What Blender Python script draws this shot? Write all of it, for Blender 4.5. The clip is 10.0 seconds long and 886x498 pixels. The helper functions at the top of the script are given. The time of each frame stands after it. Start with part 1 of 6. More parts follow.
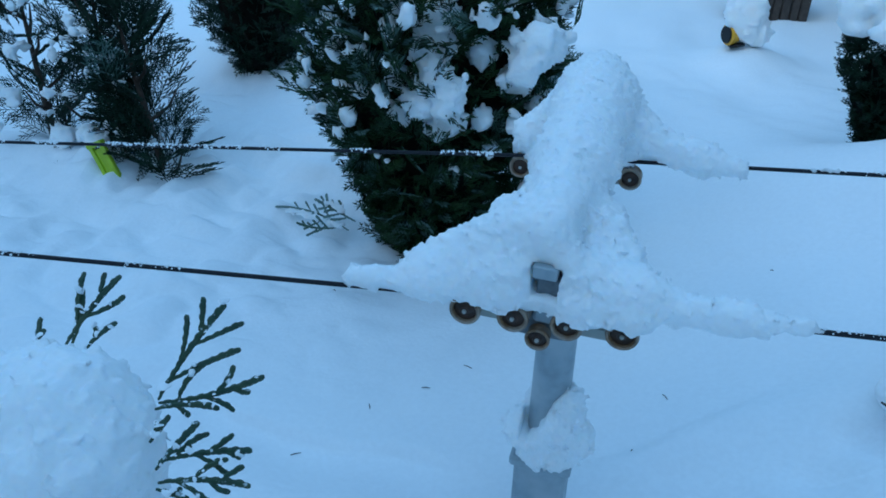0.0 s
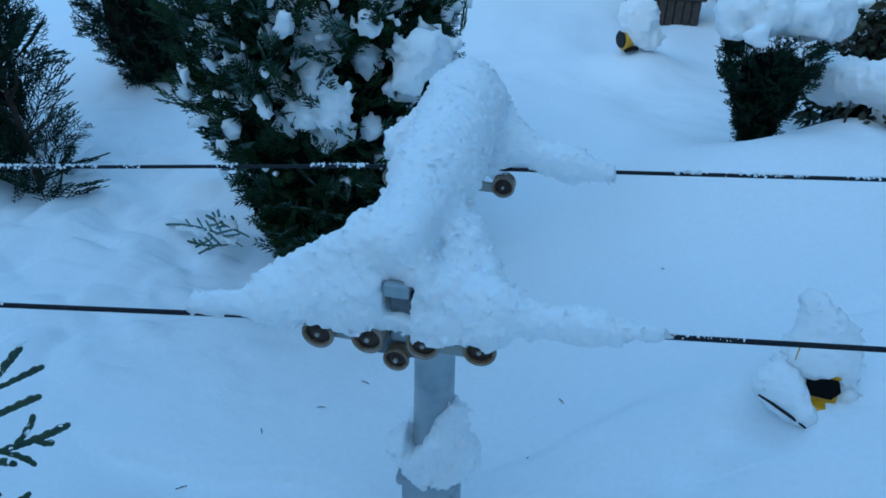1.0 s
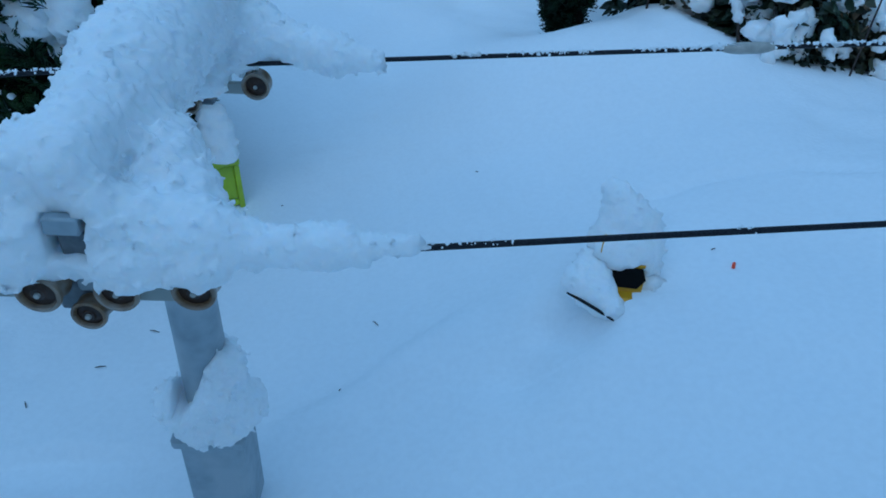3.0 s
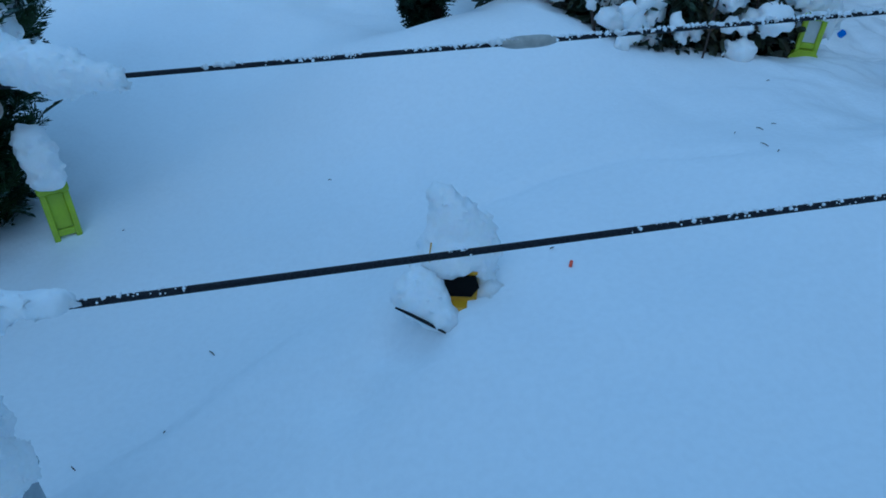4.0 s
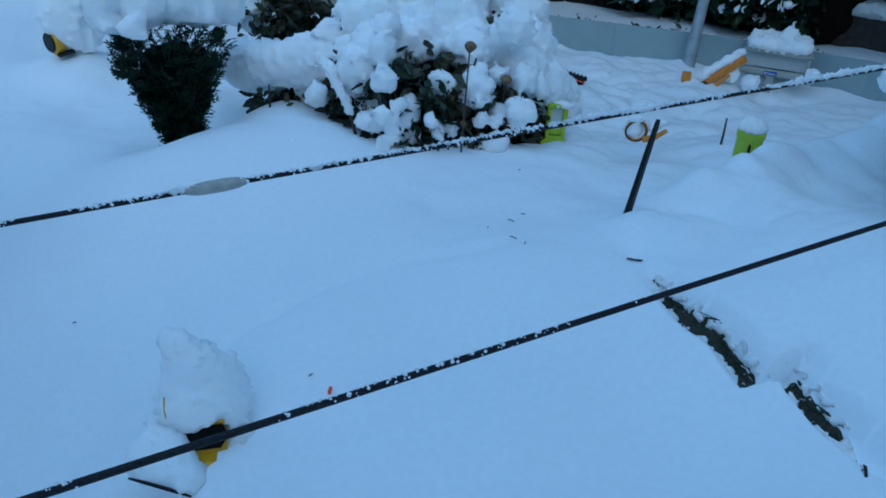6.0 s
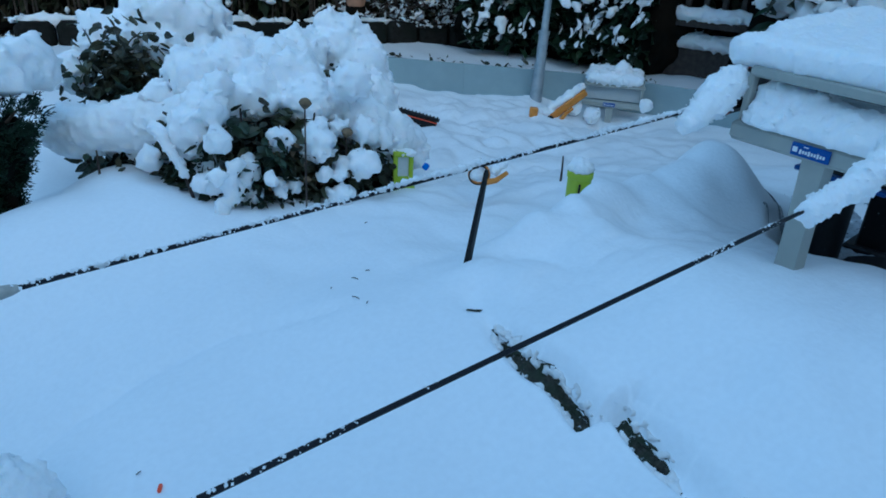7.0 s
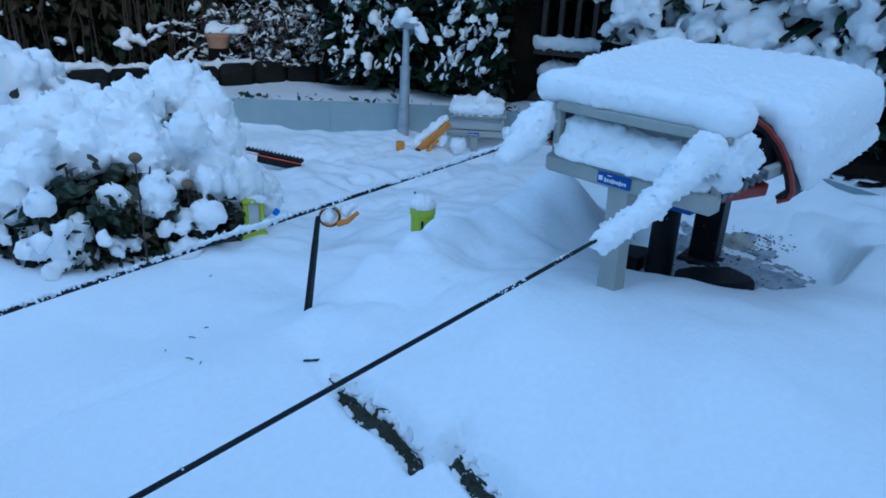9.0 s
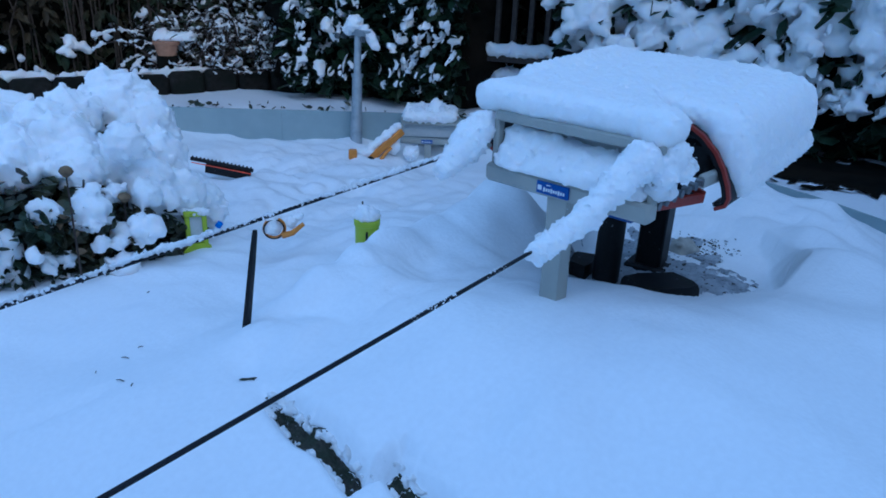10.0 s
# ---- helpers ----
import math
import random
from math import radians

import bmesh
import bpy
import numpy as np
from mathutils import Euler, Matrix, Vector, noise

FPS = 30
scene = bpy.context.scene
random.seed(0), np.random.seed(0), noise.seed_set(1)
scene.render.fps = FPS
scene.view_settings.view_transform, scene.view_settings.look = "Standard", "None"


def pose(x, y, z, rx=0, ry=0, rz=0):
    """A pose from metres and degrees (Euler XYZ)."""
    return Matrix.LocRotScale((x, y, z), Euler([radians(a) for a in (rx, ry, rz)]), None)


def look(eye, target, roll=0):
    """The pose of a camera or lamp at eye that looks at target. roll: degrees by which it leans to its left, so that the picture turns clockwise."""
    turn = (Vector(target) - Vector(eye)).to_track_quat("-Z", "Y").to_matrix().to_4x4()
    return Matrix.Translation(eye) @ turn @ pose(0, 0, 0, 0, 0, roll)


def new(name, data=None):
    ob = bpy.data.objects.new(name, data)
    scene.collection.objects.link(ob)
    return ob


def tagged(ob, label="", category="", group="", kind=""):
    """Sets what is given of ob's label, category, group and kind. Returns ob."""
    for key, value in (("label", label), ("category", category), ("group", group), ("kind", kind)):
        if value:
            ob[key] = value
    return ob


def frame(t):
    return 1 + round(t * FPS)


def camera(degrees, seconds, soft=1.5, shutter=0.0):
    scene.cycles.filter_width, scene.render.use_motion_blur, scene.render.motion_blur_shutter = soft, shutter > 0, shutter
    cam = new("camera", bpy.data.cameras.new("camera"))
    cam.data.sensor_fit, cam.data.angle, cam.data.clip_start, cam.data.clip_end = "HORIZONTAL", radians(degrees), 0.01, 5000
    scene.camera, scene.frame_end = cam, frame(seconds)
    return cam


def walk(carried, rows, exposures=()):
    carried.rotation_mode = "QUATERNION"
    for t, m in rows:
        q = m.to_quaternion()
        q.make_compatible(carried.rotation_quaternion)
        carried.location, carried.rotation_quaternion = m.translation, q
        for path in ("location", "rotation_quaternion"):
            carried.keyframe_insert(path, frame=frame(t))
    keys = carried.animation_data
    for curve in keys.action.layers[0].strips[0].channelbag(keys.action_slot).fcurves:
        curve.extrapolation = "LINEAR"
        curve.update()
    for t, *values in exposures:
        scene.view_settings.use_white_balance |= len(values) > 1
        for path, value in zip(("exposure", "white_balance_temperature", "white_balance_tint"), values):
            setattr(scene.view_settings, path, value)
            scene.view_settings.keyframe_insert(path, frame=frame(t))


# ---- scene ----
cam = camera(65.1, 10.0, soft=1.7)
# seconds, eye (m), Euler angles (degrees)
PATH = [
    (0.0, 0.0000, -0.0000, 0.4500, 59.55, -0.46, 18.55),
    (0.5, 0.0139, 0.0030, 0.4591, 61.09, -0.74, 16.59),
    (1.0, 0.0395, 0.0315, 0.4467, 60.19, -1.34, 12.08),
    (1.3, 0.0530, 0.0491, 0.4398, 59.72, -2.54, 9.21),
    (1.5, 0.0619, 0.0574, 0.4388, 59.62, -2.97, 7.57),
    (2.0, 0.0570, 0.0679, 0.4246, 57.67, -2.99, 5.27),
    (3.5, 0.1485, 0.1302, 0.3955, 53.57, -3.02, -4.83),
    (4.0, 0.2105, 0.1445, 0.3952, 54.01, -2.57, -7.87),
    (4.5, 0.2356, 0.1543, 0.3951, 54.86, -2.83, -10.22),
    (5.0, 0.2574, 0.1600, 0.4055, 58.13, -3.06, -13.67),
    (5.2, 0.2687, 0.1606, 0.4112, 59.15, -3.47, -16.65),
    (6.3, 0.3206, 0.1706, 0.4281, 61.78, -3.21, -25.76),
    (6.5, 0.3350, 0.1697, 0.4347, 62.41, -3.20, -28.33),
    (6.9, 0.3602, 0.1590, 0.4477, 64.43, -3.52, -33.01),
    (7.0, 0.3598, 0.1639, 0.4487, 64.53, -3.25, -33.82),
    (7.5, 0.3848, 0.1519, 0.4541, 66.09, -1.83, -36.82),
    (8.0, 0.4020, 0.1579, 0.4496, 67.00, -2.81, -39.89),
    (8.5, 0.4223, 0.1525, 0.4514, 66.17, -1.32, -41.07),
    (9.0, 0.4250, 0.1211, 0.4676, 67.37, -2.11, -43.17),
    (9.5, 0.4332, 0.1171, 0.4664, 67.84, -2.00, -44.47),
    (10.0, 0.4528, 0.1132, 0.4704, 67.97, -2.34, -46.37),
]
walk(cam, [(t, pose(x, y, z, a, b, c)) for t, x, y, z, a, b, c in PATH],
     exposures=[(0.0, 1.39, 5110, -12), (1.0, 1.28, 4950, -12), (2.2, 1.29, 5050, -12), (3.5, 1.10, 4940, -10), (5.0, 1.03, 4900, -11), (6.5, 1.19, 5100, -9), (8.0, 1.55, 5350, -13), (8.7, 1.49, 5060, -5), (9.4, 1.51, 5050, -1), (10.0, 1.38, 4880, 3)])

# ---- light: a snowy dusk under an open blue sky, no direct sun ----
sky_world = bpy.data.worlds.new("dusk_sky")
scene.world = sky_world
sky_world.use_nodes = True
_n = sky_world.node_tree.nodes
_sky = _n.new("ShaderNodeTexSky")
_sky.sky_type, _sky.sun_disc = "NISHITA", False
_sky.sun_elevation, _sky.sun_rotation = radians(28), radians(200)
_n["Background"].inputs["Strength"].default_value = 0.12
sky_world.node_tree.links.new(_sky.outputs["Color"], _n["Background"].inputs["Color"])
sun = new("sun", bpy.data.lights.new("sun", "SUN"))
sun.data.energy, sun.data.angle, sun.data.color = 0.15, radians(60), (0.6, 0.8, 1.0)
sun.matrix_world = look((0.9, 1.6, 5), (0.8, 1.3, 0.0))


# ---- materials ----
def material(name, base, rough=0.6, metal=0.0, vary=0.15, fine=200.0, coarse=20.0, bump=0.2, bump_scale=None, second=None, island=0.0,
             rand=0.0, spots=None, coat=0.0, spec=0.5, trans=0.0, soak=0.0):
    """Principled surface: two noises vary the colour, a third gives relief; second: the colour that the coarse noise mixes in."""
    m = bpy.data.materials.new(name)
    m.use_nodes = True
    t = m.node_tree
    b = t.nodes["Principled BSDF"]
    L = t.links.new
    co = t.nodes.new("ShaderNodeTexCoord").outputs["Object"]

    def noise_node(scale, detail=3.0):
        n = t.nodes.new("ShaderNodeTexNoise")
        n.inputs["Scale"].default_value, n.inputs["Detail"].default_value = scale, detail
        L(co, n.inputs["Vector"])
        return n.outputs["Fac"]

    def mixed(fac, a, c):
        n = t.nodes.new("ShaderNodeMix")
        n.data_type = "RGBA"
        L(fac, n.inputs[0]) if hasattr(fac, "links") else None
        for s, v in ((6, a), (7, c)):
            if hasattr(v, "links"):
                L(v, n.inputs[s])
            else:
                n.inputs[s].default_value = (*v, 1)
        return n.outputs[2]

    def stepped(fac, lo, hi):
        n = t.nodes.new("ShaderNodeMapRange")
        L(fac, n.inputs[0])
        n.inputs[1].default_value, n.inputs[2].default_value = lo, hi
        return n.outputs[0]

    dark = tuple(v * (1 - vary) for v in base)
    light = tuple(min(1, v * (1 + vary)) for v in base)
    col = mixed(stepped(noise_node(fine), 0.3, 0.7), dark, light)
    if second:
        col = mixed(stepped(noise_node(coarse), 0.42, 0.62), col, second)
    if spots:
        col = mixed(stepped(noise_node(spots[1], 4.0), spots[2], spots[2] + 0.06), col, spots[0])
    if island or rand:
        src = t.nodes.new("ShaderNodeNewGeometry").outputs["Random Per Island"] if island else t.nodes.new("ShaderNodeObjectInfo").outputs["Random"]
        amount = island or rand
        hsv = t.nodes.new("ShaderNodeHueSaturation")
        mr = t.nodes.new("ShaderNodeMapRange")
        L(src, mr.inputs[0])
        mr.inputs[3].default_value, mr.inputs[4].default_value = 1 - amount, 1 + amount
        L(mr.outputs[0], hsv.inputs["Value"])
        L(col, hsv.inputs["Color"])
        col = hsv.outputs["Color"]
    L(col, b.inputs["Base Color"])
    if soak:
        b.inputs["Subsurface Weight"].default_value = soak
        b.inputs["Subsurface Radius"].default_value, b.inputs["Subsurface Scale"].default_value = (0.8, 0.9, 1.0), 0.018
    b.inputs["Roughness"].default_value, b.inputs["Metallic"].default_value = rough, metal
    b.inputs["Coat Weight"].default_value = coat
    b.inputs["Specular IOR Level"].default_value = spec
    b.inputs["Transmission Weight"].default_value = trans
    if bump:
        bn = t.nodes.new("ShaderNodeBump")
        bn.inputs["Strength"].default_value, bn.inputs["Distance"].default_value = bump, 0.0025
        L(noise_node(bump_scale or fine, 8.0), bn.inputs["Height"])
        L(bn.outputs[0], b.inputs["Normal"])
    return m


SNOW = material("snow", (0.93, 0.94, 0.955), 0.8, vary=0.02, fine=300, bump=0.12, bump_scale=300, spec=0.15, soak=0.8)
FROST = material("frost", (0.93, 0.94, 0.955), 0.7, vary=0.02, bump=0.0, spec=0.2)
GROUND_SNOW = material("ground_snow", (0.92, 0.932, 0.95), 0.8, vary=0.02, fine=150, bump=0.32, bump_scale=170, spec=0.15)
ZINC = material("galvanised_steel", (0.36, 0.40, 0.43), 0.5, 0.5, vary=0.12, fine=90, coarse=25, second=(0.44, 0.47, 0.49), bump=0.1)
BOLT = material("dark_steel", (0.16, 0.17, 0.18), 0.45, 0.7, vary=0.2)
GREY = material("grey_plastic", (0.40, 0.40, 0.355), 0.5, vary=0.04, fine=60, coarse=18, second=(0.36, 0.365, 0.33), bump=0.06)
PALE = material("pale_plastic", (0.60, 0.62, 0.62), 0.5, vary=0.04, bump=0.05)
BLACK = material("black_plastic", (0.007, 0.007, 0.008), 0.5, vary=0.3, bump=0.1, spots=((0.25, 0.27, 0.29), 160, 0.70), spec=0.3)
ROPE = material("rope", (0.014, 0.015, 0.020), 0.6, vary=0.5, fine=900, bump=0.5, bump_scale=700, spec=0.25)
AMBER = material("amber_wheel", (0.20, 0.125, 0.065), 0.35, vary=0.3, fine=200, coarse=90, second=(0.30, 0.24, 0.18), bump=0.15, coat=0.3)
HUB = material("wheel_hub", (0.040, 0.018, 0.008), 0.45, vary=0.4)
SLEEVE = material("splice_sleeve", (0.42, 0.40, 0.36), 0.55, vary=0.15)
LIME = material("lime_plastic", (0.46, 0.58, 0.02), 0.4, vary=0.08, fine=80, coarse=25, second=(0.40, 0.50, 0.03), bump=0.05)
YELLOW = material("yellow_plastic", (0.62, 0.33, 0.01), 0.4, vary=0.1, fine=80, bump=0.05)
ORANGE = material("orange_plastic", (0.60, 0.23, 0.03), 0.45, vary=0.1, fine=80, bump=0.05)
RED = material("red_rim", (0.26, 0.028, 0.016), 0.45, vary=0.15, bump=0.05)
SCARLET = material("scarlet_plastic", (0.85, 0.10, 0.04), 0.4, vary=0.05, bump=0.0)
BLUE = material("blue_plate", (0.01, 0.07, 0.30), 0.35, vary=0.05, bump=0.0)
WHITE = material("white_print", (0.8, 0.82, 0.84), 0.5, vary=0.02, bump=0.0)
GLASS = material("dark_window", (0.004, 0.004, 0.004), 0.6, vary=0.2, bump=0.0, spec=0.1)
THIN = material("thin_snow_on_earth", (0.30, 0.32, 0.35), 0.85, vary=0.25, fine=300, coarse=26, second=(0.46, 0.49, 0.53), bump=0.7, bump_scale=260, spots=((0.045, 0.042, 0.036), 130, 0.60), spec=0.15)
THUJA = material("thuja_leaf", (0.014, 0.033, 0.011), 0.6, vary=0.35, fine=120, coarse=14, second=(0.030, 0.056, 0.018), bump=0.2, island=0.35, spec=0.2)
THUJA_FROST = material("frosted_thuja_leaf", (0.13, 0.19, 0.17), 0.6, vary=0.35, fine=120, coarse=30, second=(0.05, 0.09, 0.06), bump=0.2, island=0.3)
THUJA_DARK = material("dark_conifer_leaf", (0.011, 0.026, 0.013), 0.6, vary=0.3, fine=120, bump=0.2, island=0.4, spec=0.2)
THUJA_TIP = material("thuja_tip", (0.026, 0.056, 0.032), 0.5, vary=0.3, fine=260, coarse=60, second=(0.042, 0.068, 0.032), bump=0.3, spots=((0.55, 0.6, 0.62), 240, 0.63))
BARK = material("bark", (0.055, 0.038, 0.026), 0.85, vary=0.4, fine=90, bump=0.6)
LAUREL = material("laurel_leaf", (0.016, 0.034, 0.019), 0.42, vary=0.3, fine=40, coarse=9, second=(0.018, 0.036, 0.015), bump=0.1, island=0.4, spec=0.3)
SHRUB = material("shrub_leaf", (0.020, 0.036, 0.018), 0.5, vary=0.3, fine=60, coarse=12, second=(0.05, 0.045, 0.02), bump=0.1, island=0.5)
DRY = material("dry_leaf", (0.16, 0.11, 0.06), 0.8, vary=0.3, fine=90, bump=0.3, island=0.35)
TWIG = material("twig", (0.05, 0.035, 0.028), 0.8, vary=0.3, fine=120, bump=0.3)
# near-black colour that stands in for shade inside and behind foliage
SHADE = material("painted_shade", (0.006, 0.007, 0.006), 0.95, vary=0.5, fine=25, coarse=6, second=(0.014, 0.011, 0.008), bump=0.6, spec=0.05)
SOIL = material("wet_soil", (0.040, 0.036, 0.026), 0.85, vary=0.6, fine=260, coarse=60, second=(0.022, 0.030, 0.014), bump=1.0, bump_scale=260, spots=((0.5, 0.52, 0.55), 190, 0.66))
STONE = material("dark_stone", (0.018, 0.017, 0.015), 0.9, vary=0.3, fine=50, coarse=10, second=(0.011, 0.013, 0.010), bump=0.6, rand=0.25, spec=0.1)
PANEL = material("edging_panel", (0.30, 0.37, 0.38), 0.3, vary=0.05, fine=25, coarse=5, second=(0.26, 0.33, 0.35), bump=0.05, rand=0.08)
WOOD = material("weathered_wood", (0.05, 0.04, 0.034), 0.85, vary=0.3, fine=60, bump=0.5)
CLAY = material("clay_pot", (0.42, 0.22, 0.13), 0.75, vary=0.12, fine=50, bump=0.3)
PEBBLE = material("pebble", (0.42, 0.40, 0.35), 0.7, vary=0.15, fine=60, bump=0.2)


# ---- mesh helpers ----
class Geo:
    """Vertices and faces gathered for one mesh."""

    def __init__(self):
        self.v, self.f, self.n = [], [], 0

    def add(self, verts, faces):
        verts = np.asarray(verts, float).reshape(-1, 3)
        self.v.append(verts)
        self.f.extend([tuple(i + self.n for i in face) for face in faces])
        self.n += len(verts)
        return self

    def add_many(self, verts, faces, turns, places):
        """The same small mesh at many poses: turns (m, 3, 3) and places (m, 3)."""
        verts, faces = np.asarray(verts, float), np.asarray(faces)
        out = np.einsum("mij,nj->mni", turns, verts) + places[:, None, :]
        idx = faces[None] + (np.arange(len(turns)) * len(verts))[:, None, None] + self.n
        self.v.append(out.reshape(-1, 3))
        self.f.extend(map(tuple, idx.reshape(-1, faces.shape[1]).tolist()))
        self.n += out.shape[0] * out.shape[1]
        return self

    def box(self, centre, size, turn=None, chamfer=0.0015):
        hx, hy, hz = (s / 2 for s in size)
        c = min(chamfer, hx * 0.45, hy * 0.45, hz * 0.45)
        vs, key = [], {}
        for sx in (-1, 1):
            for sy in (-1, 1):
                for sz in (-1, 1):
                    for axis in range(3):
                        p = [sx * (hx - c), sy * (hy - c), sz * (hz - c)]
                        p[axis] = (sx * hx, sy * hy, sz * hz)[axis]
                        key[sx, sy, sz, axis] = len(vs)
                        vs.append(p)
        fs = []
        for axis in range(3):
            u, w = [k for k in range(3) if k != axis]
            for s in (-1, 1):
                q = []
                for a, b in ((-1, -1), (1, -1), (1, 1), (-1, 1)):
                    k = [0, 0, 0]
                    k[axis], k[u], k[w] = s, a, b
                    q.append(key[(*k, axis)])
                fs.append(q)
            for a in (-1, 1):
                for b in (-1, 1):
                    lo, hi = [0, 0, 0], [0, 0, 0]
                    lo[axis], hi[axis] = -1, 1
                    for k in (lo, hi):
                        k[u], k[w] = a, b
                    fs.append([key[(*lo, u)], key[(*hi, u)], key[(*hi, w)], key[(*lo, w)]])
        for sx in (-1, 1):
            for sy in (-1, 1):
                for sz in (-1, 1):
                    fs.append([key[sx, sy, sz, a] for a in range(3)])
        vs = np.array(vs)
        if turn is not None:
            vs = vs @ np.array(turn).T
        return self.add(vs + np.array(centre), fs)

    def tube(self, points, radii, sides=10, squash=1.0):
        pts = np.array(points, float)
        rad = np.broadcast_to(np.asarray(radii, float), (len(pts),))
        tang = np.gradient(pts, axis=0)
        tang /= np.linalg.norm(tang, axis=1)[:, None] + 1e-12
        up = np.array([0, 0, 1.0]) if abs(tang[0][2]) < 0.9 else np.array([1.0, 0, 0])
        rings = []
        for p, d, r in zip(pts, tang, rad):
            s = np.cross(d, up)
            s /= np.linalg.norm(s) + 1e-12
            up = np.cross(s, d)
            a = np.arange(sides) * 2 * math.pi / sides
            rings.append(p + r * (np.cos(a)[:, None] * s + squash * np.sin(a)[:, None] * up))
        fs = [(i * sides + j, i * sides + (j + 1) % sides, (i + 1) * sides + (j + 1) % sides, (i + 1) * sides + j)
              for i in range(len(pts) - 1) for j in range(sides)]
        fs.append(tuple(range(sides))[::-1])
        fs.append(tuple((len(pts) - 1) * sides + j for j in range(sides)))
        return self.add(np.concatenate(rings), fs)

    def lathe(self, profile, centre, axis, sides=24):
        """profile: (distance along the axis, radius) pairs."""
        d = np.array(axis, float)
        d /= np.linalg.norm(d)
        u = np.cross(d, (0, 0, 1) if abs(d[2]) < 0.9 else (1, 0, 0))
        u /= np.linalg.norm(u)
        w = np.cross(d, u)
        t = np.arange(sides) * 2 * math.pi / sides
        circle = np.cos(t)[:, None] * u + np.sin(t)[:, None] * w
        vs = np.concatenate([np.array(centre) + d * a + circle * max(r, 1e-5) for a, r in profile])
        n = len(profile)
        fs = [(i * sides + j, i * sides + (j + 1) % sides, (i + 1) * sides + (j + 1) % sides, (i + 1) * sides + j) for i in range(n - 1) for j in range(sides)]
        fs += [tuple(range(sides))[::-1], tuple((n - 1) * sides + j for j in range(sides))]
        return self.add(vs, fs)

    def prism(self, outline, a, b, frame_axes):
        """A closed outline (u, w) pushed from a to b along the third of the given axes (origin, u, w, along)."""
        o, u, w, d = (np.array(k, float) for k in frame_axes)
        n = len(outline)
        vs = [o + p * u + q * w + s * d for s in (a, b) for p, q in outline]
        fs = [(i, (i + 1) % n, n + (i + 1) % n, n + i) for i in range(n)] + [tuple(range(n))[::-1], tuple(range(n, 2 * n))]
        return self.add(vs, fs)

    def mesh(self, name, smooth=True):
        me = bpy.data.meshes.new(name)
        me.from_pydata(np.concatenate(self.v).tolist(), [], [list(k) for k in self.f])
        bm = bmesh.new()
        bm.from_mesh(me)
        if self.n < 60000:
            bmesh.ops.recalc_face_normals(bm, faces=bm.faces[:])
        bm.to_mesh(me)
        bm.free()
        if smooth:
            me.polygons.foreach_set("use_smooth", [True] * len(me.polygons))
            me.set_sharp_from_angle(angle=radians(38))
        return me


def part(name, geo, mat, parent=None, label="", smooth=True):
    ob = new(name, geo.mesh(name, smooth) if isinstance(geo, Geo) else geo)
    ob.data.materials.append(mat)
    if parent is not None:
        ob.parent = parent
    return tagged(ob, label)


def thing(name, label, category, group="", place=(0, 0, 0)):
    ob = new(name)
    ob.location = place
    return tagged(ob, label, category, group)


def under(ob, parent):
    """Hang a part, built in world metres, under a thing that stands elsewhere."""
    ob.parent = parent
    ob.matrix_parent_inverse = Matrix.Translation(parent.location).inverted()
    return ob


# ---- smooth random fields ----
_table = np.random.RandomState(5).rand(4096).astype(np.float32) * 2 - 1


def field(*coords, scale=1.0, seed=0):
    """Value noise, -1 to 1, of two or three coordinates; scale: size of its lumps in metres."""
    cells, fracs = [], []
    for c in coords:
        q = np.asarray(c, np.float32) / scale + 1000.37
        i = np.floor(q)
        w = q - i
        cells.append(i.astype(np.int64))
        fracs.append(w * w * (3 - 2 * w))
    primes = (73856093, 19349663, 83492791)
    out = 0
    for corner in range(2 ** len(coords)):
        h, wt = np.int64(seed * 7919 + 11), 1
        for k in range(len(coords)):
            bit = corner >> k & 1
            h = h + (cells[k] + bit) * primes[k]
            wt = wt * (fracs[k] if bit else 1 - fracs[k])
        h = (h ^ (h >> 13)) * np.int64(12741261)
        out = out + wt * _table[(h ^ (h >> 11)) & 4095]
    return out


def step(a, b, x):
    u = np.clip((x - a) / (b - a), 0, 1)
    return u * u * (3 - 2 * u)


def bell(x, y, cx, cy, s):
    return np.exp(-((x - cx) ** 2 + (y - cy) ** 2) / (2 * s * s))


def broken_edge(y):
    """x of the line along which the snow slab has broken from the bank."""
    return 0.770 + 0.06 * (y - 0.5) + step(0.497, 0.483, y) * (0.030 - 0.14 * (0.48 - y)) + 0.003 * field(y * 0 + 0.3, y, scale=0.04)


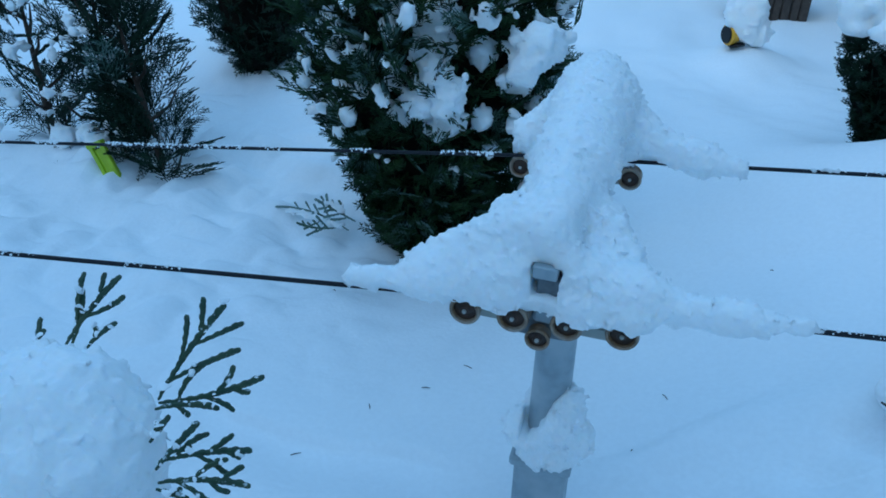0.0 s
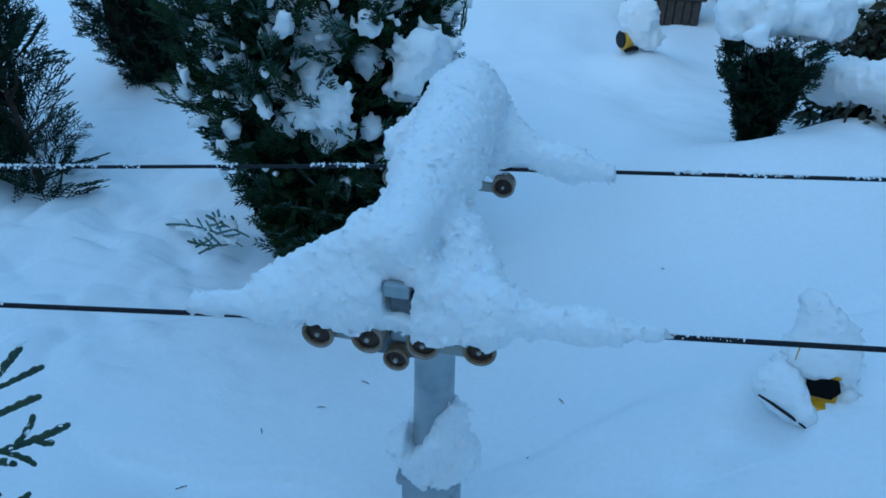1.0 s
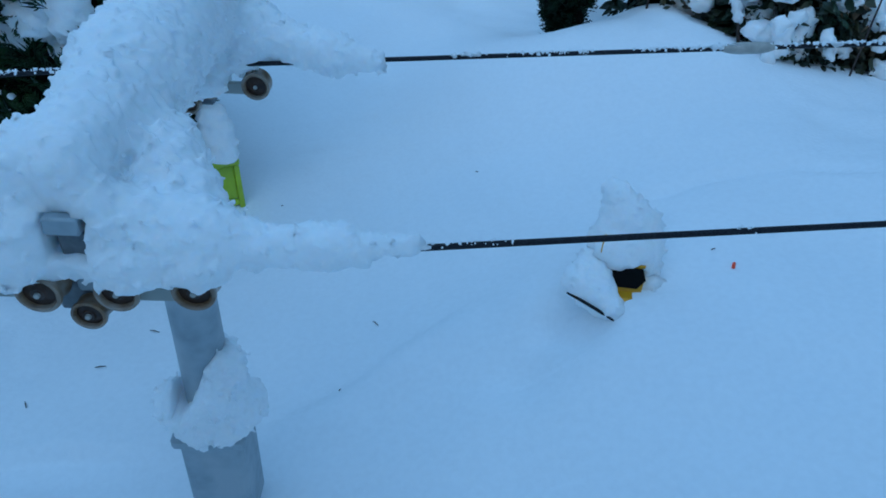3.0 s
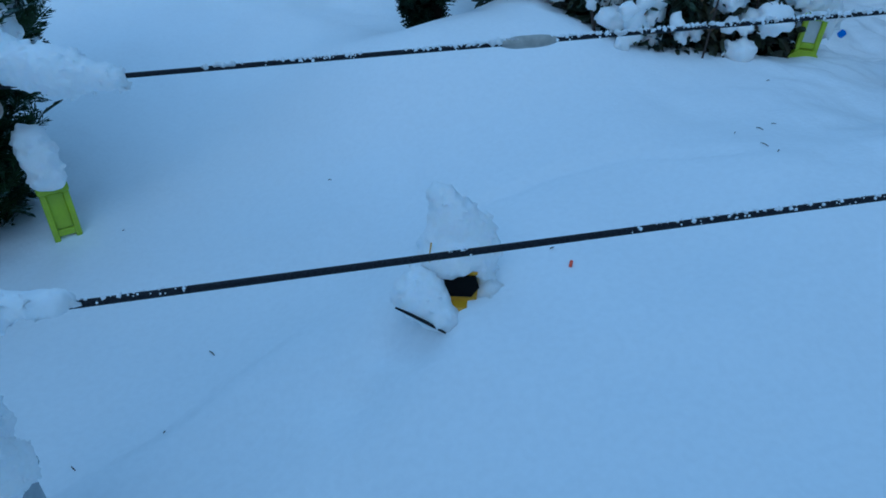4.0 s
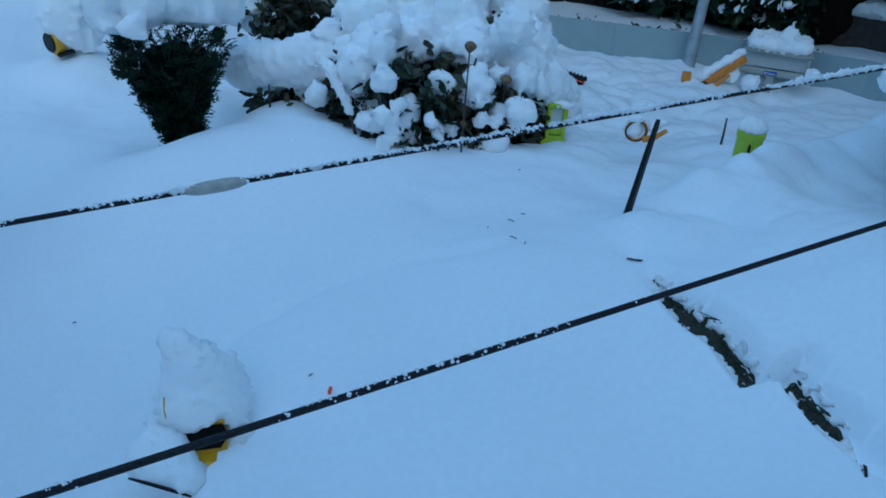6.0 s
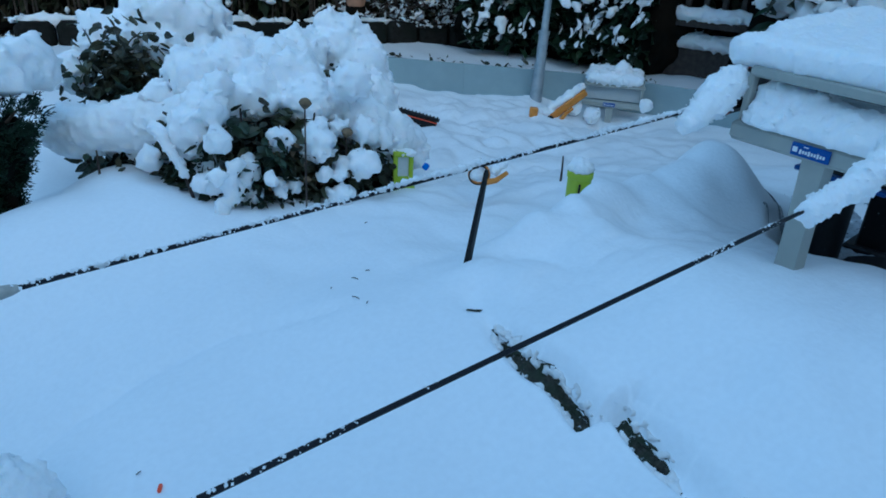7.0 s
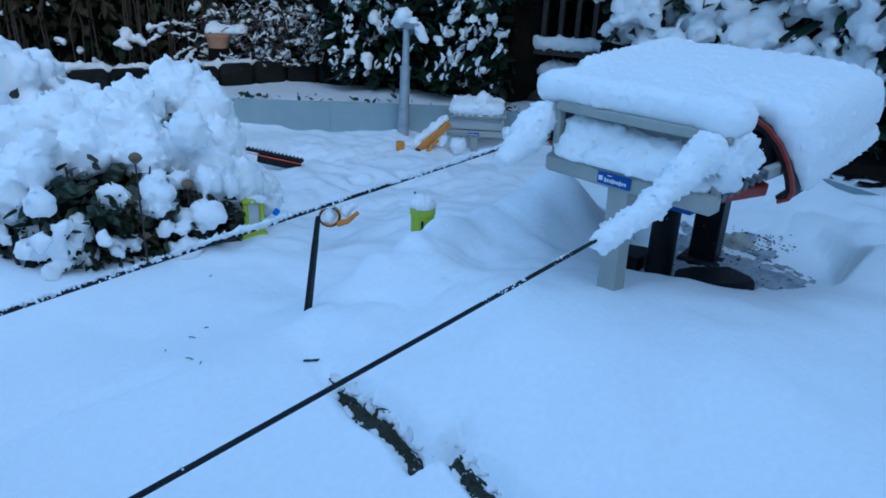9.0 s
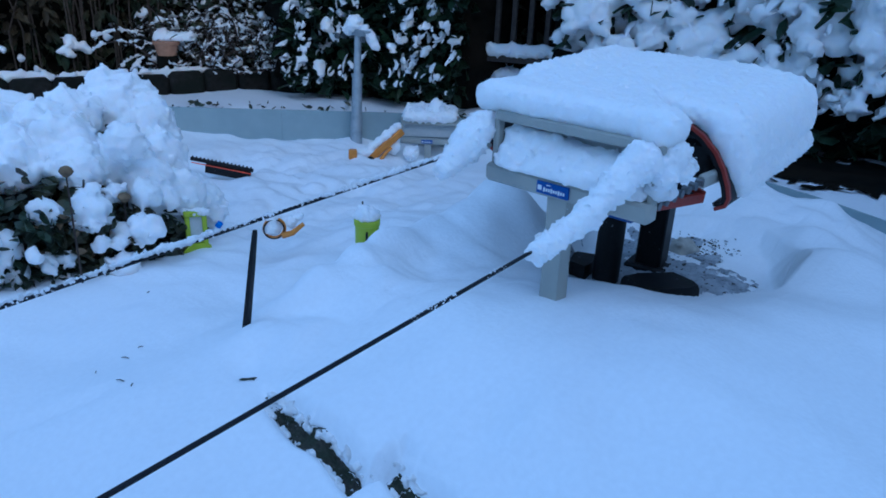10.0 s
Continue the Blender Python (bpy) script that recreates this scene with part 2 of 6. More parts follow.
def ground_height(x, y):
    """The garden's snow surface: a bank that rises towards the station, its dug-out hollow, the flat ground beyond."""
    x, y = np.asarray(x, float), np.asarray(y, float)
    z = -0.178 + 0.205 * step(-0.10, 0.75, x)
    z = z + 0.088 * bell(x, y, 1.03, 0.49, 0.17) + 0.05 * bell(x, y, 1.02, 0.05, 0.25) + 0.045 * bell(x, y, 1.38, 0.28, 0.15)
    z = z + 0.075 * np.exp(-((x - 1.34) / 0.10) ** 2 / 2 - ((y - 0.80) / 0.055) ** 2 / 2)            # heaped ridge behind the leg
    z = z + 0.024 * np.exp(-((x - 1.05) / 0.13) ** 2 / 2 - ((y - 0.655) / 0.05) ** 2 / 2)          # saddle between ridge and heap
    z = z + 0.026 * bell(x, y, 0.83, 0.75, 0.06)
    z = z + 0.05 * bell(x, y, -1.13, 1.06, 0.07) + 0.04 * bell(x, y, -1.33, 1.08, 0.08) + 0.03 * bell(x, y, -0.93, 1.02, 0.06)
    z = z + 0.128 * bell(x, y, 0.37, 1.31, 0.18)
    far = step(1.18, 1.85, y + 0.25 * x)
    far = np.maximum(far, step(1.75, 2.2, x + 0.15 * y))
    z = z * (1 - far) - (0.09 - 0.055 * step(1.15, 0.8, y) * step(1.3, 1.6, x)) * far
    z = z - 0.055 * bell(x, y, 2.06, 1.64, 0.13)
    z = z + 0.033 * bell(x, y, 0.31, 0.63, 0.10)                                  # drift round the buried plough
    z = z + 0.056 * bell(x, y, 0.19, 2.14, 0.08)
    z = z - 0.030 * bell(x, y, 0.70, 0.46, 0.09)                                  # hollow before the broken edge
    crest = np.interp(x, (0.80, 0.88, 0.92, 0.96, 1.0, 1.03, 1.06, 1.12, 1.20, 1.28, 1.33, 1.36, 1.44), (0.062, 0.088, 0.103, 0.116, 0.131, 0.128, 0.120, 0.116, 0.112, 0.130, 0.158, 0.166, 0.163)) + 0.006 * field(x, y, scale=0.05, seed=24)
    behind = y - 0.762 - 0.10 * (x - 0.82) - 0.008 * field(x, y, scale=0.07, seed=25)
    hold = np.exp(-(behind / np.where(behind > 0, 0.030, 0.085)) ** 2 / 2) * step(0.77, 0.84, x) * step(1.44, 1.30, x)
    z = z + hold * (crest - z)                                   # edge of the shovelled bank, from the stake to the station
    edge = broken_edge(y)
    slab = step(0.68, 0.60, y) * step(0.30, 0.42, y)
    z = z - 0.026 * slab * np.exp(-((x - edge) / 0.0125) ** 2) + 0.008 * slab * step(edge, edge + 0.02, x) * step(1.05, 0.85, x)
    bank = np.exp(-((x - 1.94) / 0.105) ** 2 / 2) * step(0.30, 0.46, y) * step(0.98, 0.80, y)
    z = z + bank * (0.072 + 0.012 * field(x, y, scale=0.07, seed=14) - z)                   # heaped bank behind the station
    z = z + 0.034 * bell(x, y, 1.76, 0.415, 0.045) + 0.045 * bell(x, y, 1.60, 0.335, 0.075)
    pit = np.hypot((x - 1.48) / 0.275, (y - 0.545) / 0.185) + 0.05 * field(x, y, scale=0.09, seed=9) + 0.02 * field(x, y, scale=0.03, seed=19)
    z = z - np.maximum(z - 0.006, 0) * step(1.0, 0.83, pit)                       # dug out under the station
    along_a = (x + 0.046) * 0.815 + (y - 0.56) * 0.58                                       # faint crease towards the tower
    off_a = (x + 0.046) * 0.58 - (y - 0.56) * 0.815 + 0.006 * field(x, y, scale=0.06, seed=15)
    z = z + 0.0100 * step(-0.012, 0.012, off_a) * step(0.06, 0.012, off_a) * step(-0.12, 0.02, along_a) * step(0.30, 0.22, along_a)
    off_b = y - np.interp(x, (0.33, 0.40, 0.45, 0.56, 0.63, 0.69), (0.815, 0.836, 0.848, 0.852, 0.814, 0.788)) + 0.004 * field(x, y, scale=0.03, seed=16)
    z = z - 0.0065 * np.exp(-(off_b / 0.009) ** 2) * step(0.31, 0.36, x) * step(0.70, 0.66, x)   # settling crack
    off_c = y - 0.553 + 0.015 * field(x, y, scale=0.10, seed=17)
    z = z - 0.014 * step(0.010, -0.010, off_c) * step(-0.60, -0.42, x) * step(-0.12, -0.22, x) * step(-0.10, -0.02, off_c)
    z = z - 0.018 * bell(x, y, 0.218, 0.592, 0.026) - 0.010 * bell(x, y, 0.16, 0.60, 0.04)
    z = z - 0.022 * bell(x, y, 0.246, 0.636, 0.015) - 0.016 * bell(x, y, 0.268, 0.612, 0.014) - 0.008 * bell(x, y, 0.36, 0.66, 0.018)
    z = z + 0.010 * bell(x, y, 0.24, 0.68, 0.035) - 0.012 * bell(x, y, 0.278, 0.672, 0.010)
    z = z - 0.036 * bell(x, y, 0.365, 1.375, 0.060) + 0.055 * bell(x, y, 0.56, 1.44, 0.075) - 0.02 * bell(x, y, -0.36, 1.0, 0.12)
    z = z - 0.014 * bell(x, y, 0.800, 0.705, 0.020) + 0.009 * bell(x, y, 0.835, 0.695, 0.022) - 0.010 * bell(x, y, 0.866, 0.425, 0.020) - 0.012 * bell(x, y, 0.835, 0.365, 0.024) - 0.012 * bell(x, y, 0.797, 0.334, 0.014) + 0.008 * bell(x, y, 0.90, 0.385, 0.03)
    z = z + 0.013 * field(x, y, scale=0.28, seed=1) + 0.0085 * field(x, y, scale=0.12, seed=2) + 0.0028 * field(x, y, scale=0.045, seed=7) + 0.0008 * field(x, y, scale=0.022, seed=3)
    rough = np.clip(0.45 * bell(x, y, 1.12, 0.72, 0.10) + 0.5 * bell(x, y, 0.94, 0.72, 0.10) + 0.5 * bell(x, y, 1.80, 0.62, 0.16) + bell(x, y, -0.75, 0.93, 0.24) + bell(x, y, -1.2, 1.2, 0.35) + bell(x, y, 1.6, 1.75, 0.4) * 0.8 + bell(x, y, 1.15, 1.25, 0.25) * 0.4, 0, 1)
    z = z + rough * (0.020 * field(x, y, scale=0.085, seed=4) + 0.024 * np.abs(field(x, y, scale=0.06, seed=6)) + 0.008 * np.abs(field(x, y, scale=0.026, seed=5)) - 0.012)
    return z


def on_ground(x, y):
    return float(ground_height(x, y))


# ---- snow lumps: a smooth union of balls and capsules, skinned on a grid ----
def snow_mesh(name, lumps, cell, blend=0.02, rough=0.002, grain=0.0, floor=None, cut=None, seed=0, spike=2.4):
    """lumps: (x, y, z, r) balls or (x, y, z, r, x2, y2, z2, r2) capsules. floor: height below which there is none."""
    lumps = [tuple(k) if len(k) == 8 else (*k, k[0], k[1], k[2] + 1e-4, k[3]) for k in lumps]
    a = np.array(lumps, np.float32)
    pad = blend + rough * 3 + cell * 3
    lo = np.minimum(a[:, 0:3] - a[:, 3:4], a[:, 4:7] - a[:, 7:8]).min(0) - pad
    hi = np.maximum(a[:, 0:3] + a[:, 3:4], a[:, 4:7] + a[:, 7:8]).max(0) + pad
    if floor is not None and not callable(floor):
        lo[2] = max(lo[2], floor - 3 * cell)
    dims = np.ceil((hi - lo) / cell).astype(int) + 1
    axes = [lo[k] + cell * np.arange(dims[k], dtype=np.float32) for k in range(3)]
    d = np.full(dims, 1.0, np.float32)
    for x, y, z, r, x2, y2, z2, r2 in a:
        s = max(r, r2) + pad + blend
        sl = []
        for k, (p, q) in enumerate(((x, x2), (y, y2), (z, z2))):
            i0 = max(0, int((min(p, q) - s - lo[k]) / cell))
            i1 = min(dims[k], int((max(p, q) + s - lo[k]) / cell) + 2)
            sl.append(slice(i0, max(i1, i0)))
        X, Y, Z = np.meshgrid(axes[0][sl[0]], axes[1][sl[1]], axes[2][sl[2]], indexing="ij", sparse=True)
        bx, by, bz = x2 - x, y2 - y, z2 - z
        t = np.clip(((X - x) * bx + (Y - y) * by + (Z - z) * bz) / (bx * bx + by * by + bz * bz), 0, 1)
        e = np.sqrt((X - x - t * bx) ** 2 + (Y - y - t * by) ** 2 + (Z - z - t * bz) ** 2) - (r + t * (r2 - r))
        g = d[sl[0], sl[1], sl[2]]
        h = np.clip(0.5 + 0.5 * (e - g) / blend, 0, 1)
        d[sl[0], sl[1], sl[2]] = e * (1 - h) + g * h - blend * h * (1 - h)
    X, Y, Z = np.meshgrid(*axes, indexing="ij")
    near = np.abs(d) < rough * 4 + 0.01
    q = (X[near], Y[near], Z[near])
    d[near] += rough * (0.6 * field(*q, scale=max(rough * 9, cell * 5), seed=seed) + 0.8 * field(*q, scale=max(rough * 2.5, cell * 2.2), seed=seed + 1))
    d[near] -= spike * cell * np.maximum(0, field(*q, scale=cell * 2.2, seed=seed + 2) - 0.1) + grain * field(*q, scale=cell * 5.0, seed=seed + 3)
    if callable(floor):
        d = np.maximum(d, floor(X, Y) - Z)
    elif floor is not None:
        d = np.maximum(d, floor - Z)
    if cut is not None:
        d = np.maximum(d, cut(X, Y, Z))
    d[[0, -1]], d[:, [0, -1]], d[:, :, [0, -1]] = 1, 1, 1
    s = d < 0
    n = [k - 1 for k in dims]
    corner = lambda g, i, j, k: g[i:i + n[0], j:j + n[1], k:k + n[2]]
    count = sum(corner(s, i, j, k).astype(np.int8) for i in (0, 1) for j in (0, 1) for k in (0, 1))
    mixed = (count > 0) & (count < 8)
    total, weight = np.zeros((int(mixed.sum()), 3)), np.zeros(int(mixed.sum()))
    values = {(i, j, k): corner(d, i, j, k)[mixed] for i in (0, 1) for j in (0, 1) for k in (0, 1)}
    for c0 in values:
        for axis in range(3):
            if c0[axis]:
                continue
            c1 = tuple(1 if m == axis else c0[m] for m in range(3))
            v0, v1 = values[c0], values[c1]
            hit = (v0 < 0) != (v1 < 0)
            t = np.where(hit, v0 / np.where(hit, v0 - v1, 1), 0)
            p = np.tile(np.array(c0, float), (len(t), 1))
            p[:, axis] = t
            total += p * hit[:, None]
            weight += hit
    verts = lo + cell * (np.argwhere(mixed) + total / weight[:, None])
    index = np.full(mixed.shape, -1, np.int64)
    index[mixed] = np.arange(len(verts))
    quads = []
    for axis in range(3):
        u, w = (axis + 1) % 3, (axis + 2) % 3
        s0 = [slice(1, -1)] * 3
        s0[axis] = slice(0, -1)
        s1 = list(s0)
        s1[axis] = slice(1, None)
        flip = s[tuple(s0)] != s[tuple(s1)]
        at = np.argwhere(flip) + 1
        at[:, axis] -= 1
        inside = s[at[:, 0], at[:, 1], at[:, 2]]
        ring = []
        for du, dw in ((1, 1), (0, 1), (0, 0), (1, 0)):
            c = at.copy()
            c[:, u] -= du
            c[:, w] -= dw
            ring.append(index[c[:, 0], c[:, 1], c[:, 2]])
        ring = np.stack(ring, 1)
        ring[~inside] = ring[~inside][:, ::-1]
        quads.append(ring)
    quads = np.concatenate(quads)
    quads = quads[(quads >= 0).all(1)]
    me = bpy.data.meshes.new(name)
    me.vertices.add(len(verts))
    me.vertices.foreach_set("co", verts.astype(np.float32).ravel())
    me.loops.add(4 * len(quads))
    me.loops.foreach_set("vertex_index", quads.astype(np.int32).ravel())
    me.polygons.add(len(quads))
    me.polygons.foreach_set("loop_start", np.arange(0, 4 * len(quads), 4, dtype=np.int32))
    me.polygons.foreach_set("use_smooth", np.ones(len(quads), bool))
    me.update(calc_edges=True)
    return me


def fluffy(balls, many=12, share=0.38, seed=0, front=(-0.5, -0.7, 0.6)):
    """Grow small bumps over the side of each ball that faces the wind, like freshly fallen snow."""
    r = np.random.RandomState(seed)
    out = list(balls)
    for b in balls:
        for _ in range(many):
            d = r.normal(0, 1, 3) + np.array(front) * 0.9
            d /= np.linalg.norm(d)
            w = b[3] * share * r.uniform(0.6, 1.25)
            out.append((b[0] + d[0] * b[3] * 0.82, b[1] + d[1] * b[3] * 0.82, b[2] + d[2] * b[3] * 0.82, w))
    return out


def snow(name, label, lumps, cell, mat=None, category="snow", **kw):
    ob = new(name, snow_mesh(name, lumps, cell, **kw))
    ob.data.materials.append(mat or SNOW)
    return tagged(ob, label, category, kind="stuff")


def frames_along(dirs, r, flat=0.5):
    """Rotations whose x axis is each direction, rolled at random."""
    d = dirs / np.linalg.norm(dirs, axis=1)[:, None]
    up = r.normal(0, flat, d.shape) + np.array([0, 0, 0.35])
    y = np.cross(up, d)
    y /= np.linalg.norm(y, axis=1)[:, None] + 1e-9
    return np.stack([d, y, np.cross(d, y)], 2)


def snow_flecks(name, label, centres, sizes, seed, out=None, shape=(1.0, 0.75, 0.40), fall=0.4):
    """Small flattened snow pads that lie on single leaves."""
    r = np.random.RandomState(seed)
    bm = bmesh.new()
    bmesh.ops.create_icosphere(bm, subdivisions=2, radius=1.0)
    ball, f = np.array([v.co[:] for v in bm.verts]), [tuple(v.index for v in k.verts) for k in bm.faces]
    bm.free()
    d = r.normal(0, 1, (len(centres), 3)) * (1, 1, 0.7)
    if out is not None:
        d = d * 0.7 + out
    d[:, 2] -= fall
    turns = frames_along(d, r, 0.3) * (sizes[:, None] * r.uniform(0.6, 1.4, (len(sizes), 3)))[:, None, :]
    g = Geo()
    for k in range(5):
        bumps = 1 + 0.42 * field(*(ball.T + 7 * k), scale=0.75, seed=seed + k) + 0.22 * field(*(ball.T + 7 * k), scale=0.35, seed=seed + k)
        v = ball * bumps[:, None] * shape
        v[:, 2] -= 0.35 * v[:, 0] ** 2
        g.add_many(v, f, turns[k::5], np.asarray(centres)[k::5])
    q = part(name, g.mesh(name, True), FROST, label=label)
    return tagged(q, category="snow", kind="stuff")


# ---- the ground ----
def spread(a, b, fine, far_a, far_b, grow=1.22):
    mid = np.arange(a, b, fine)
    out = [mid]
    for start, end, sign in ((a, far_a, -1), (mid[-1], far_b, 1)):
        s, p, ring = fine, start, []
        while (end - p) * sign > 0:
            s *= grow
            p += s * sign
            ring.append(p)
        out.insert(0, np.array(ring[::-1])) if sign < 0 else out.append(np.array(ring))
    return np.concatenate(out)


gx, gy = spread(-1.4, 2.1, 0.0085, -40, 40, 1.12), spread(0.25, 2.0, 0.0085, -40, 40, 1.12)
gx = np.unique(np.concatenate([gx, np.arange(0.72, 0.88, 0.0025)]))
gy = np.unique(np.concatenate([gy, np.arange(0.34, 0.70, 0.0035)]))
GX, GY = np.meshgrid(gx, gy, indexing="ij")
GZ = ground_height(GX, GY)
_i = np.arange(len(gx) * len(gy)).reshape(len(gx), len(gy))
_q = np.stack([_i[:-1, :-1], _i[1:, :-1], _i[1:, 1:], _i[:-1, 1:]], -1).reshape(-1, 4)
_me = bpy.data.meshes.new("ground")
_me.vertices.add(GX.size)
_me.vertices.foreach_set("co", np.stack([GX, GY, GZ], -1).astype(np.float32).ravel())
_me.loops.add(_q.size)
_me.loops.foreach_set("vertex_index", _q.astype(np.int32).ravel())
_me.polygons.add(len(_q))
_me.polygons.foreach_set("loop_start", np.arange(0, _q.size, 4, dtype=np.int32))
_me.polygons.foreach_set("use_smooth", np.ones(len(_q), bool))
_me.update(calc_edges=True)
_me.materials.append(GROUND_SNOW)
tagged(new("ground", _me), "deep untouched snow over a sloping garden bed", "snow", kind="structure")

# ---- ropes of the model ropeway ----
def rope_front(x):
    return np.array([x, 0.3633 + 0.075 * x, 0.2041 + 0.0511 * x - 0.0027 * x * x])


def rope_back(x):
    return np.array([x, 0.5912 + 0.0473 * x, 0.2091 + 0.0639 * x - 0.003 * x * x])


def rope_front_left(x):
    return np.array([x, 0.352 + 0.16 * (x + 0.112), 0.199 + 0.01 * (x + 0.112)])


def rope_back_left(x):
    return np.array([x, 0.588 + 0.11 * (x + 0.1), 0.203 + 0.07 * (x + 0.1)])


def rope_line(right, left, join, end):
    a = [left(x) for x in np.linspace(-1.6, join - 0.02, 40)]
    b = [right(x) for x in np.linspace(join + 0.09, end, 60)]
    return a + b


def frost(name, label, line, size, count, seed, spread_out=1.0, lift=0.0012):
    """Small frost crystals that cling to the upper side of a rope."""
    r = np.random.RandomState(seed)
    pts = np.array(line)
    seg = np.linalg.norm(np.diff(pts, axis=0), axis=1)
    cum = np.concatenate([[0], np.cumsum(seg)])
    u = np.sort(r.rand(count) * cum[-1])
    u = u[field(u, u * 0 + seed, scale=0.03, seed=seed) + 0.5 * field(u, u * 0 + seed, scale=0.11, seed=seed + 1) > -0.15]
    p = np.stack([np.interp(u, cum, pts[:, k]) for k in range(3)], 1)
    a = r.normal(0, 0.9, len(u))
    p[:, 1] += np.sin(a) * 0.0019 * spread_out
    p[:, 2] += np.cos(a) * 0.0019 * spread_out + lift * 0.3
    octa = np.array([(1, 0, 0), (-1, 0, 0), (0, 1, 0), (0, -1, 0), (0, 0, 1), (0, 0, -1)], float)
    faces = [(0, 2, 4), (2, 1, 4), (1, 3, 4), (3, 0, 4), (2, 0, 5), (1, 2, 5), (3, 1, 5), (0, 3, 5)]
    turns = np.array([np.array(Euler(r.rand(3) * 6).to_matrix()) * s for s in size * (0.5 + r.rand(len(u)) ** 2 * 1.4)])
    g = Geo().add_many(octa, faces, turns, p)
    return tagged(part(name, g, FROST, label=label, smooth=False), category="frost", kind="stuff")


front_line = rope_line(rope_front, rope_front_left, -0.10, 1.24)
back_line = rope_line(rope_back, rope_back_left, -0.10, 1.24)
for line, radius, lab in ((front_line, 0.0017, "black stranded haul rope of the model ropeway, lightly frosted"),
                          (back_line, 0.0017, "black stranded haul rope with a snow rim along its top")):
    tagged(part("haul_rope", Geo().tube(line, radius, 10), ROPE, label=lab), category="rope")
frost("rope_frost", "tiny frost crystals clinging to the near rope", front_line, 0.00075, 2400, 11)
frost("rope_frost", "frost crystals clinging to the far rope", back_line, 0.0011, 3800, 12)
# snow rim on the far rope, thickest towards the station
rim = []
for x in np.arange(0.48, 1.02, 0.006):
    p, w = rope_back(x), 0.0010 + 0.0018 * float(step(0.45, 0.8, x)) * (0.7 + 0.75 * float(field(x, 0.2, scale=0.06)))
    rim.append((p[0], p[1], p[2] + 0.0006 + w * 0.8, w))
for x in np.arange(0.10, 0.48, 0.006):
    w = 0.0020 * max(0.0, float(field(x, 0.7, scale=0.03) + 0.15))
    if w > 0.0006:
        p = rope_back(x)
        rim.append((p[0], p[1], p[2] + 0.0010 + w * 0.5, w + 0.0005))
snow("snow_rim", "thin snow rim lying on the far rope", rim, 0.0013, blend=0.004, rough=0.0010)
sleeve = [rope_back(x) for x in np.linspace(0.323, 0.362, 9)]
tagged(part("splice_sleeve", Geo().tube(sleeve, [0.0022, 0.0036, 0.0042, 0.0044, 0.0044, 0.0044, 0.0042, 0.0036, 0.0022], 12), SLEEVE,
            label="pale splice sleeve on the far rope"), category="sleeve")


# ---- ropeway support tower ----
def wheel(parent, centre, radius=0.0105, width=0.013):
    x, y, z = centre
    w = part("wheel", Geo().lathe([(0.0035, radius * 0.70), (0.0008, radius * 0.74), (0, radius * 0.82), (0.0004, radius * 0.96), (0.0018, radius), (0.0045, radius * 0.90), (width * 0.62, radius * 0.90),
                                   (width - 0.0018, radius), (width - 0.0006, radius * 0.98), (width, radius * 0.6)], (x, y - width / 2, z), (0, 1, 0), 28), AMBER, parent)
    part("hub", Geo().lathe([(0.0006, 0.0005), (0.0006, radius * 0.30), (0.0016, radius * 0.38), (0.0024, radius * 0.70), (0.0034, radius * 0.72)], (x, y - width / 2, z), (0, 1, 0), 16),
         HUB, w, "dark brown hub")
    part("axle_bolt", Geo().lathe([(-0.0008, 0.0004), (-0.0008, 0.0013), (0.0006, 0.0015)], (x, y - width / 2, z), (0, 1, 0), 8), SLEEVE, w)
    return w


TX, TY = -0.056, 0.487
tower = thing("ropeway_tower", "galvanised model ropeway tower with brown rope wheels, buried in snow", "ropeway tower", place=(TX, TY, on_ground(TX, TY)))
zb = on_ground(TX, TY) - 0.05


def hang(name, geo, mat, label=""):
    ob = part(name, geo, mat, label=label)
    return under(ob, tower)


hang("lower_pole", Geo().box((TX, TY, (zb - 0.058) / 2), (0.050, 0.046, -0.058 - zb), chamfer=0.004), ZINC)
hang("pole_joint", Geo().box((TX, TY, -0.054), (0.058, 0.054, 0.012), chamfer=0.003), ZINC)
hang("upper_pole", Geo().tube([(TX, TY, z) for z in (-0.06, 0.06, 0.19, 0.225)], [0.0185, 0.0175, 0.0165, 0.0165], 4 * 6), ZINC)
hang("crossarm", Geo().box((TX, 0.488, 0.218), (0.020, 0.236, 0.022), chamfer=0.002), ZINC)
hang("arm_cap", Geo().box((TX + 0.0035, 0.3625, 0.2245), (0.0155, 0.014, 0.009), chamfer=0.001), ZINC, "grey end cap")
hang("arm_clamp", Geo().box((TX + 0.0060, 0.3655, 0.2095), (0.0150, 0.012, 0.020), chamfer=0.001), BOLT, "dark clamp block")
for wy, first in ((0.3605, -0.101), (0.597, -0.119)):
    xs = [first, first + 0.031, first + 0.065, first + 0.099]
    for x in xs:
        under(wheel(None, (x, wy - 0.001 + 0.06 * (x + 0.05), 0.1895)), tower)
    for a, b in ((0, 1), (2, 3)):
        beam = Geo().box(((xs[a] + xs[b]) / 2, wy + 0.001, 0.186), (xs[b] - xs[a] + 0.008, 0.005, 0.009), chamfer=0.002)
        hang("rocker_beam", beam, GREY)
    under(wheel(None, (first + 0.047, wy + 0.004, 0.172), 0.0085), tower)
    hang("bearing_block", Geo().box((first + 0.047, wy + 0.012, 0.178), (0.034, 0.012, 0.020), chamfer=0.002), BOLT, "dark bearing block")
    hang("bracket", Geo().box((first + 0.049, wy + 0.010 if wy < 0.5 else wy, 0.198), (0.014, 0.012, 0.034), chamfer=0.002), ZINC)

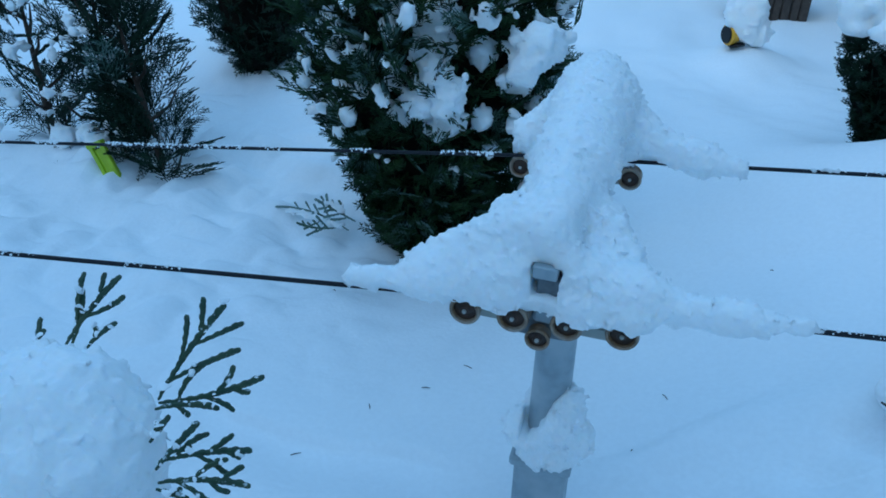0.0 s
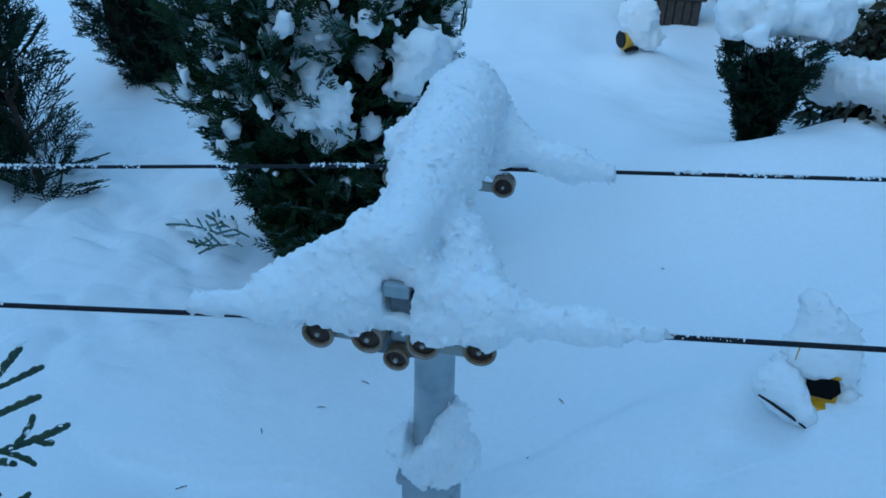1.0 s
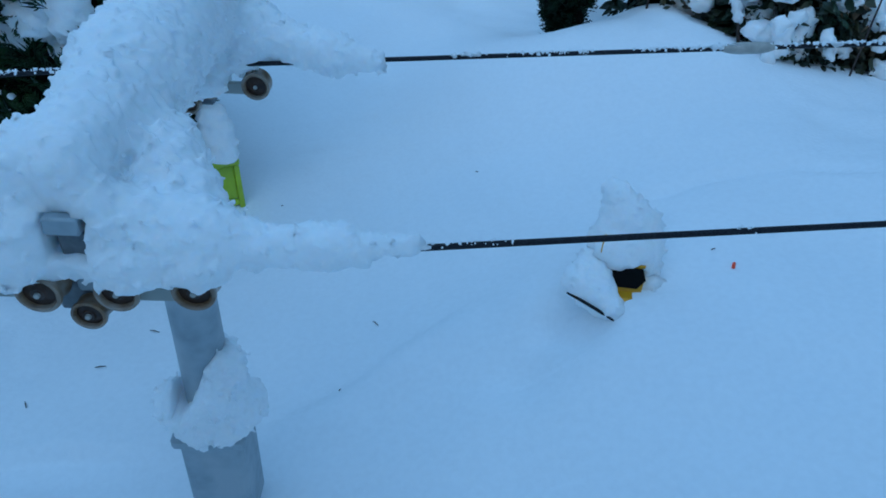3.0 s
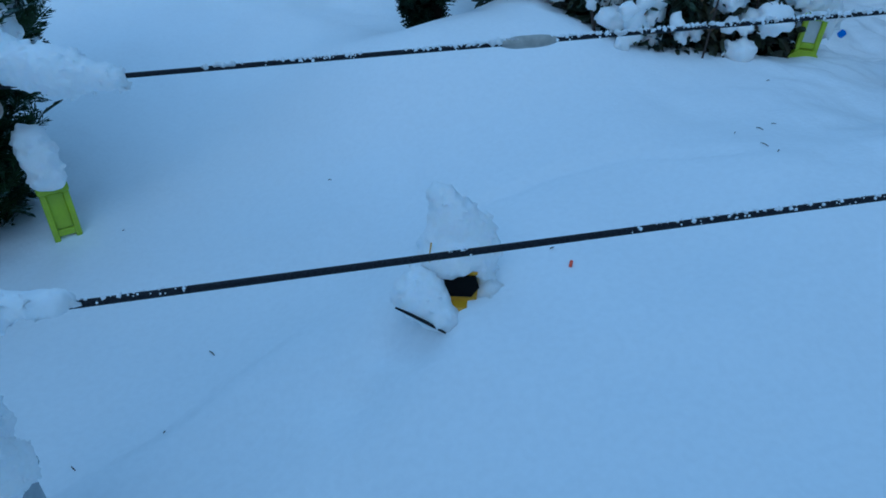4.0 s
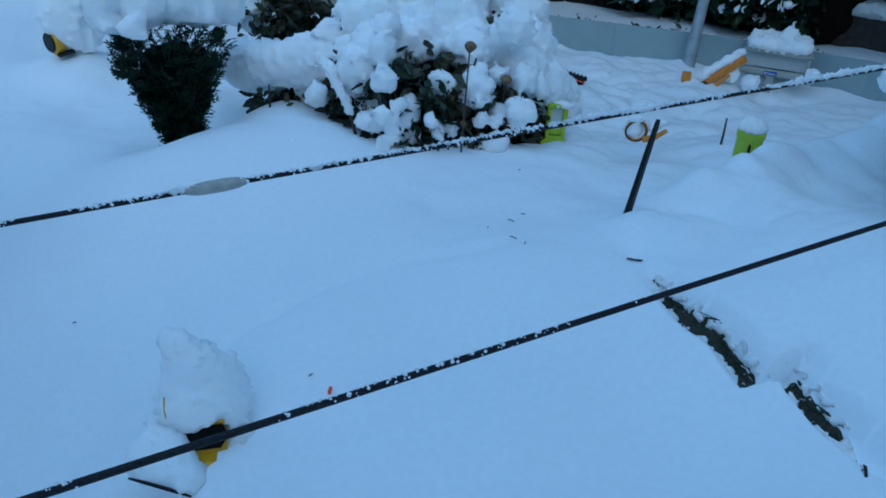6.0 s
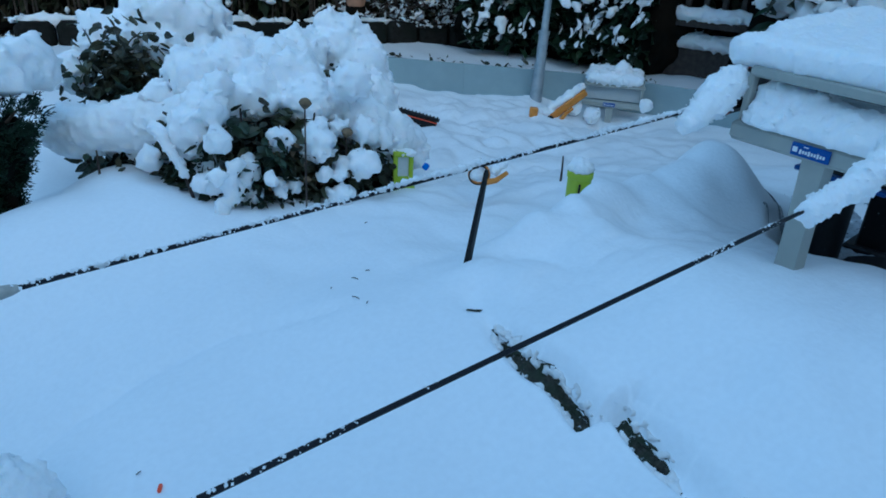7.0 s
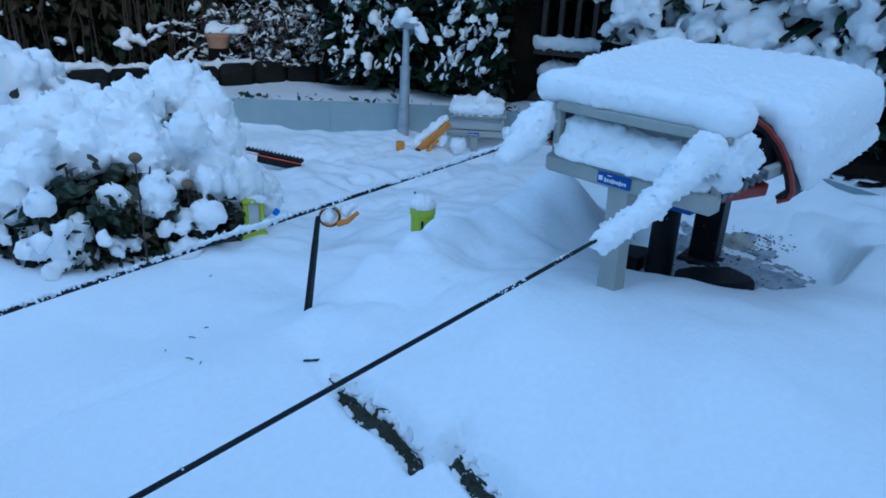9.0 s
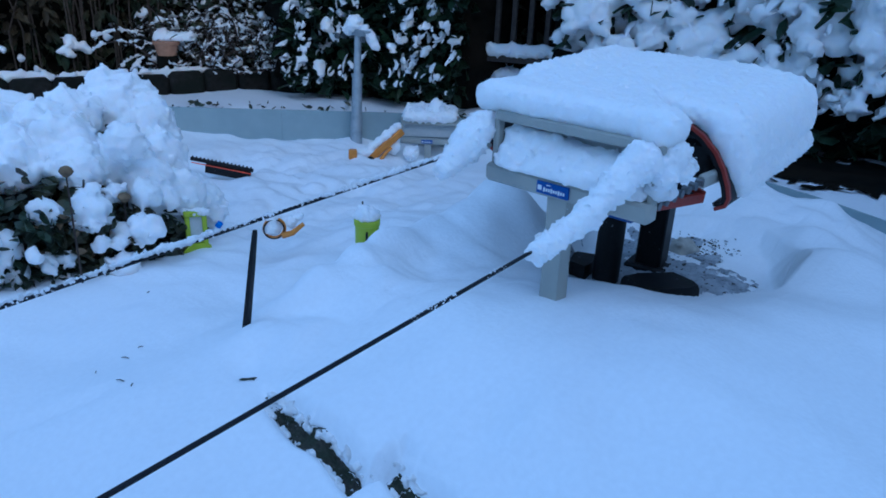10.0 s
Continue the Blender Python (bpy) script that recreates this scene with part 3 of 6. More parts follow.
heap = [(-0.056, 0.378, 0.244, 0.016, -0.056, 0.47, 0.247, 0.029), (-0.056, 0.47, 0.247, 0.029, -0.060, 0.62, 0.250, 0.036),
        (-0.060, 0.60, 0.256, 0.030, -0.064, 0.648, 0.262, 0.022),
        # near rope: a wall of snow that fills the space above the wheels
        (-0.175, 0.346, 0.203, 0.007, -0.125, 0.354, 0.207, 0.0115), (-0.125, 0.354, 0.207, 0.0115, -0.072, 0.366, 0.218, 0.016), (-0.130, 0.362, 0.212, 0.012, -0.075, 0.386, 0.236, 0.020),
        (-0.102, 0.362, 0.205, 0.013, -0.002, 0.370, 0.206, 0.013), (-0.040, 0.372, 0.222, 0.016, 0.004, 0.372, 0.212, 0.012), (0.004, 0.370, 0.210, 0.0125, 0.060, 0.368, 0.2095, 0.0085),
        (0.060, 0.368, 0.2095, 0.0085, 0.097, 0.3705, 0.2095, 0.0062), (-0.10, 0.39, 0.210, 0.016, -0.02, 0.392, 0.212, 0.016), (-0.085, 0.42, 0.222, 0.020, -0.03, 0.43, 0.222, 0.020),
        (-0.110, 0.3535, 0.2015, 0.0060), (-0.086, 0.3530, 0.2020, 0.0065), (-0.020, 0.3555, 0.2025, 0.0070), (0.004, 0.3565, 0.2010, 0.0065), (-0.074, 0.3540, 0.2060, 0.0070), (-0.036, 0.3550, 0.2060, 0.0075),
        (0.002, 0.385, 0.210, 0.012, -0.02, 0.41, 0.225, 0.016),
        # far rope
        (-0.064, 0.64, 0.255, 0.024, -0.020, 0.605, 0.228, 0.018), (-0.020, 0.605, 0.226, 0.018, 0.035, 0.596, 0.216, 0.0125), (0.035, 0.596, 0.216, 0.0125, 0.068, 0.595, 0.213, 0.0075),
        (-0.064, 0.63, 0.245, 0.026, -0.115, 0.60, 0.220, 0.015), (-0.11, 0.60, 0.208, 0.012, -0.03, 0.60, 0.210, 0.012), (-0.100, 0.588, 0.194, 0.0125, -0.052, 0.590, 0.194, 0.0125)]
snow("tower_snow", "heap of fresh snow on the tower arm and its rope wheels", heap, 0.0014, blend=0.013, rough=0.0022, seed=21, spike=3.0,
     cut=lambda X, Y, Z: np.maximum(np.where(Y < 0.45, 0.1960 + 0.0035 * field(X, Y, scale=0.009) + 0.003 * field(X, Y, scale=0.025) + 0.12 * np.maximum(0, X - 0.01) - Z, -1.0),
                                    np.minimum(np.minimum(0.0088 + 0.0018 * field(Y, Z, scale=0.006) - np.abs(X - TX - 0.004), Z - 0.2075 - 0.003 * field(X, Y, scale=0.006)), np.minimum(0.376 - Y, 0.2285 + 0.002 * field(X, Y, scale=0.006) - Z))))
collar = [(TX - 0.014, TY - 0.012, -0.022, 0.023, TX + 0.012, TY - 0.014, -0.002, 0.021), (TX + 0.018, TY - 0.006, 0.018, 0.017), (TX - 0.026, TY - 0.006, -0.022, 0.015),
          (TX + 0.024, TY - 0.008, -0.024, 0.022), (TX, TY + 0.018, -0.01, 0.026), (TX - 0.004, TY - 0.020, -0.040, 0.016), (TX + 0.018, TY - 0.018, -0.040, 0.014)]
collar = [(*k[:3], k[3] * 0.9, *k[4:]) for k in collar]
snow("collar_snow", "snow clump clinging round the tower pole", collar, 0.0016, blend=0.008, rough=0.0034, seed=25, spike=3.4,
     cut=lambda X, Y, Z: np.minimum(np.minimum(X - (TX - 0.0215), TX + 0.012 - 0.42 * (0.034 - Z) - X + 0.003 * field(X, Z, scale=0.008)), np.minimum(TY - Y, Z + 0.022 + 0.003 * field(X, Z, scale=0.008, seed=2))))




# ---- conifers ----
def diamond(length, width, thick):
    """One scale-leaf twig along +x: 5 points, 6 triangles."""
    v = [(0, 0, 0), (0.55 * length, width, -thick / 2), (0.55 * length, -width, -thick / 2), (0.55 * length, 0, thick), (length, 0, 0)]
    f = [(0, 1, 3), (0, 3, 2), (0, 2, 1), (4, 3, 1), (4, 2, 3), (4, 1, 2)]
    return np.array(v), f


def spray_mesh(length, pairs, seed, fat=0.07, sub=2):
    """A flat conifer spray in the xy plane along +x."""
    r = np.random.RandomState(seed)
    g = Geo()
    v, f = diamond(length, length * fat * 0.35, length * 0.02)
    g.add(v, f)
    for i in range(pairs):
        s = 0.12 + 0.8 * i / pairs
        for side in (-1, 1):
            a = side * radians(r.uniform(32, 52))
            ln = length * (0.50 - 0.36 * s) * r.uniform(0.8, 1.2)
            c, d = math.cos(a), math.sin(a)
            turn = np.array([[c, -d, 0], [d, c, 0], [0, 0, 1]])
            o = np.array([length * (s + r.uniform(-0.03, 0.03)), 0, r.uniform(-0.02, 0.02) * length])
            v, f = diamond(ln, length * fat * 0.30, length * 0.022)
            g.add(v @ turn.T + o, f)
            for k in range(sub):
                e = a + (1 if k % 2 else -1) * radians(r.uniform(28, 45))
                c2, d2 = math.cos(e), math.sin(e)
                v, f = diamond(ln * r.uniform(0.35, 0.5), length * fat * 0.26, length * 0.02)
                g.add(v @ np.array([[c2, -d2, 0], [d2, c2, 0], [0, 0, 1]]).T + o + ln * (0.3 + 0.3 * k) * np.array([c, d, 0]), f)
    out = np.concatenate(g.v)
    out[:, 2] -= 0.22 * out[:, 0] ** 2 / length                  # the spray nods
    out[:, 1] += 0.12 * out[:, 0] ** 2 / length
    return out, g.f


def fan_mesh(length, pairs, seed, fat=0.012):
    """An open fan: slim branchlets that curve up from a nodding axis, each forked again."""
    r = np.random.RandomState(seed)
    g = Geo()

    def shoot(p, ang, ln, curl, width, n):
        """A bowed line of slim pieces in the fan's plane; gives its points and angles."""
        out = []
        for i in range(n):
            d = np.array((math.cos(ang), math.sin(ang), 0.0)) * ln / n
            v, f = diamond(ln / n * 1.5, width * (1 - 0.4 * i / n), width * 1.2)
            c, e = math.cos(ang), math.sin(ang)
            g.add(v @ np.array([[c, -e, 0], [e, c, 0], [0, 0, 1]]).T + p, f)
            p = p + d + (0, 0, r.uniform(-0.01, 0.01) * length)
            ang += curl / n
            out.append((p, ang))
        return out
    axis = shoot(np.zeros(3), 0.0, length, r.uniform(-0.5, 0.5), fat * 1.3 * length, 10)
    for i in range(pairs * 2):
        p, a0 = axis[min(9, int(10 * (0.06 + 0.86 * i / (pairs * 2))))]
        side = 1 if i % 2 else -1
        ln = length * (0.58 - 0.38 * i / (pairs * 2)) * r.uniform(0.8, 1.15)
        arm = shoot(p, a0 + side * r.uniform(0.75, 1.05), ln, -side * r.uniform(0.5, 0.9), fat * length, 5)
        for k in range(4):
            q, a1 = arm[k]
            e = 1 if k % 2 else -1
            shoot(q, a1 + e * r.uniform(0.5, 0.8), ln * r.uniform(0.25, 0.42), -e * r.uniform(0.3, 0.6), fat * 0.85 * length, 2)
    out = np.concatenate(g.v)
    out[:, 2] -= 0.18 * out[:, 0] ** 2 / length
    return out, g.f


def conifer(name, label, foot, height, profile, count, spray, mat, seed, lean=(0, 0), inner=0.55, core=True, kinds=3, pairs=6, sub=2, fat=0.09, lift=0.6, limbs=14, dusted=0.0, fan=False):
    """A bush: trunk, limbs, and a crown of many sprays. profile(u) gives the crown's radius at the share u of its height."""
    r = np.random.RandomState(seed)
    x0, y0 = foot
    z0 = on_ground(x0, y0)
    ob = thing(name, label, "conifer", "conifers in the snow", (x0, y0, z0))
    axis = lambda u: np.array([x0 + lean[0] * u, y0 + lean[1] * u, z0 - 0.03 + (height + 0.03) * u])
    under(part("trunk", Geo().tube([axis(u) for u in np.linspace(0, 0.92, 9)], np.linspace(0.012, 0.003, 9) * (0.5 + height), 8), BARK), ob)
    for i in range(limbs):
        u = 0.04 + 0.8 * i / limbs
        a = i * 2.4 + r.uniform(-0.3, 0.3)
        e = profile(min(1, u + 0.14)) * r.uniform(0.6, 0.85)
        p, q = axis(u), axis(min(1, u + 0.16)) + np.array([math.cos(a) * e, math.sin(a) * e, 0])
        mid = (p + q) / 2 + np.array([math.cos(a), math.sin(a), -0.4]) * e * 0.15
        under(part("limb", Geo().tube([p, mid, q], [0.005, 0.0035, 0.0015], 5), BARK), ob)
    u = r.rand(count) ** 0.85
    a = r.rand(count) * 2 * math.pi
    rad = np.array([profile(k) for k in u])
    wob = 1 + 0.22 * field(np.cos(a) * 2, np.sin(a) * 2, u * 6, scale=0.7, seed=seed)
    s = rad * wob * (inner + (1 - inner) * np.sqrt(r.rand(count)))
    ax = np.array([axis(k) for k in u])
    p = ax + np.stack([np.cos(a) * s, np.sin(a) * s, r.normal(0, 0.01, count)], 1)
    d = np.stack([np.cos(a), np.sin(a), np.full(count, lift)], 1) + r.normal(0, 0.38, (count, 3))
    turns = frames_along(d, r) * (spray * (0.7 + 0.6 * r.rand(count)))[:, None, None]
    g = Geo()
    for k in range(kinds):
        v, f = fan_mesh(1.0, pairs, seed * 10 + k) if fan else spray_mesh(1.0, pairs, seed * 10 + k, fat, sub)
        pick = np.arange(count) % kinds == k
        g.add_many(v, f, turns[pick], p[pick] - turns[pick][:, :, 0] * 0.55)
    me = g.mesh("crown", False)
    under(part("crown", me, mat), ob)
    if dusted:
        pick = r.rand(count) < dusted * step(0.7, 1.0, s / rad) * (0.5 + 0.5 * field(p[:, 0], p[:, 1], p[:, 2], scale=0.06, seed=seed + 3))
        v, f = fan_mesh(1.0, pairs, seed * 10 + 7, 0.014) if fan else spray_mesh(1.0, pairs, seed * 10 + 7, fat * 1.15, sub)
        under(part("frosted_sprays", Geo().add_many(v, f, turns[pick] * 1.02, p[pick] - turns[pick][:, :, 0] * 0.55 + (0, 0, 0.004)).mesh("frosted_sprays", False), THUJA_FROST, label="pale frosted sprays"), ob)
    # near-black core in the crown, painted for the shade between the sprays
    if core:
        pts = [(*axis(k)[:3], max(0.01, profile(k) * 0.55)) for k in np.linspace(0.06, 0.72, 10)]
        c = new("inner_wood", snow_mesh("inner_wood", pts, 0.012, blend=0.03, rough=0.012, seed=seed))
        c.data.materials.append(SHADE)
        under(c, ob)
    return ob


def curve_of(*knots):
    xs, ys = [k[0] for k in knots], [k[1] for k in knots]
    return lambda u: float(np.interp(u, xs, ys))


big = (-0.375, 1.08)
conifer("thuja", "dense green thuja bush with snow lodged in its crown", big, 0.62,
        curve_of((0, 0.075), (0.12, 0.12), (0.3, 0.17), (0.5, 0.22), (0.75, 0.22), (0.9, 0.15), (1, 0.05)), 3300, 0.050, THUJA, 31, inner=0.6, lift=0.8, dusted=0.45, pairs=7, sub=1, fat=0.075)
clumps = [(-0.391, 0.955, 0.215, 0.034), (-0.375, 0.95, 0.25, 0.034), (-0.380, 0.94, 0.150, 0.030), (-0.371, 0.925, 0.100, 0.024), (-0.316, 0.925, 0.082, 0.020), (-0.263, 0.965, 0.19, 0.032),
          (-0.215, 0.995, 0.150, 0.036), (-0.182, 1.02, 0.098, 0.034), (-0.31, 0.94, 0.21, 0.028), (-0.477, 0.93, 0.186, 0.022), (-0.436, 0.92, 0.130, 0.014),
          (-0.452, 0.91, 0.090, 0.017), (-0.258, 0.95, 0.095, 0.023), (-0.432, 0.93, 0.171, 0.015), (-0.245, 0.97, 0.045, 0.017), (-0.185, 1.05, 0.19, 0.032),
          (-0.544, 0.95, 0.125, 0.013), (-0.341, 0.925, -0.01, 0.008), (-0.345, 0.93, 0.255, 0.034), (-0.335, 0.915, 0.19, 0.026), (-0.345, 0.905, 0.13, 0.018), (-0.36, 0.95, 0.30, 0.045), (-0.25, 0.99, 0.27, 0.04), (-0.46, 0.96, 0.29, 0.045), (-0.375, 1.08, 0.46, 0.09)]
r_ = np.random.RandomState(8)
clumps = [(*k[:3], k[3] * 0.62) for k in clumps if k[3] > 0.012]
for line, r0, r1 in ((((-0.318, 0.93, 0.25), (-0.32, 0.9, 0.182), (-0.338, 0.905, 0.115)), 0.030, 0.016), (((-0.285, 0.9, 0.149), (-0.295, 0.91, 0.086)), 0.020, 0.013), (((-0.172, 0.95, 0.212), (-0.191, 0.94, 0.182)), 0.024, 0.018)):
    line = np.array(line)
    for u in np.linspace(0, 1, 7):
        c = [np.interp(u, np.linspace(0, 1, len(line)), line[:, k]) for k in range(3)] + r_.normal(0, 0.007, 3)
        clumps.append((*c, (r0 + (r1 - r0) * u) * r_.uniform(0.75, 1.1)))
clumps = fluffy(clumps, 26, 0.30, 5, (0.1, -0.7, 0.3))
for k in range(130):
    a_, u_ = r_.uniform(2.6, 6.9), r_.uniform(0.0, 1.0) ** 0.6 * 0.62 + 0.26
    e_ = float(np.interp(u_, (0, 0.12, 0.3, 0.5, 0.75, 0.9), (0.075, 0.12, 0.17, 0.22, 0.22, 0.15))) * r_.uniform(0.90, 1.04)
    p_ = np.array((big[0] + math.cos(a_) * e_, big[1] + math.sin(a_) * e_, -0.19 + 0.62 * u_))
    q_ = p_ + r_.normal(0, 0.012, 3)
    w_ = 0.0030 + 0.0065 * r_.rand() ** 2.0
    clumps.append((*p_, w_, *q_, w_ * 0.7))
snow("thuja_snow", "snow clumps lodged in the thuja's sprays", clumps, 0.0032, blend=0.009, rough=0.0042, grain=0.002, seed=41, spike=2.4)
conifer("conifer_bush", "small dark conifer bush standing in snow", (-1.17, 1.80), 0.42,
        curve_of((0, 0.06), (0.15, 0.12), (0.4, 0.17), (0.8, 0.17), (1, 0.08)), 1100, 0.05, THUJA_DARK, 32, pairs=5, sub=1)
conifer("thuja", "leaning young thuja with open feathery sprays", (-0.985, 1.10), 0.34,
        curve_of((0, 0.05), (0.15, 0.10), (0.5, 0.09), (0.8, 0.09), (1, 0.03)), 80, 0.115, THUJA_DARK, 33, dusted=0.15, lean=(-0.14, 0.10), core=False, pairs=7, fan=True, inner=0.2, lift=1.2, limbs=8)
conifer("thuja", "young thuja with sparse snow-flecked sprays", (-1.20, 1.18), 0.40,
        curve_of((0, 0.06), (0.3, 0.13), (0.7, 0.11), (1, 0.03)), 58, 0.11, THUJA_DARK, 34, dusted=0.5, lean=(-0.02, 0.08), core=False, pairs=7, fan=True, inner=0.15, lift=1.0, limbs=8)
conifer("thuja", "sparse thuja with snow-laden sprays beside its neighbours", (-1.34, 1.16), 0.36,
        curve_of((0, 0.04), (0.3, 0.10), (0.7, 0.10), (1, 0.03)), 42, 0.11, THUJA_DARK, 35, dusted=0.5, lean=(-0.05, 0.06), core=False, pairs=7, fan=True, inner=0.15, lift=1.0, limbs=8)
snow("thuja_snow", "snow pads caught low in the young thujas", [(-1.13, 1.09, -0.11, 0.022, -1.17, 1.10, -0.10, 0.016), (-1.08, 1.10, -0.13, 0.02), (-1.25, 1.11, -0.12, 0.025), (-1.38, 1.12, -0.05, 0.02, -1.42, 1.12, -0.04, 0.015), (-1.35, 1.12, 0.06, 0.016), (-1.42, 1.13, 0.12, 0.018), (-1.05, 1.09, -0.075, 0.012)] + [(x, y, z, w) for x, y, z, w in zip(r_.uniform(-1.46, -1.0, 90), r_.uniform(1.09, 1.2, 90), r_.uniform(-0.15, 0.18, 90), 0.003 + 0.006 * r_.rand(90) ** 2)],
     0.0036, blend=0.010, rough=0.008, seed=43, spike=3.5)
sprig = thing("thuja_sprig", "frosted thuja sprig lying low over the snow", "sprig", place=(-0.52, 0.98, -0.17))

conifer("box_bush", "dark round bush with a thick snow cap", (0.362, 1.37), 0.200,
        curve_of((0, 0.006), (0.25, 0.024), (0.6, 0.062), (0.85, 0.086), (1, 0.084)), 1250, 0.028, THUJA_DARK, 36, pairs=4, sub=1, fat=0.14, inner=0.75)
cap = [(0.335, 1.36, 0.215, 0.046), (0.395, 1.37, 0.215, 0.048), (0.285, 1.37, 0.210, 0.036), (0.445, 1.40, 0.205, 0.04), (0.36, 1.43, 0.22, 0.055), (0.28, 1.335, 0.185, 0.014), (0.31, 1.30, 0.185, 0.014), (0.42, 1.33, 0.185, 0.012)]
snow("bush_snow", "thick rounded snow cap on the dark bush", fluffy(cap, 10, 0.4, 6), 0.005, blend=0.014, rough=0.006, floor=lambda X, Y: 0.182 + 0.012 * field(X, Y, scale=0.03), seed=44)

# near thuja, its topmost sprays through a snow lump
near = thing("thuja", "green thuja tips poking from a snow lump", "conifer", "conifers in the snow", (-0.25, 0.18, on_ground(-0.25, 0.18)))
under(part("trunk", Geo().tube([(-0.25, 0.17, -0.2), (-0.245, 0.175, 0.0), (-0.25, 0.18, 0.19)], [0.010, 0.007, 0.003], 8), BARK), near)


def scaly_twig(g, a, b, width, bend=0.0):
    """A shoot of overlapping scale leaves from a to b, slim at its foot and clubbed at its tip."""
    a, b = np.array(a, float), np.array(b, float)
    ln = np.linalg.norm(b - a)
    ux = (b - a) / ln
    side = np.cross(ux, (0.3, -0.8, 0.5))
    side /= np.linalg.norm(side)
    nor = np.cross(side, ux)
    n = max(4, int(ln / (width * 0.95)))
    at_ = lambda u: a + (b - a) * u + side * bend * ln * u * (1 - u) * 4
    for i in range(n):
        u = i / n
        w = width * (0.50 + 0.62 * u ** 0.7) * (1.0 + 0.12 * (i % 2)) * (1.0 if i < n - 1 else 0.85)
        p, d = at_(u), at_(u + 1 / n) - at_(u)
        shift = side * width * 0.10 * (-1 if i % 2 else 1)
        rings = []
        for along, wide in ((-0.1, 0.46), (0.45, 0.60), (0.95, 0.58), (1.40, 0.34)):
            rings += [p + d * along + shift * wide + w * wide * (math.cos(t) * side + 0.62 * math.sin(t) * nor) for t in np.arange(6) * math.pi / 3]
        g.add(rings, [(6 * k + j, 6 * k + (j + 1) % 6, 6 * k + 6 + (j + 1) % 6, 6 * k + 6 + j) for k in range(3) for j in range(6)] + [tuple(range(18, 24))])


def near_spray(base, tip, seed, width=0.0026, side_len=0.4, n=3):
    r = np.random.RandomState(seed)
    g = Geo()
    base, tip = np.array(base), np.array(tip)
    bend = r.uniform(-0.07, 0.07)
    scaly_twig(g, base, tip, width, bend)
    ax = tip - base
    ln = np.linalg.norm(ax)
    sd = np.cross(ax / ln, (0.3, -0.8, 0.5))
    sd /= np.linalg.norm(sd)
    for i in range(n):
        s = -1 if (i + seed) % 2 else 1
        u = 0.16 + 0.64 * (i + r.uniform(0, 0.5)) / n
        p = base + ax * u + sd * bend * ln * u * (1 - u) * 4
        q = p + (ax / ln * 0.85 + sd * s * r.uniform(0.40, 0.75)) * ln * side_len * (1.2 - u) * r.uniform(0.8, 1.2)
        scaly_twig(g, p, q, width * r.uniform(0.85, 1.05), r.uniform(-0.1, 0.1))
    return g


under(part("shoot", near_spray((-0.50, 0.975, -0.150), (-0.69, 1.045, -0.168), 77, 0.0034, 0.20, 9), THUJA_FROST), sprig)
under(part("shoot", near_spray((-0.53, 0.985, -0.155), (-0.60, 0.97, -0.150), 78, 0.0038, 0.35, 7), THUJA_FROST), sprig)
under(part("shoot", near_spray((-0.49, 0.985, -0.135), (-0.575, 1.00, -0.112), 79, 0.0042, 0.40, 8), THUJA_FROST), sprig)
snow("sprig_snow", "snow lying along the low sprig", [(-0.52, 0.985, -0.148, 0.005, -0.60, 1.012, -0.156, 0.006), (-0.60, 1.012, -0.156, 0.006, -0.655, 1.032, -0.162, 0.003), (-0.52, 0.99, -0.118, 0.006, -0.55, 0.996, -0.112, 0.004)], 0.0022, blend=0.006, rough=0.003, seed=48, spike=3.0)

for i, (a, b, k, n) in enumerate([((-0.211, 0.198, 0.214), (-0.190, 0.232, 0.252), 0.62, 4), ((-0.210, 0.197, 0.213), (-0.166, 0.221, 0.222), 0.42, 4),
                                  ((-0.208, 0.192, 0.214), (-0.182, 0.204, 0.212), 0.3, 1), ((-0.204, 0.180, 0.205), (-0.2005, 0.191, 0.212), 0.5, 1),
                                  ((-0.196, 0.172, 0.198), (-0.184, 0.191, 0.213), 0.4, 1), ((-0.196, 0.175, 0.200), (-0.1585, 0.193, 0.202), 0.5, 4),
                                  ((-0.192, 0.168, 0.195), (-0.154, 0.182, 0.192), 0.5, 4), ((-0.192, 0.166, 0.193), (-0.180, 0.170, 0.187), 0.5, 1),
                                  ((-0.262, 0.140, 0.205), (-0.234, 0.148, 0.211), 0.4, 2), ((-0.287, 0.218, 0.213), (-0.270, 0.249, 0.2416), 0.6, 3),
                                  ((-0.284, 0.219, 0.213), (-0.288, 0.239, 0.235), 0.4, 1), ((-0.272, 0.218, 0.215), (-0.2645, 0.233, 0.2226), 0.4, 1), ((-0.296, 0.209, 0.213), (-0.303, 0.221, 0.2241), 0.4, 1)]):
    shoot = under(part("shoot", near_spray(a, b, 60 + i, 0.0027, k, n), THUJA_TIP), near)
    shoot["kind"] = "stuff"
snow("thuja_snow", "fluffy snow lump on the near thuja's tips",
     [(-0.254, 0.181, 0.200, 0.036), (-0.286, 0.192, 0.196, 0.028), (-0.226, 0.178, 0.193, 0.022), (-0.240, 0.155, 0.185, 0.030), (-0.305, 0.177, 0.180, 0.032), (-0.26, 0.17, 0.16, 0.05)],
     0.0015, blend=0.016, rough=0.0030, seed=46, spike=3.0)
r_ = np.random.RandomState(9)
tips = []
for ob in near.children:
    if ob.name.startswith("shoot"):
        vs = [tuple(v.co) for v in ob.data.vertices]
        tips += [vs[k] for k in r_.randint(0, len(vs), 5)]
snow_flecks("thuja_frost", "frost specks on the near thuja's shoots", np.array(tips) + (0, 0, 0.001), r_.uniform(0.0008, 0.0028, len(tips)), 47)


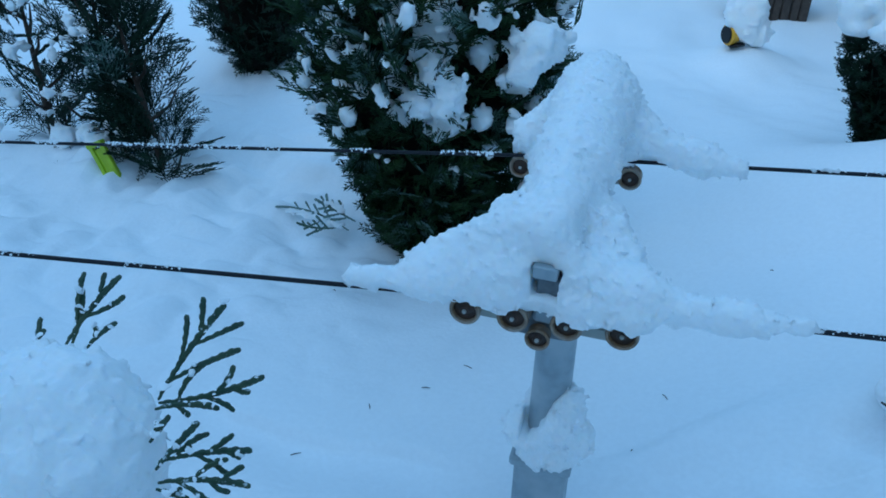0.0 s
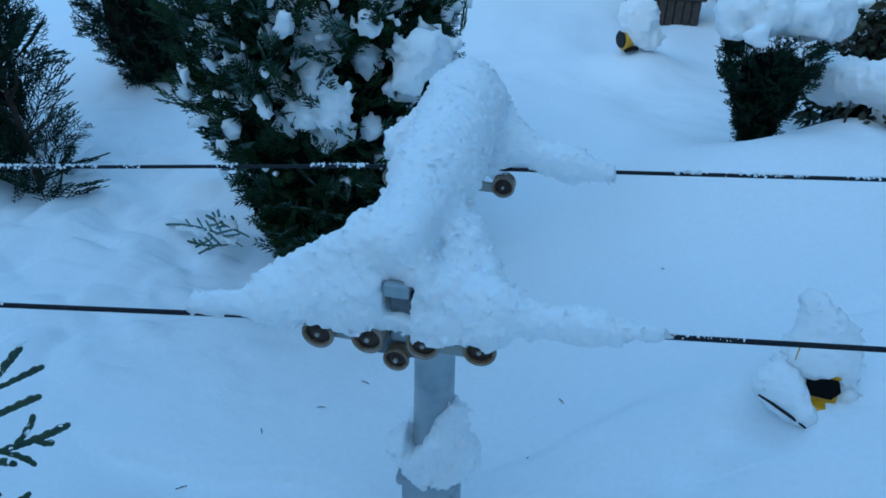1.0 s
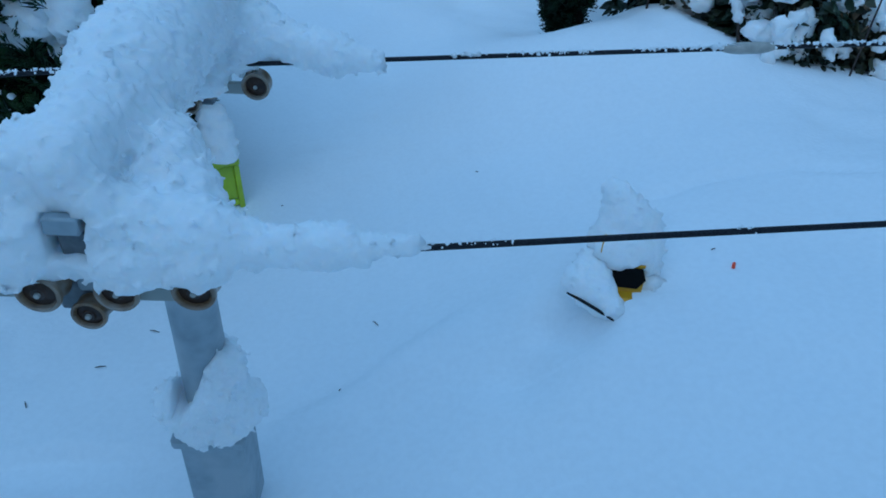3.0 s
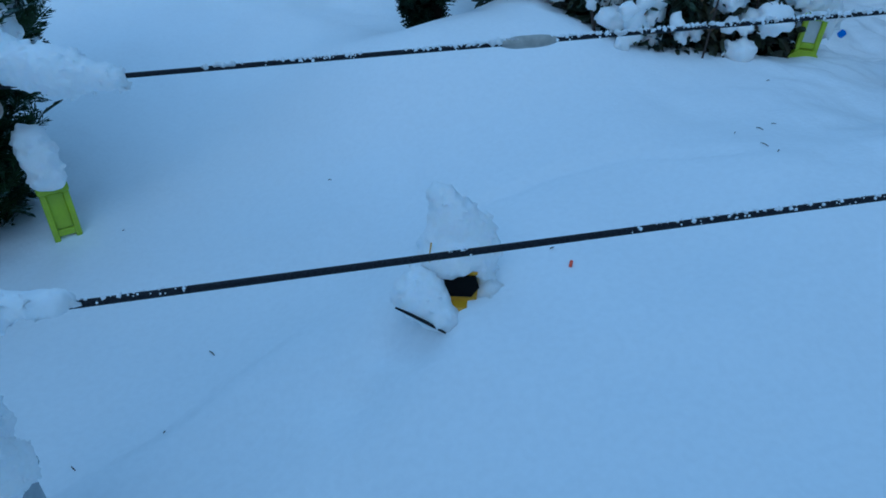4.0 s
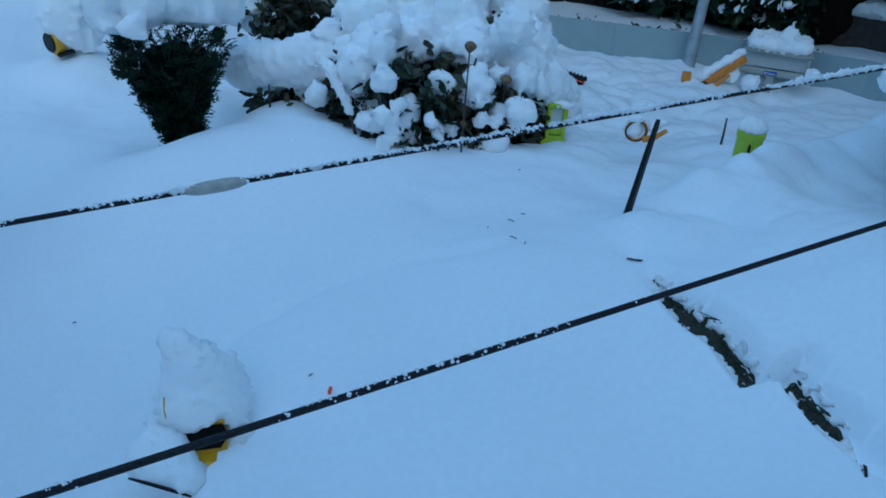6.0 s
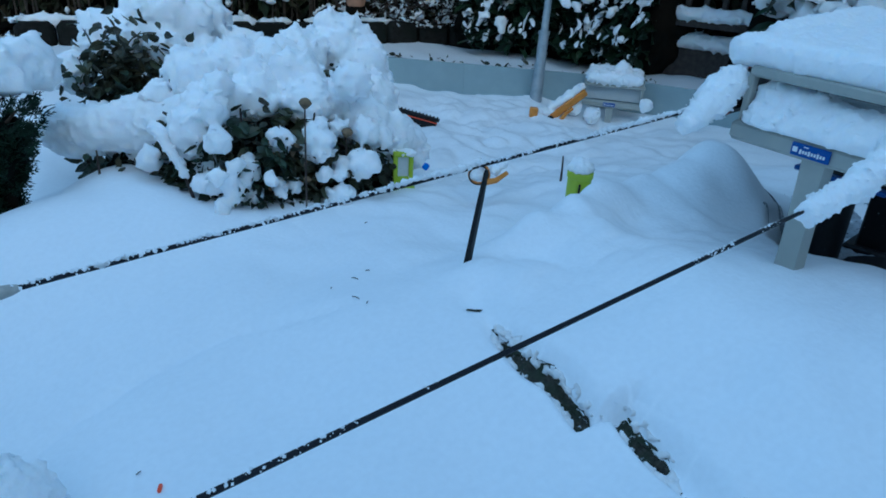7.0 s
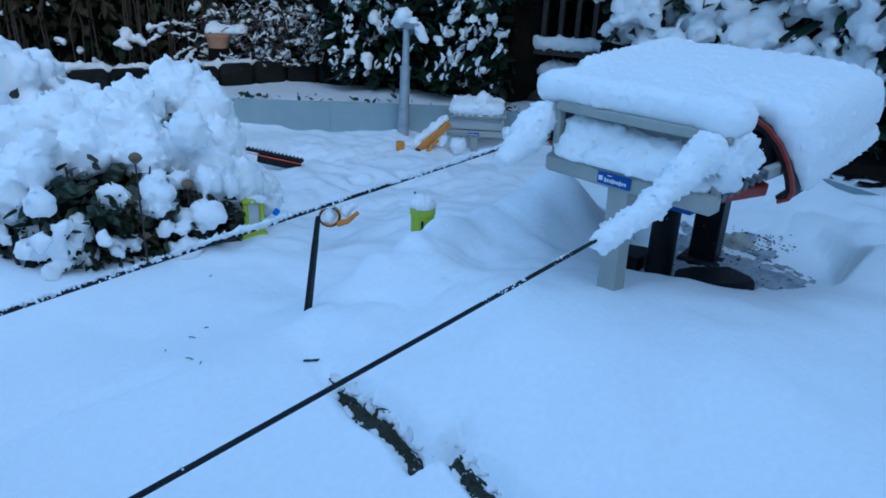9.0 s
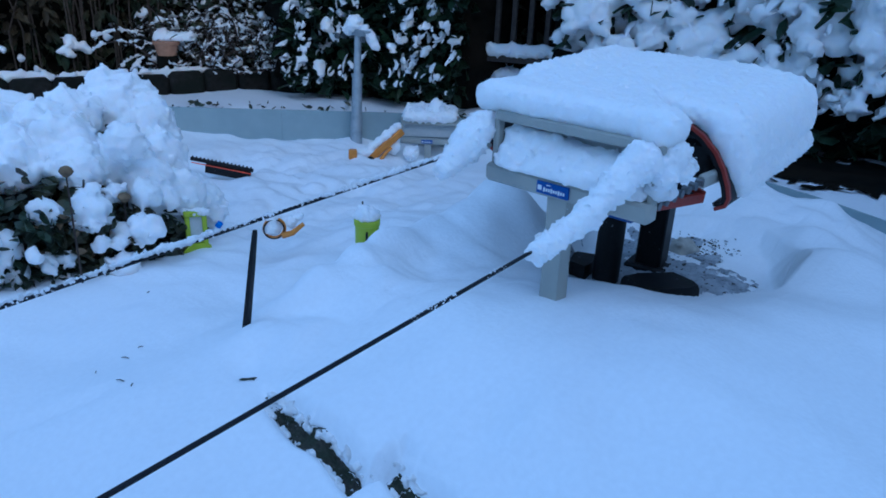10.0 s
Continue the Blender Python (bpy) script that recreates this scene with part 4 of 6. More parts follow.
# ---- ropeway station ----
def station_frame(ob, ox, oy, oz, leg_bottom):
    """The front portal of a station: two rails, end posts, a leg, the blue maker's plate. Origin: middle of the lower rail."""
    def add(name, geo, mat, label="", parent=None):
        q = part(name, geo, mat, label=label)
        if parent is None:
            return under(q, ob)
        q.parent = parent
        q.matrix_parent_inverse = Matrix.Identity(4)
        return q
    add("lower_rail", Geo().box((ox, oy, oz), (0.020, 0.208, 0.021), chamfer=0.004), GREY)
    add("top_rail", Geo().box((ox + 0.004, oy - 0.004, oz + 0.0645), (0.016, 0.206, 0.011), chamfer=0.003), GREY)
    for s in (-1, 1):
        add("end_post", Geo().box((ox + 0.005, oy + s * 0.098, oz + 0.033), (0.012, 0.008, 0.056), chamfer=0.003), GREY)
        add("side_rail", Geo().box((ox + 0.175, oy + s * 0.100, oz + 0.012), (0.13, 0.009, 0.015), chamfer=0.003), GREY)
    add("inner_panel", Geo().box((ox + 0.040, oy, oz + 0.032), (0.008, 0.17, 0.036), chamfer=0.003), PALE, "pale inner panel")
    zt = oz - 0.010
    n = 7
    pts = [(ox + 0.004, oy + 0.004 - 0.002 * k / n, zt + (leg_bottom - zt) * k / (n - 1)) for k in range(n)]
    outline = [(-0.5, -0.5), (0.5, -0.5), (0.5, 0.5), (-0.5, 0.5)]
    g = Geo()
    ring = []
    for k, p in enumerate(pts):
        w = 0.025 - 0.003 * math.sin(k / (n - 1) * math.pi)
        ring += [(p[0] + a * 0.020, p[1] + b * w, p[2]) for a, b in outline]
    g.add(ring, [(4 * i + j, 4 * i + (j + 1) % 4, 4 * i + 4 + (j + 1) % 4, 4 * i + 4 + j) for i in range(n - 1) for j in range(4)] + [(0, 1, 2, 3), tuple(4 * (n - 1) + j for j in range(4))])
    add("leg", g, GREY)
    plate = add("maker_plate", Geo().box((ox - 0.0115, oy + 0.007, oz + 0.0005), (0.003, 0.041, 0.0135), chamfer=0.0008), BLUE, "blue maker's plate with white marks")
    px_ = ox - 0.0136
    marks = [(oy + 0.0225, 0.0050, 0.0052, 0.0)]
    marks += [(oy + 0.0165 - 0.0031 * i, 0.0020, 0.0032 if i % 3 else 0.0048, -0.0012) for i in range(9)]
    marks += [(oy + 0.0115, 0.005, 0.0009, 0.0042)]
    for yy, w, h, dz in marks:
        q = part("mark", Geo().box((px_, yy, oz + 0.0005 + dz), (0.0012, w, h), chamfer=0.0003), WHITE)
        q.parent = plate
        q.matrix_parent_inverse = Matrix.Identity(4)
    return add


SX, SY, SZ = 1.062, 0.503, 0.2565
station = thing("ropeway_station", "grey model ropeway station with a red-edged hood, under deep snow", "ropeway station", place=(SX, SY, on_ground(SX, SY)))
add = station_frame(station, SX, SY, SZ, on_ground(SX, SY) - 0.03)

# hood: a curved shell, black inside, with a red rim at its front edge
side = [(0.552, 0.338), (0.50, 0.335), (0.465, 0.329), (0.441, 0.321), (0.421, 0.311), (0.404, 0.296), (0.392, 0.279), (0.384, 0.262), (0.380, 0.248), (0.383, 0.238), (0.394, 0.232)]
mirror = [(1.104 - y, z) for y, z in side[::-1]]
outer = mirror + side[1:]
pts = np.array(outer)
nrm = np.gradient(pts, axis=0)
nrm = np.stack([nrm[:, 1], -nrm[:, 0]], 1)
nrm /= np.linalg.norm(nrm, axis=1)[:, None]
shell = lambda a, b: [tuple(p) for p in pts - nrm * a] + [tuple(p) for p in (pts - nrm * b)[::-1]]


def shell_geo(a, b, x0, x1):
    ring = shell(a, b)
    n = len(ring)
    m = n // 2
    vs = [(x, y + 0.02 * (x - 1.2), z + 0.07 * (x - 1.2)) for x in (x0, x1) for y, z in ring]
    fs = []
    for i in range(n):
        j = (i + 1) % n
        fs.append((i, j, n + j, n + i))
    for o in (0, n):
        for i in range(m - 1):
            fs.append((o + i, o + i + 1, o + n - 2 - i, o + n - 1 - i))
    return Geo().add(vs, fs)


add("hood_shell", shell_geo(0.0, 0.0035, 1.206, 1.46), BLACK)
add("hood_lining", shell_geo(0.0040, 0.0085, 1.2015, 1.455), BLACK, "black hood lining")
add("hood_rim", shell_geo(-0.0008, 0.0030, 1.2005, 1.2055), RED, "dull red front rim of the hood")
add("back_wall", Geo().prism([tuple(p) for p in (pts - nrm * 0.010)][2:-2], 0, 0.006, ((1.440, 0.004, 0.016), (0, 1, 0), (0, 0, 1), (1, 0, 0))), BLACK)
tray_c = np.array((1.182, 0.442, 0.2405))
tray_r = np.array(Euler((radians(10), radians(-4), radians(-24))).to_matrix())
add("tray", Geo().box(tray_c, (0.062, 0.040, 0.006), tray_r, chamfer=0.002), BLACK, "black tray")
for mid_, size_ in (((-0.031, 0, 0.004), (0.004, 0.042, 0.013)), ((0, -0.021, 0.004), (0.066, 0.004, 0.013)), ((0.033, -0.010, 0.006), (0.004, 0.022, 0.010))):
    add("tray_rim", Geo().box(tray_c + tray_r @ np.array(mid_), size_, tray_r, chamfer=0.0012), RED, "red tray lip")
for i in range(7):
    under(part("drive_wheel", Geo().lathe([(-0.004, 0.002), (-0.004, 0.0045), (-0.001, 0.0040), (0.001, 0.0040), (0.004, 0.0045), (0.004, 0.002)], (1.075 + 0.016 * i, 0.4035, 0.262 + 0.001 * i), (0, 1, 0), 14), BOLT), station)
add("machine_box", Geo().box((1.30, 0.552, 0.262), (0.16, 0.11, 0.05), chamfer=0.006), BLACK, "black machinery housing")
add("machine_box", Geo().box((1.315, 0.448, 0.280), (0.20, 0.070, 0.044), chamfer=0.006), BLACK, "black machinery housing")
add("column", Geo().lathe([(0, 0.0215), (0.24, 0.0205)], (1.395, 0.620, -0.01), (0, 0, 1), 24), BLACK, "round black column")
add("column", Geo().box((1.505, 0.598, 0.115), (0.044, 0.044, 0.24), np.array(Euler((0, 0, radians(10))).to_matrix()), chamfer=0.003), BLACK, "square black column")
add("base_plate", Geo().box((1.505, 0.598, 0.010), (0.072, 0.072, 0.022), np.array(Euler((0, 0, radians(10))).to_matrix()), chamfer=0.004), BLACK)
add("cable_duct", Geo().box((1.19, 0.537, 0.215), (0.012, 0.11, 0.008), chamfer=0.002), GREY)
add("cable_duct", Geo().box((1.19, 0.537, 0.198), (0.012, 0.11, 0.006), chamfer=0.002), BLUE, "dark blue duct")
for y0, x0, x1, z0, z1 in ((0.440, 0.915, 1.10, 0.249, 0.2585), (0.640, 1.0, 1.10, 0.270, 0.276)):
    add("rope_guide", Geo().tube([(x0, y0 - 0.009, z0 - 0.004), ((x0 + x1) / 2, y0 - 0.005, (z0 + z1) / 2 - 0.003), (x1, y0, z1 - 0.003)], [0.0015, 0.002, 0.003], 10), GREY)

roof = []
for k, y in enumerate(np.arange(0.425, 0.70, 0.026)):
    z_ = 0.333 - 0.15 * max(0, 0.47 - y)
    roof.append((1.226 + 0.008 * math.sin(5 * k), y, z_, 0.016, 1.475, y + 0.006, z_ + 0.014, 0.017))
for y, z, w in ((0.405, 0.305, 0.015), (0.393, 0.288, 0.013), (0.386, 0.270, 0.009)):
    roof.append((1.222, y, z, w, 1.42 - 0.5 * (0.312 - z), y + 0.006, z + 0.017, w))
for y in np.arange(0.405, 0.640, 0.022):
    roof.append((1.076, y, 0.3385, 0.0165, max(1.085, min(1.25, 1.09 + 1.4 * (y - 0.42))), y + 0.002, 0.338, 0.018))
for y, z, w in ((0.415, 0.318, 0.016), (0.402, 0.322, 0.015), (0.391, 0.308, 0.013), (0.385, 0.288, 0.011), (0.3835, 0.262, 0.008), (0.3815, 0.2535, 0.007)):
    roof.append((1.232, y, z, w, 1.45, y + 0.006, z + 0.017, w))
roof += [(1.072, 0.406, 0.328, 0.012, 1.078, 0.405, 0.280, 0.010), (1.078, 0.405, 0.280, 0.010, 1.095, 0.403, 0.272, 0.009), (1.20, 0.66, 0.338, 0.020, 1.45, 0.69, 0.346, 0.022)]
snow("roof_snow", "thick smooth snow slab on the station roof", roof, 0.0025, blend=0.016, rough=0.0012, seed=51, spike=1.5)
rail = []
for y in np.arange(0.425, 0.592, 0.012):
    rail.append((1.062, y, 0.271 + 0.003 * float(field(y, 0.4, scale=0.03)), 0.0125))
    rail.append((1.080, y, 0.285 + 0.10 * max(0, y - 0.5) + 0.004 * float(field(y, 0.9, scale=0.04)), 0.0180))
    rail.append((1.068, y, 0.270, 0.0145))
snow("rail_snow", "snow band lying on the lower station rail", rail, 0.0024, blend=0.012, rough=0.0030, floor=0.2672, seed=52, spike=2.8)
arm = [(1.050, 0.413, 0.309, 0.0180), (1.050, 0.416, 0.305, 0.0165, 1.022, 0.421, 0.290, 0.0135), (1.022, 0.421, 0.290, 0.0135, 0.988, 0.426, 0.266, 0.0112),
       (0.988, 0.426, 0.266, 0.0112, 0.916, 0.430, 0.246, 0.0098), (1.077, 0.395, 0.315, 0.0150), (1.086, 0.390, 0.300, 0.0130), (1.064, 0.394, 0.297, 0.0120), (1.070, 0.404, 0.280, 0.0110)]
snow("arm_snow", "ridge of snow on the rope guide arm", arm, 0.0017, blend=0.008, rough=0.0026, seed=53, spike=3.2)
snow("arm_snow", "thick snow clump on the far rope guide", [(1.060, 0.620, 0.306, 0.017, 1.040, 0.624, 0.288, 0.0175), (1.040, 0.624, 0.288, 0.0175, 1.008, 0.628, 0.262, 0.012)],
     0.0018, blend=0.010, rough=0.0026, seed=54, spike=3.2)

# ground litter in the hollow under the station
def stone(name, label, place, size, seed, mat, cat):
    me = snow_mesh(name, [(place[0], place[1], place[2], size[0]), (place[0] + size[1], place[1] + size[2], place[2] - size[0] * 0.2, size[0] * 0.8)], size[0] / 7, blend=size[0] * 0.6, rough=size[0] * 0.16, seed=seed)
    ob = new(name, me)
    me.materials.append(mat)
    return tagged(ob, label, cat)


stone("pebble", "round pale pebble beside the station column", (1.60, 0.585, 0.015), (0.024, 0.006, 0.006), 5, PEBBLE, "pebble")


def flat_slab(name, label, centre, w, d, h, turn, mat, seed, cat):
    r = np.random.RandomState(seed)
    n = 11
    a = np.linspace(0, 2 * math.pi, n, endpoint=False) + r.uniform(-0.15, 0.15, n)
    k = r.uniform(0.82, 1.12, n)
    c, s = math.cos(radians(turn)), math.sin(radians(turn))
    g = Geo()
    rings = []
    for z, sc in ((-0.02, 1.02), (h * 0.7, 1.0), (h, 0.93)):
        for t, q in zip(a, k):
            x, y = w / 2 * q * sc * math.copysign(abs(math.cos(t)) ** 0.6, math.cos(t)), d / 2 * q * sc * math.copysign(abs(math.sin(t)) ** 0.6, math.sin(t))
            rings.append((centre[0] + c * x - s * y, centre[1] + s * x + c * y, centre[2] + z + r.uniform(-0.001, 0.001)))
    g.add(rings, [(i * n + j, i * n + (j + 1) % n, (i + 1) * n + (j + 1) % n, (i + 1) * n + j) for i in range(2) for j in range(n)] + [tuple(2 * n + j for j in range(n))])
    return tagged(part(name, g, mat, label=label), category=cat)


def soil_patch(name, label, cx, cy, sx, sy, turn, seed, thresh=-0.05, lift=0.0045, res=0.0035, mat=None):
    """Bare earth that shows through thin snow, or with mat=SHADE a painted shade sheet: an uneven crust lying just
    above the ground.
    """
    u = np.arange(-sx * 1.6, sx * 1.6, res)
    v = np.arange(-sy * 1.6, sy * 1.6, res)
    U, V = np.meshgrid(u, v, indexing="ij")
    c, s = math.cos(radians(turn)), math.sin(radians(turn))
    X, Y = cx + c * U - s * V, cy + s * U + c * V
    inside = 1.25 - np.hypot(U / sx, V / sy) * 1.5 + 0.75 * field(X, Y, scale=0.028, seed=seed) + 0.35 * field(X, Y, scale=0.010, seed=seed + 1)
    keep = inside > thresh
    Z = ground_height(X, Y) + np.clip(lift * (inside - thresh) * 3, -0.001, lift) + 0.0022 * field(X, Y, scale=0.008, seed=seed + 2)
    cell = keep[:-1, :-1] & keep[1:, :-1] & keep[1:, 1:] & keep[:-1, 1:]
    q = np.argwhere(cell)
    ids = np.arange(U.size).reshape(U.shape)
    faces = [(ids[i, j], ids[i + 1, j], ids[i + 1, j + 1], ids[i, j + 1]) for i, j in q]
    if not faces:
        return None
    used = np.unique(np.array(faces))
    remap = np.full(U.size, -1)
    remap[used] = np.arange(len(used))
    P = np.stack([X, Y, Z], -1).reshape(-1, 3)[used]
    g = Geo().add(P, [tuple(int(remap[k]) for k in fc) for fc in faces])
    return tagged(part(name, g, mat or SOIL, label=label), category="soil", kind="stuff")


soil_patch("bare_soil", "dark earth under the station, thinly dusted with snow", 1.48, 0.585, 0.22, 0.16, 15, 71, thresh=0.18, lift=0.003, res=0.0032, mat=THIN)
cr = np.random.RandomState(57)
sp_ = np.stack([1.635 + cr.normal(0, 0.030, 300), 0.565 + cr.normal(0, 0.028, 300)], 1)
sp_ = sp_[field(sp_[:, 0], sp_[:, 1], scale=0.03, seed=12) > -0.1]
specks = snow_flecks("bare_soil", "dark specks of earth thawed through the snow beside the pebble", np.column_stack([sp_, ground_height(sp_[:, 0], sp_[:, 1])]), 0.0010 + 0.0026 * cr.rand(len(sp_)) ** 2, 58)
specks.data.materials[0] = SOIL
tagged(specks, category="soil", kind="stuff")
# this one darkens the snow under the hedge in place of its shade
soil_patch("bare_soil", "near-black sheet painting the shade under the laurel hedge", 2.66, 0.55, 0.30, 1.15, 3, 74, thresh=0.0, lift=0.008, res=0.02, mat=SHADE)
flat_slab("stone_slab", "dark broken stone slab in the hollow", (1.402, 0.530, on_ground(1.402, 0.530) + 0.002), 0.105, 0.075, 0.024, -30, BLACK, 7, "stone")
flat_slab("stone_slab", "dark stone lying by the round column", (1.395, 0.665, on_ground(1.395, 0.665) + 0.002), 0.06, 0.04, 0.022, 20, BLACK, 8, "stone")

# the broken snow edge with earth showing
ys_ = np.arange(0.398, 0.652, 0.0016)
us_ = np.linspace(-1, 1, 19)
half = (0.0078 + 0.0035 * field(ys_ * 0 + 1.0, ys_, scale=0.030, seed=4)) * (1 - 0.12 * step(0.485, 0.475, ys_)) * step(0.398, 0.428, ys_) * step(0.652, 0.625, ys_) * (1 - 0.95 * np.exp(-((ys_ - 0.491) / 0.007) ** 2))
mid = broken_edge(ys_)
U_, Y_ = np.meshgrid(us_, ys_, indexing="ij")
X_ = mid[None] + U_ * (half[None] - 0.0005 + 0.0034 * field(U_, Y_, scale=0.011, seed=5) + 0.0022 * field(U_, Y_, scale=0.004, seed=8))
zl, zr = ground_height(mid - half, ys_) + 0.0008, ground_height(mid + half, ys_) + 0.0008
Z_ = zl[None] + (zr - zl)[None] * (U_ + 1) / 2 - 0.006 * (1 - U_ ** 2) * half[None] / 0.0085 + 0.0016 * field(X_, Y_, scale=0.008, seed=6) * (1 - U_ ** 4)
n_ = len(ys_)
tagged(part("bare_soil", Geo().add(np.stack([X_, Y_, Z_], -1).reshape(-1, 3), [(i * n_ + j, (i + 1) * n_ + j, (i + 1) * n_ + j + 1, i * n_ + j + 1) for i in range(len(us_) - 1) for j in range(n_ - 1)]), SOIL,
            label="strip of wet earth along the broken snow edge"), category="soil", kind="stuff")
crumbs = []
cr = np.random.RandomState(44)
for y in np.arange(0.40, 0.655, 0.0045):
    w = 0.0090 * float((1 - 0.12 * step(0.485, 0.475, y)) * step(0.398, 0.428, y) * step(0.67, 0.625, y))
    for side in ((-1, 1) if cr.rand() < 0.7 else (1,)):
        x2 = float(broken_edge(np.array(y))) + side * (w + cr.uniform(-0.0020, 0.0022))
        y2 = y + cr.uniform(-0.003, 0.003)
        crumbs.append((x2, y2, on_ground(x2, y2) + 0.0003, cr.uniform(0.0009, 0.0022)))
snow("snow_edge", "crumbling edge of the broken snow slab", crumbs, 0.0014, blend=0.008, rough=0.0016, seed=90, spike=2.0)
soil_patch("bare_soil", "small dark gap in the snow by the stake", 0.779, 0.686, 0.015, 0.0075, -32, 86, thresh=0.42, lift=0.002, res=0.0012)
soil_patch("bare_soil", "crumbs of dark earth in a dent of the snow", 0.790, 0.347, 0.020, 0.007, -62, 87, thresh=0.55, lift=0.002, res=0.0012)
soil_patch("bare_soil", "lump of dark earth in a dent of the snow", 0.796, 0.330, 0.0085, 0.0070, 20, 88, thresh=0.20, lift=0.003, res=0.0012)
soil_patch("bare_soil", "crumbs of dark earth trailing off the broken edge", 0.762, 0.381, 0.018, 0.0045, 48, 89, thresh=0.45, lift=0.002, res=0.0012)

# black stake
stake = thing("marker_stake", "black tapered stake leaning in the snow", "stake", place=(0.824, 0.772, on_ground(0.824, 0.772)))
d0, d1 = np.array((0.8235, 0.7715, 0.03)), np.array((0.857, 0.784, 0.180))
tang = (d1 - d0) / np.linalg.norm(d1 - d0)
q = Vector(tang).to_track_quat("Z", "X").to_matrix()
g = Geo()
ring = []
for u, w in ((0, 0.0056), (0.75, 0.0044), (0.97, 0.0034), (1.0, 0.0026)):
    p = d0 + (d1 - d0) * u
    for a, b in ((-1, -0.6), (1, -0.6), (1, 0.6), (-1, 0.6)):
        ring.append(p + np.array(q) @ np.array((a * w * 0.75, b * w, 0)))
g.add(ring, [(4 * i + j, 4 * i + (j + 1) % 4, 4 * i + 4 + (j + 1) % 4, 4 * i + 4 + j) for i in range(3) for j in range(4)] + [(12, 13, 14, 15), (3, 2, 1, 0)])
under(part("shaft", g, BLACK), stake)


# ---- toys and lamps half buried in the snow ----
def lime_stand(label, place, turn, height=0.066, lean=(0, 0), width=0.036, pane=True):
    """A lime plastic stand: two flat posts, a top plate, a pale pane between them and a flared foot."""
    ob = thing("lime_stand", label, "toy", "lime stands", (0, 0, 0))
    w, t = width, 0.007
    part("post", Geo().box((-w / 2 + 0.004, 0, height / 2), (0.008, t * 1.6, height), chamfer=0.0015), LIME, ob)
    part("post", Geo().box((w / 2 - 0.004, 0, height / 2), (0.008, t * 1.6, height), chamfer=0.0015), LIME, ob)
    part("top_plate", Geo().box((0, 0, height - 0.004), (w + 0.003, t * 2.4, 0.010), chamfer=0.002), LIME, ob)
    part("pane", Geo().box((0, 0.001, height * 0.62), (w - 0.016, 0.003, height * 0.52), chamfer=0.0005), PALE if pane else LIME, ob, "pale grey pane" if pane else "")
    part("cross_plate", Geo().box((0, 0, height * 0.30), (w - 0.010, t, 0.010), chamfer=0.0015), LIME, ob)
    part("foot", Geo().prism([(-w * 0.72, 0), (w * 0.72, 0), (w * 0.62, 0.010), (w * 0.30, 0.020), (-w * 0.30, 0.020), (-w * 0.62, 0.010)], -0.008, 0.008, ((0, 0, -0.004), (1, 0, 0), (0, 0, 1), (0, 1, 0))), LIME, ob)
    ob.matrix_world = Matrix.Translation(place) @ Euler((radians(lean[0]), radians(lean[1]), radians(turn))).to_matrix().to_4x4()
    return ob


G1 = (0.985, 1.185, on_ground(0.985, 1.185) - 0.004)
lime_stand("lime-green plastic stand with a pale pane beside the shrub", G1, -25, 0.074)
snow("toy_snow", "thin snow on the lime stand", [(0.985, 1.185, G1[2] + 0.069, 0.009, 0.998, 1.177, G1[2] + 0.069, 0.009), (0.972, 1.195, G1[2] + 0.069, 0.008)], 0.002, blend=0.006, rough=0.002, floor=G1[2] + 0.0668, seed=61)
lime_stand("lime-green plastic stand leaning by the thuja", (-1.035, 1.02, -0.185), 15, 0.115, lean=(-8, -22), width=0.034, pane=False)
lime_stand("lime-green plastic stand with a snow hood, at the thuja's foot", (-0.166, 0.985, -0.195), 25, 0.098, lean=(-6, -1), width=0.036, pane=False)
snow("toy_snow", "tall rounded snow hood on the lime stand", [(-0.175, 0.995, -0.084, 0.022), (-0.179, 1.002, -0.058, 0.0225), (-0.185, 1.005, -0.034, 0.018)], 0.0035, blend=0.012, rough=0.004, floor=-0.0970, seed=62)
pot = thing("lime_cup", "lime-green round plastic cup with a snow dome", "toy", "lime stands", (1.072, 0.836, 0.08))
under(part("cup", Geo().lathe([(0, 0.0165), (0.028, 0.0172), (0.056, 0.0175)], (1.072, 0.836, 0.070), (0, 0, 1), 28), LIME), pot)
under(part("rim", Geo().lathe([(0, 0.0172), (0.001, 0.0190), (0.009, 0.0190), (0.010, 0.0172)], (1.072, 0.836, 0.121), (0, 0, 1), 28), LIME), pot)
under(part("groove", Geo().box((1.0603, 0.8228, 0.108), (0.003, 0.010, 0.016), np.array(Euler((0, 0, radians(-45))).to_matrix()), chamfer=0.001), BLACK), pot)
snow("toy_snow", "snow dome on the lime cup", [(1.072, 0.836, 0.128, 0.0195), (1.070, 0.838, 0.139, 0.012)], 0.0022, blend=0.008, rough=0.0026, floor=0.1305, seed=63)
tagged(part("twig", Geo().tube([(1.232, 1.033, on_ground(1.232, 1.033) - 0.02), (1.231, 1.032, 0.045), (1.228, 1.031, 0.074)], [0.0024, 0.0020, 0.0014], 6), TWIG, label="short dark stick standing in the snow"), category="twig")
tagged(part("peg", Geo().lathe([(0, 0.002), (0.002, 0.0055), (0.010, 0.0055), (0.012, 0.002)], (0.999, 1.138, 0.049), (0.3, -0.5, 0.8), 12), material("blue_plastic", (0.02, 0.16, 0.62), 0.4, vary=0.05, bump=0.0),
            label="small blue plastic peg in the snow"), category="peg")

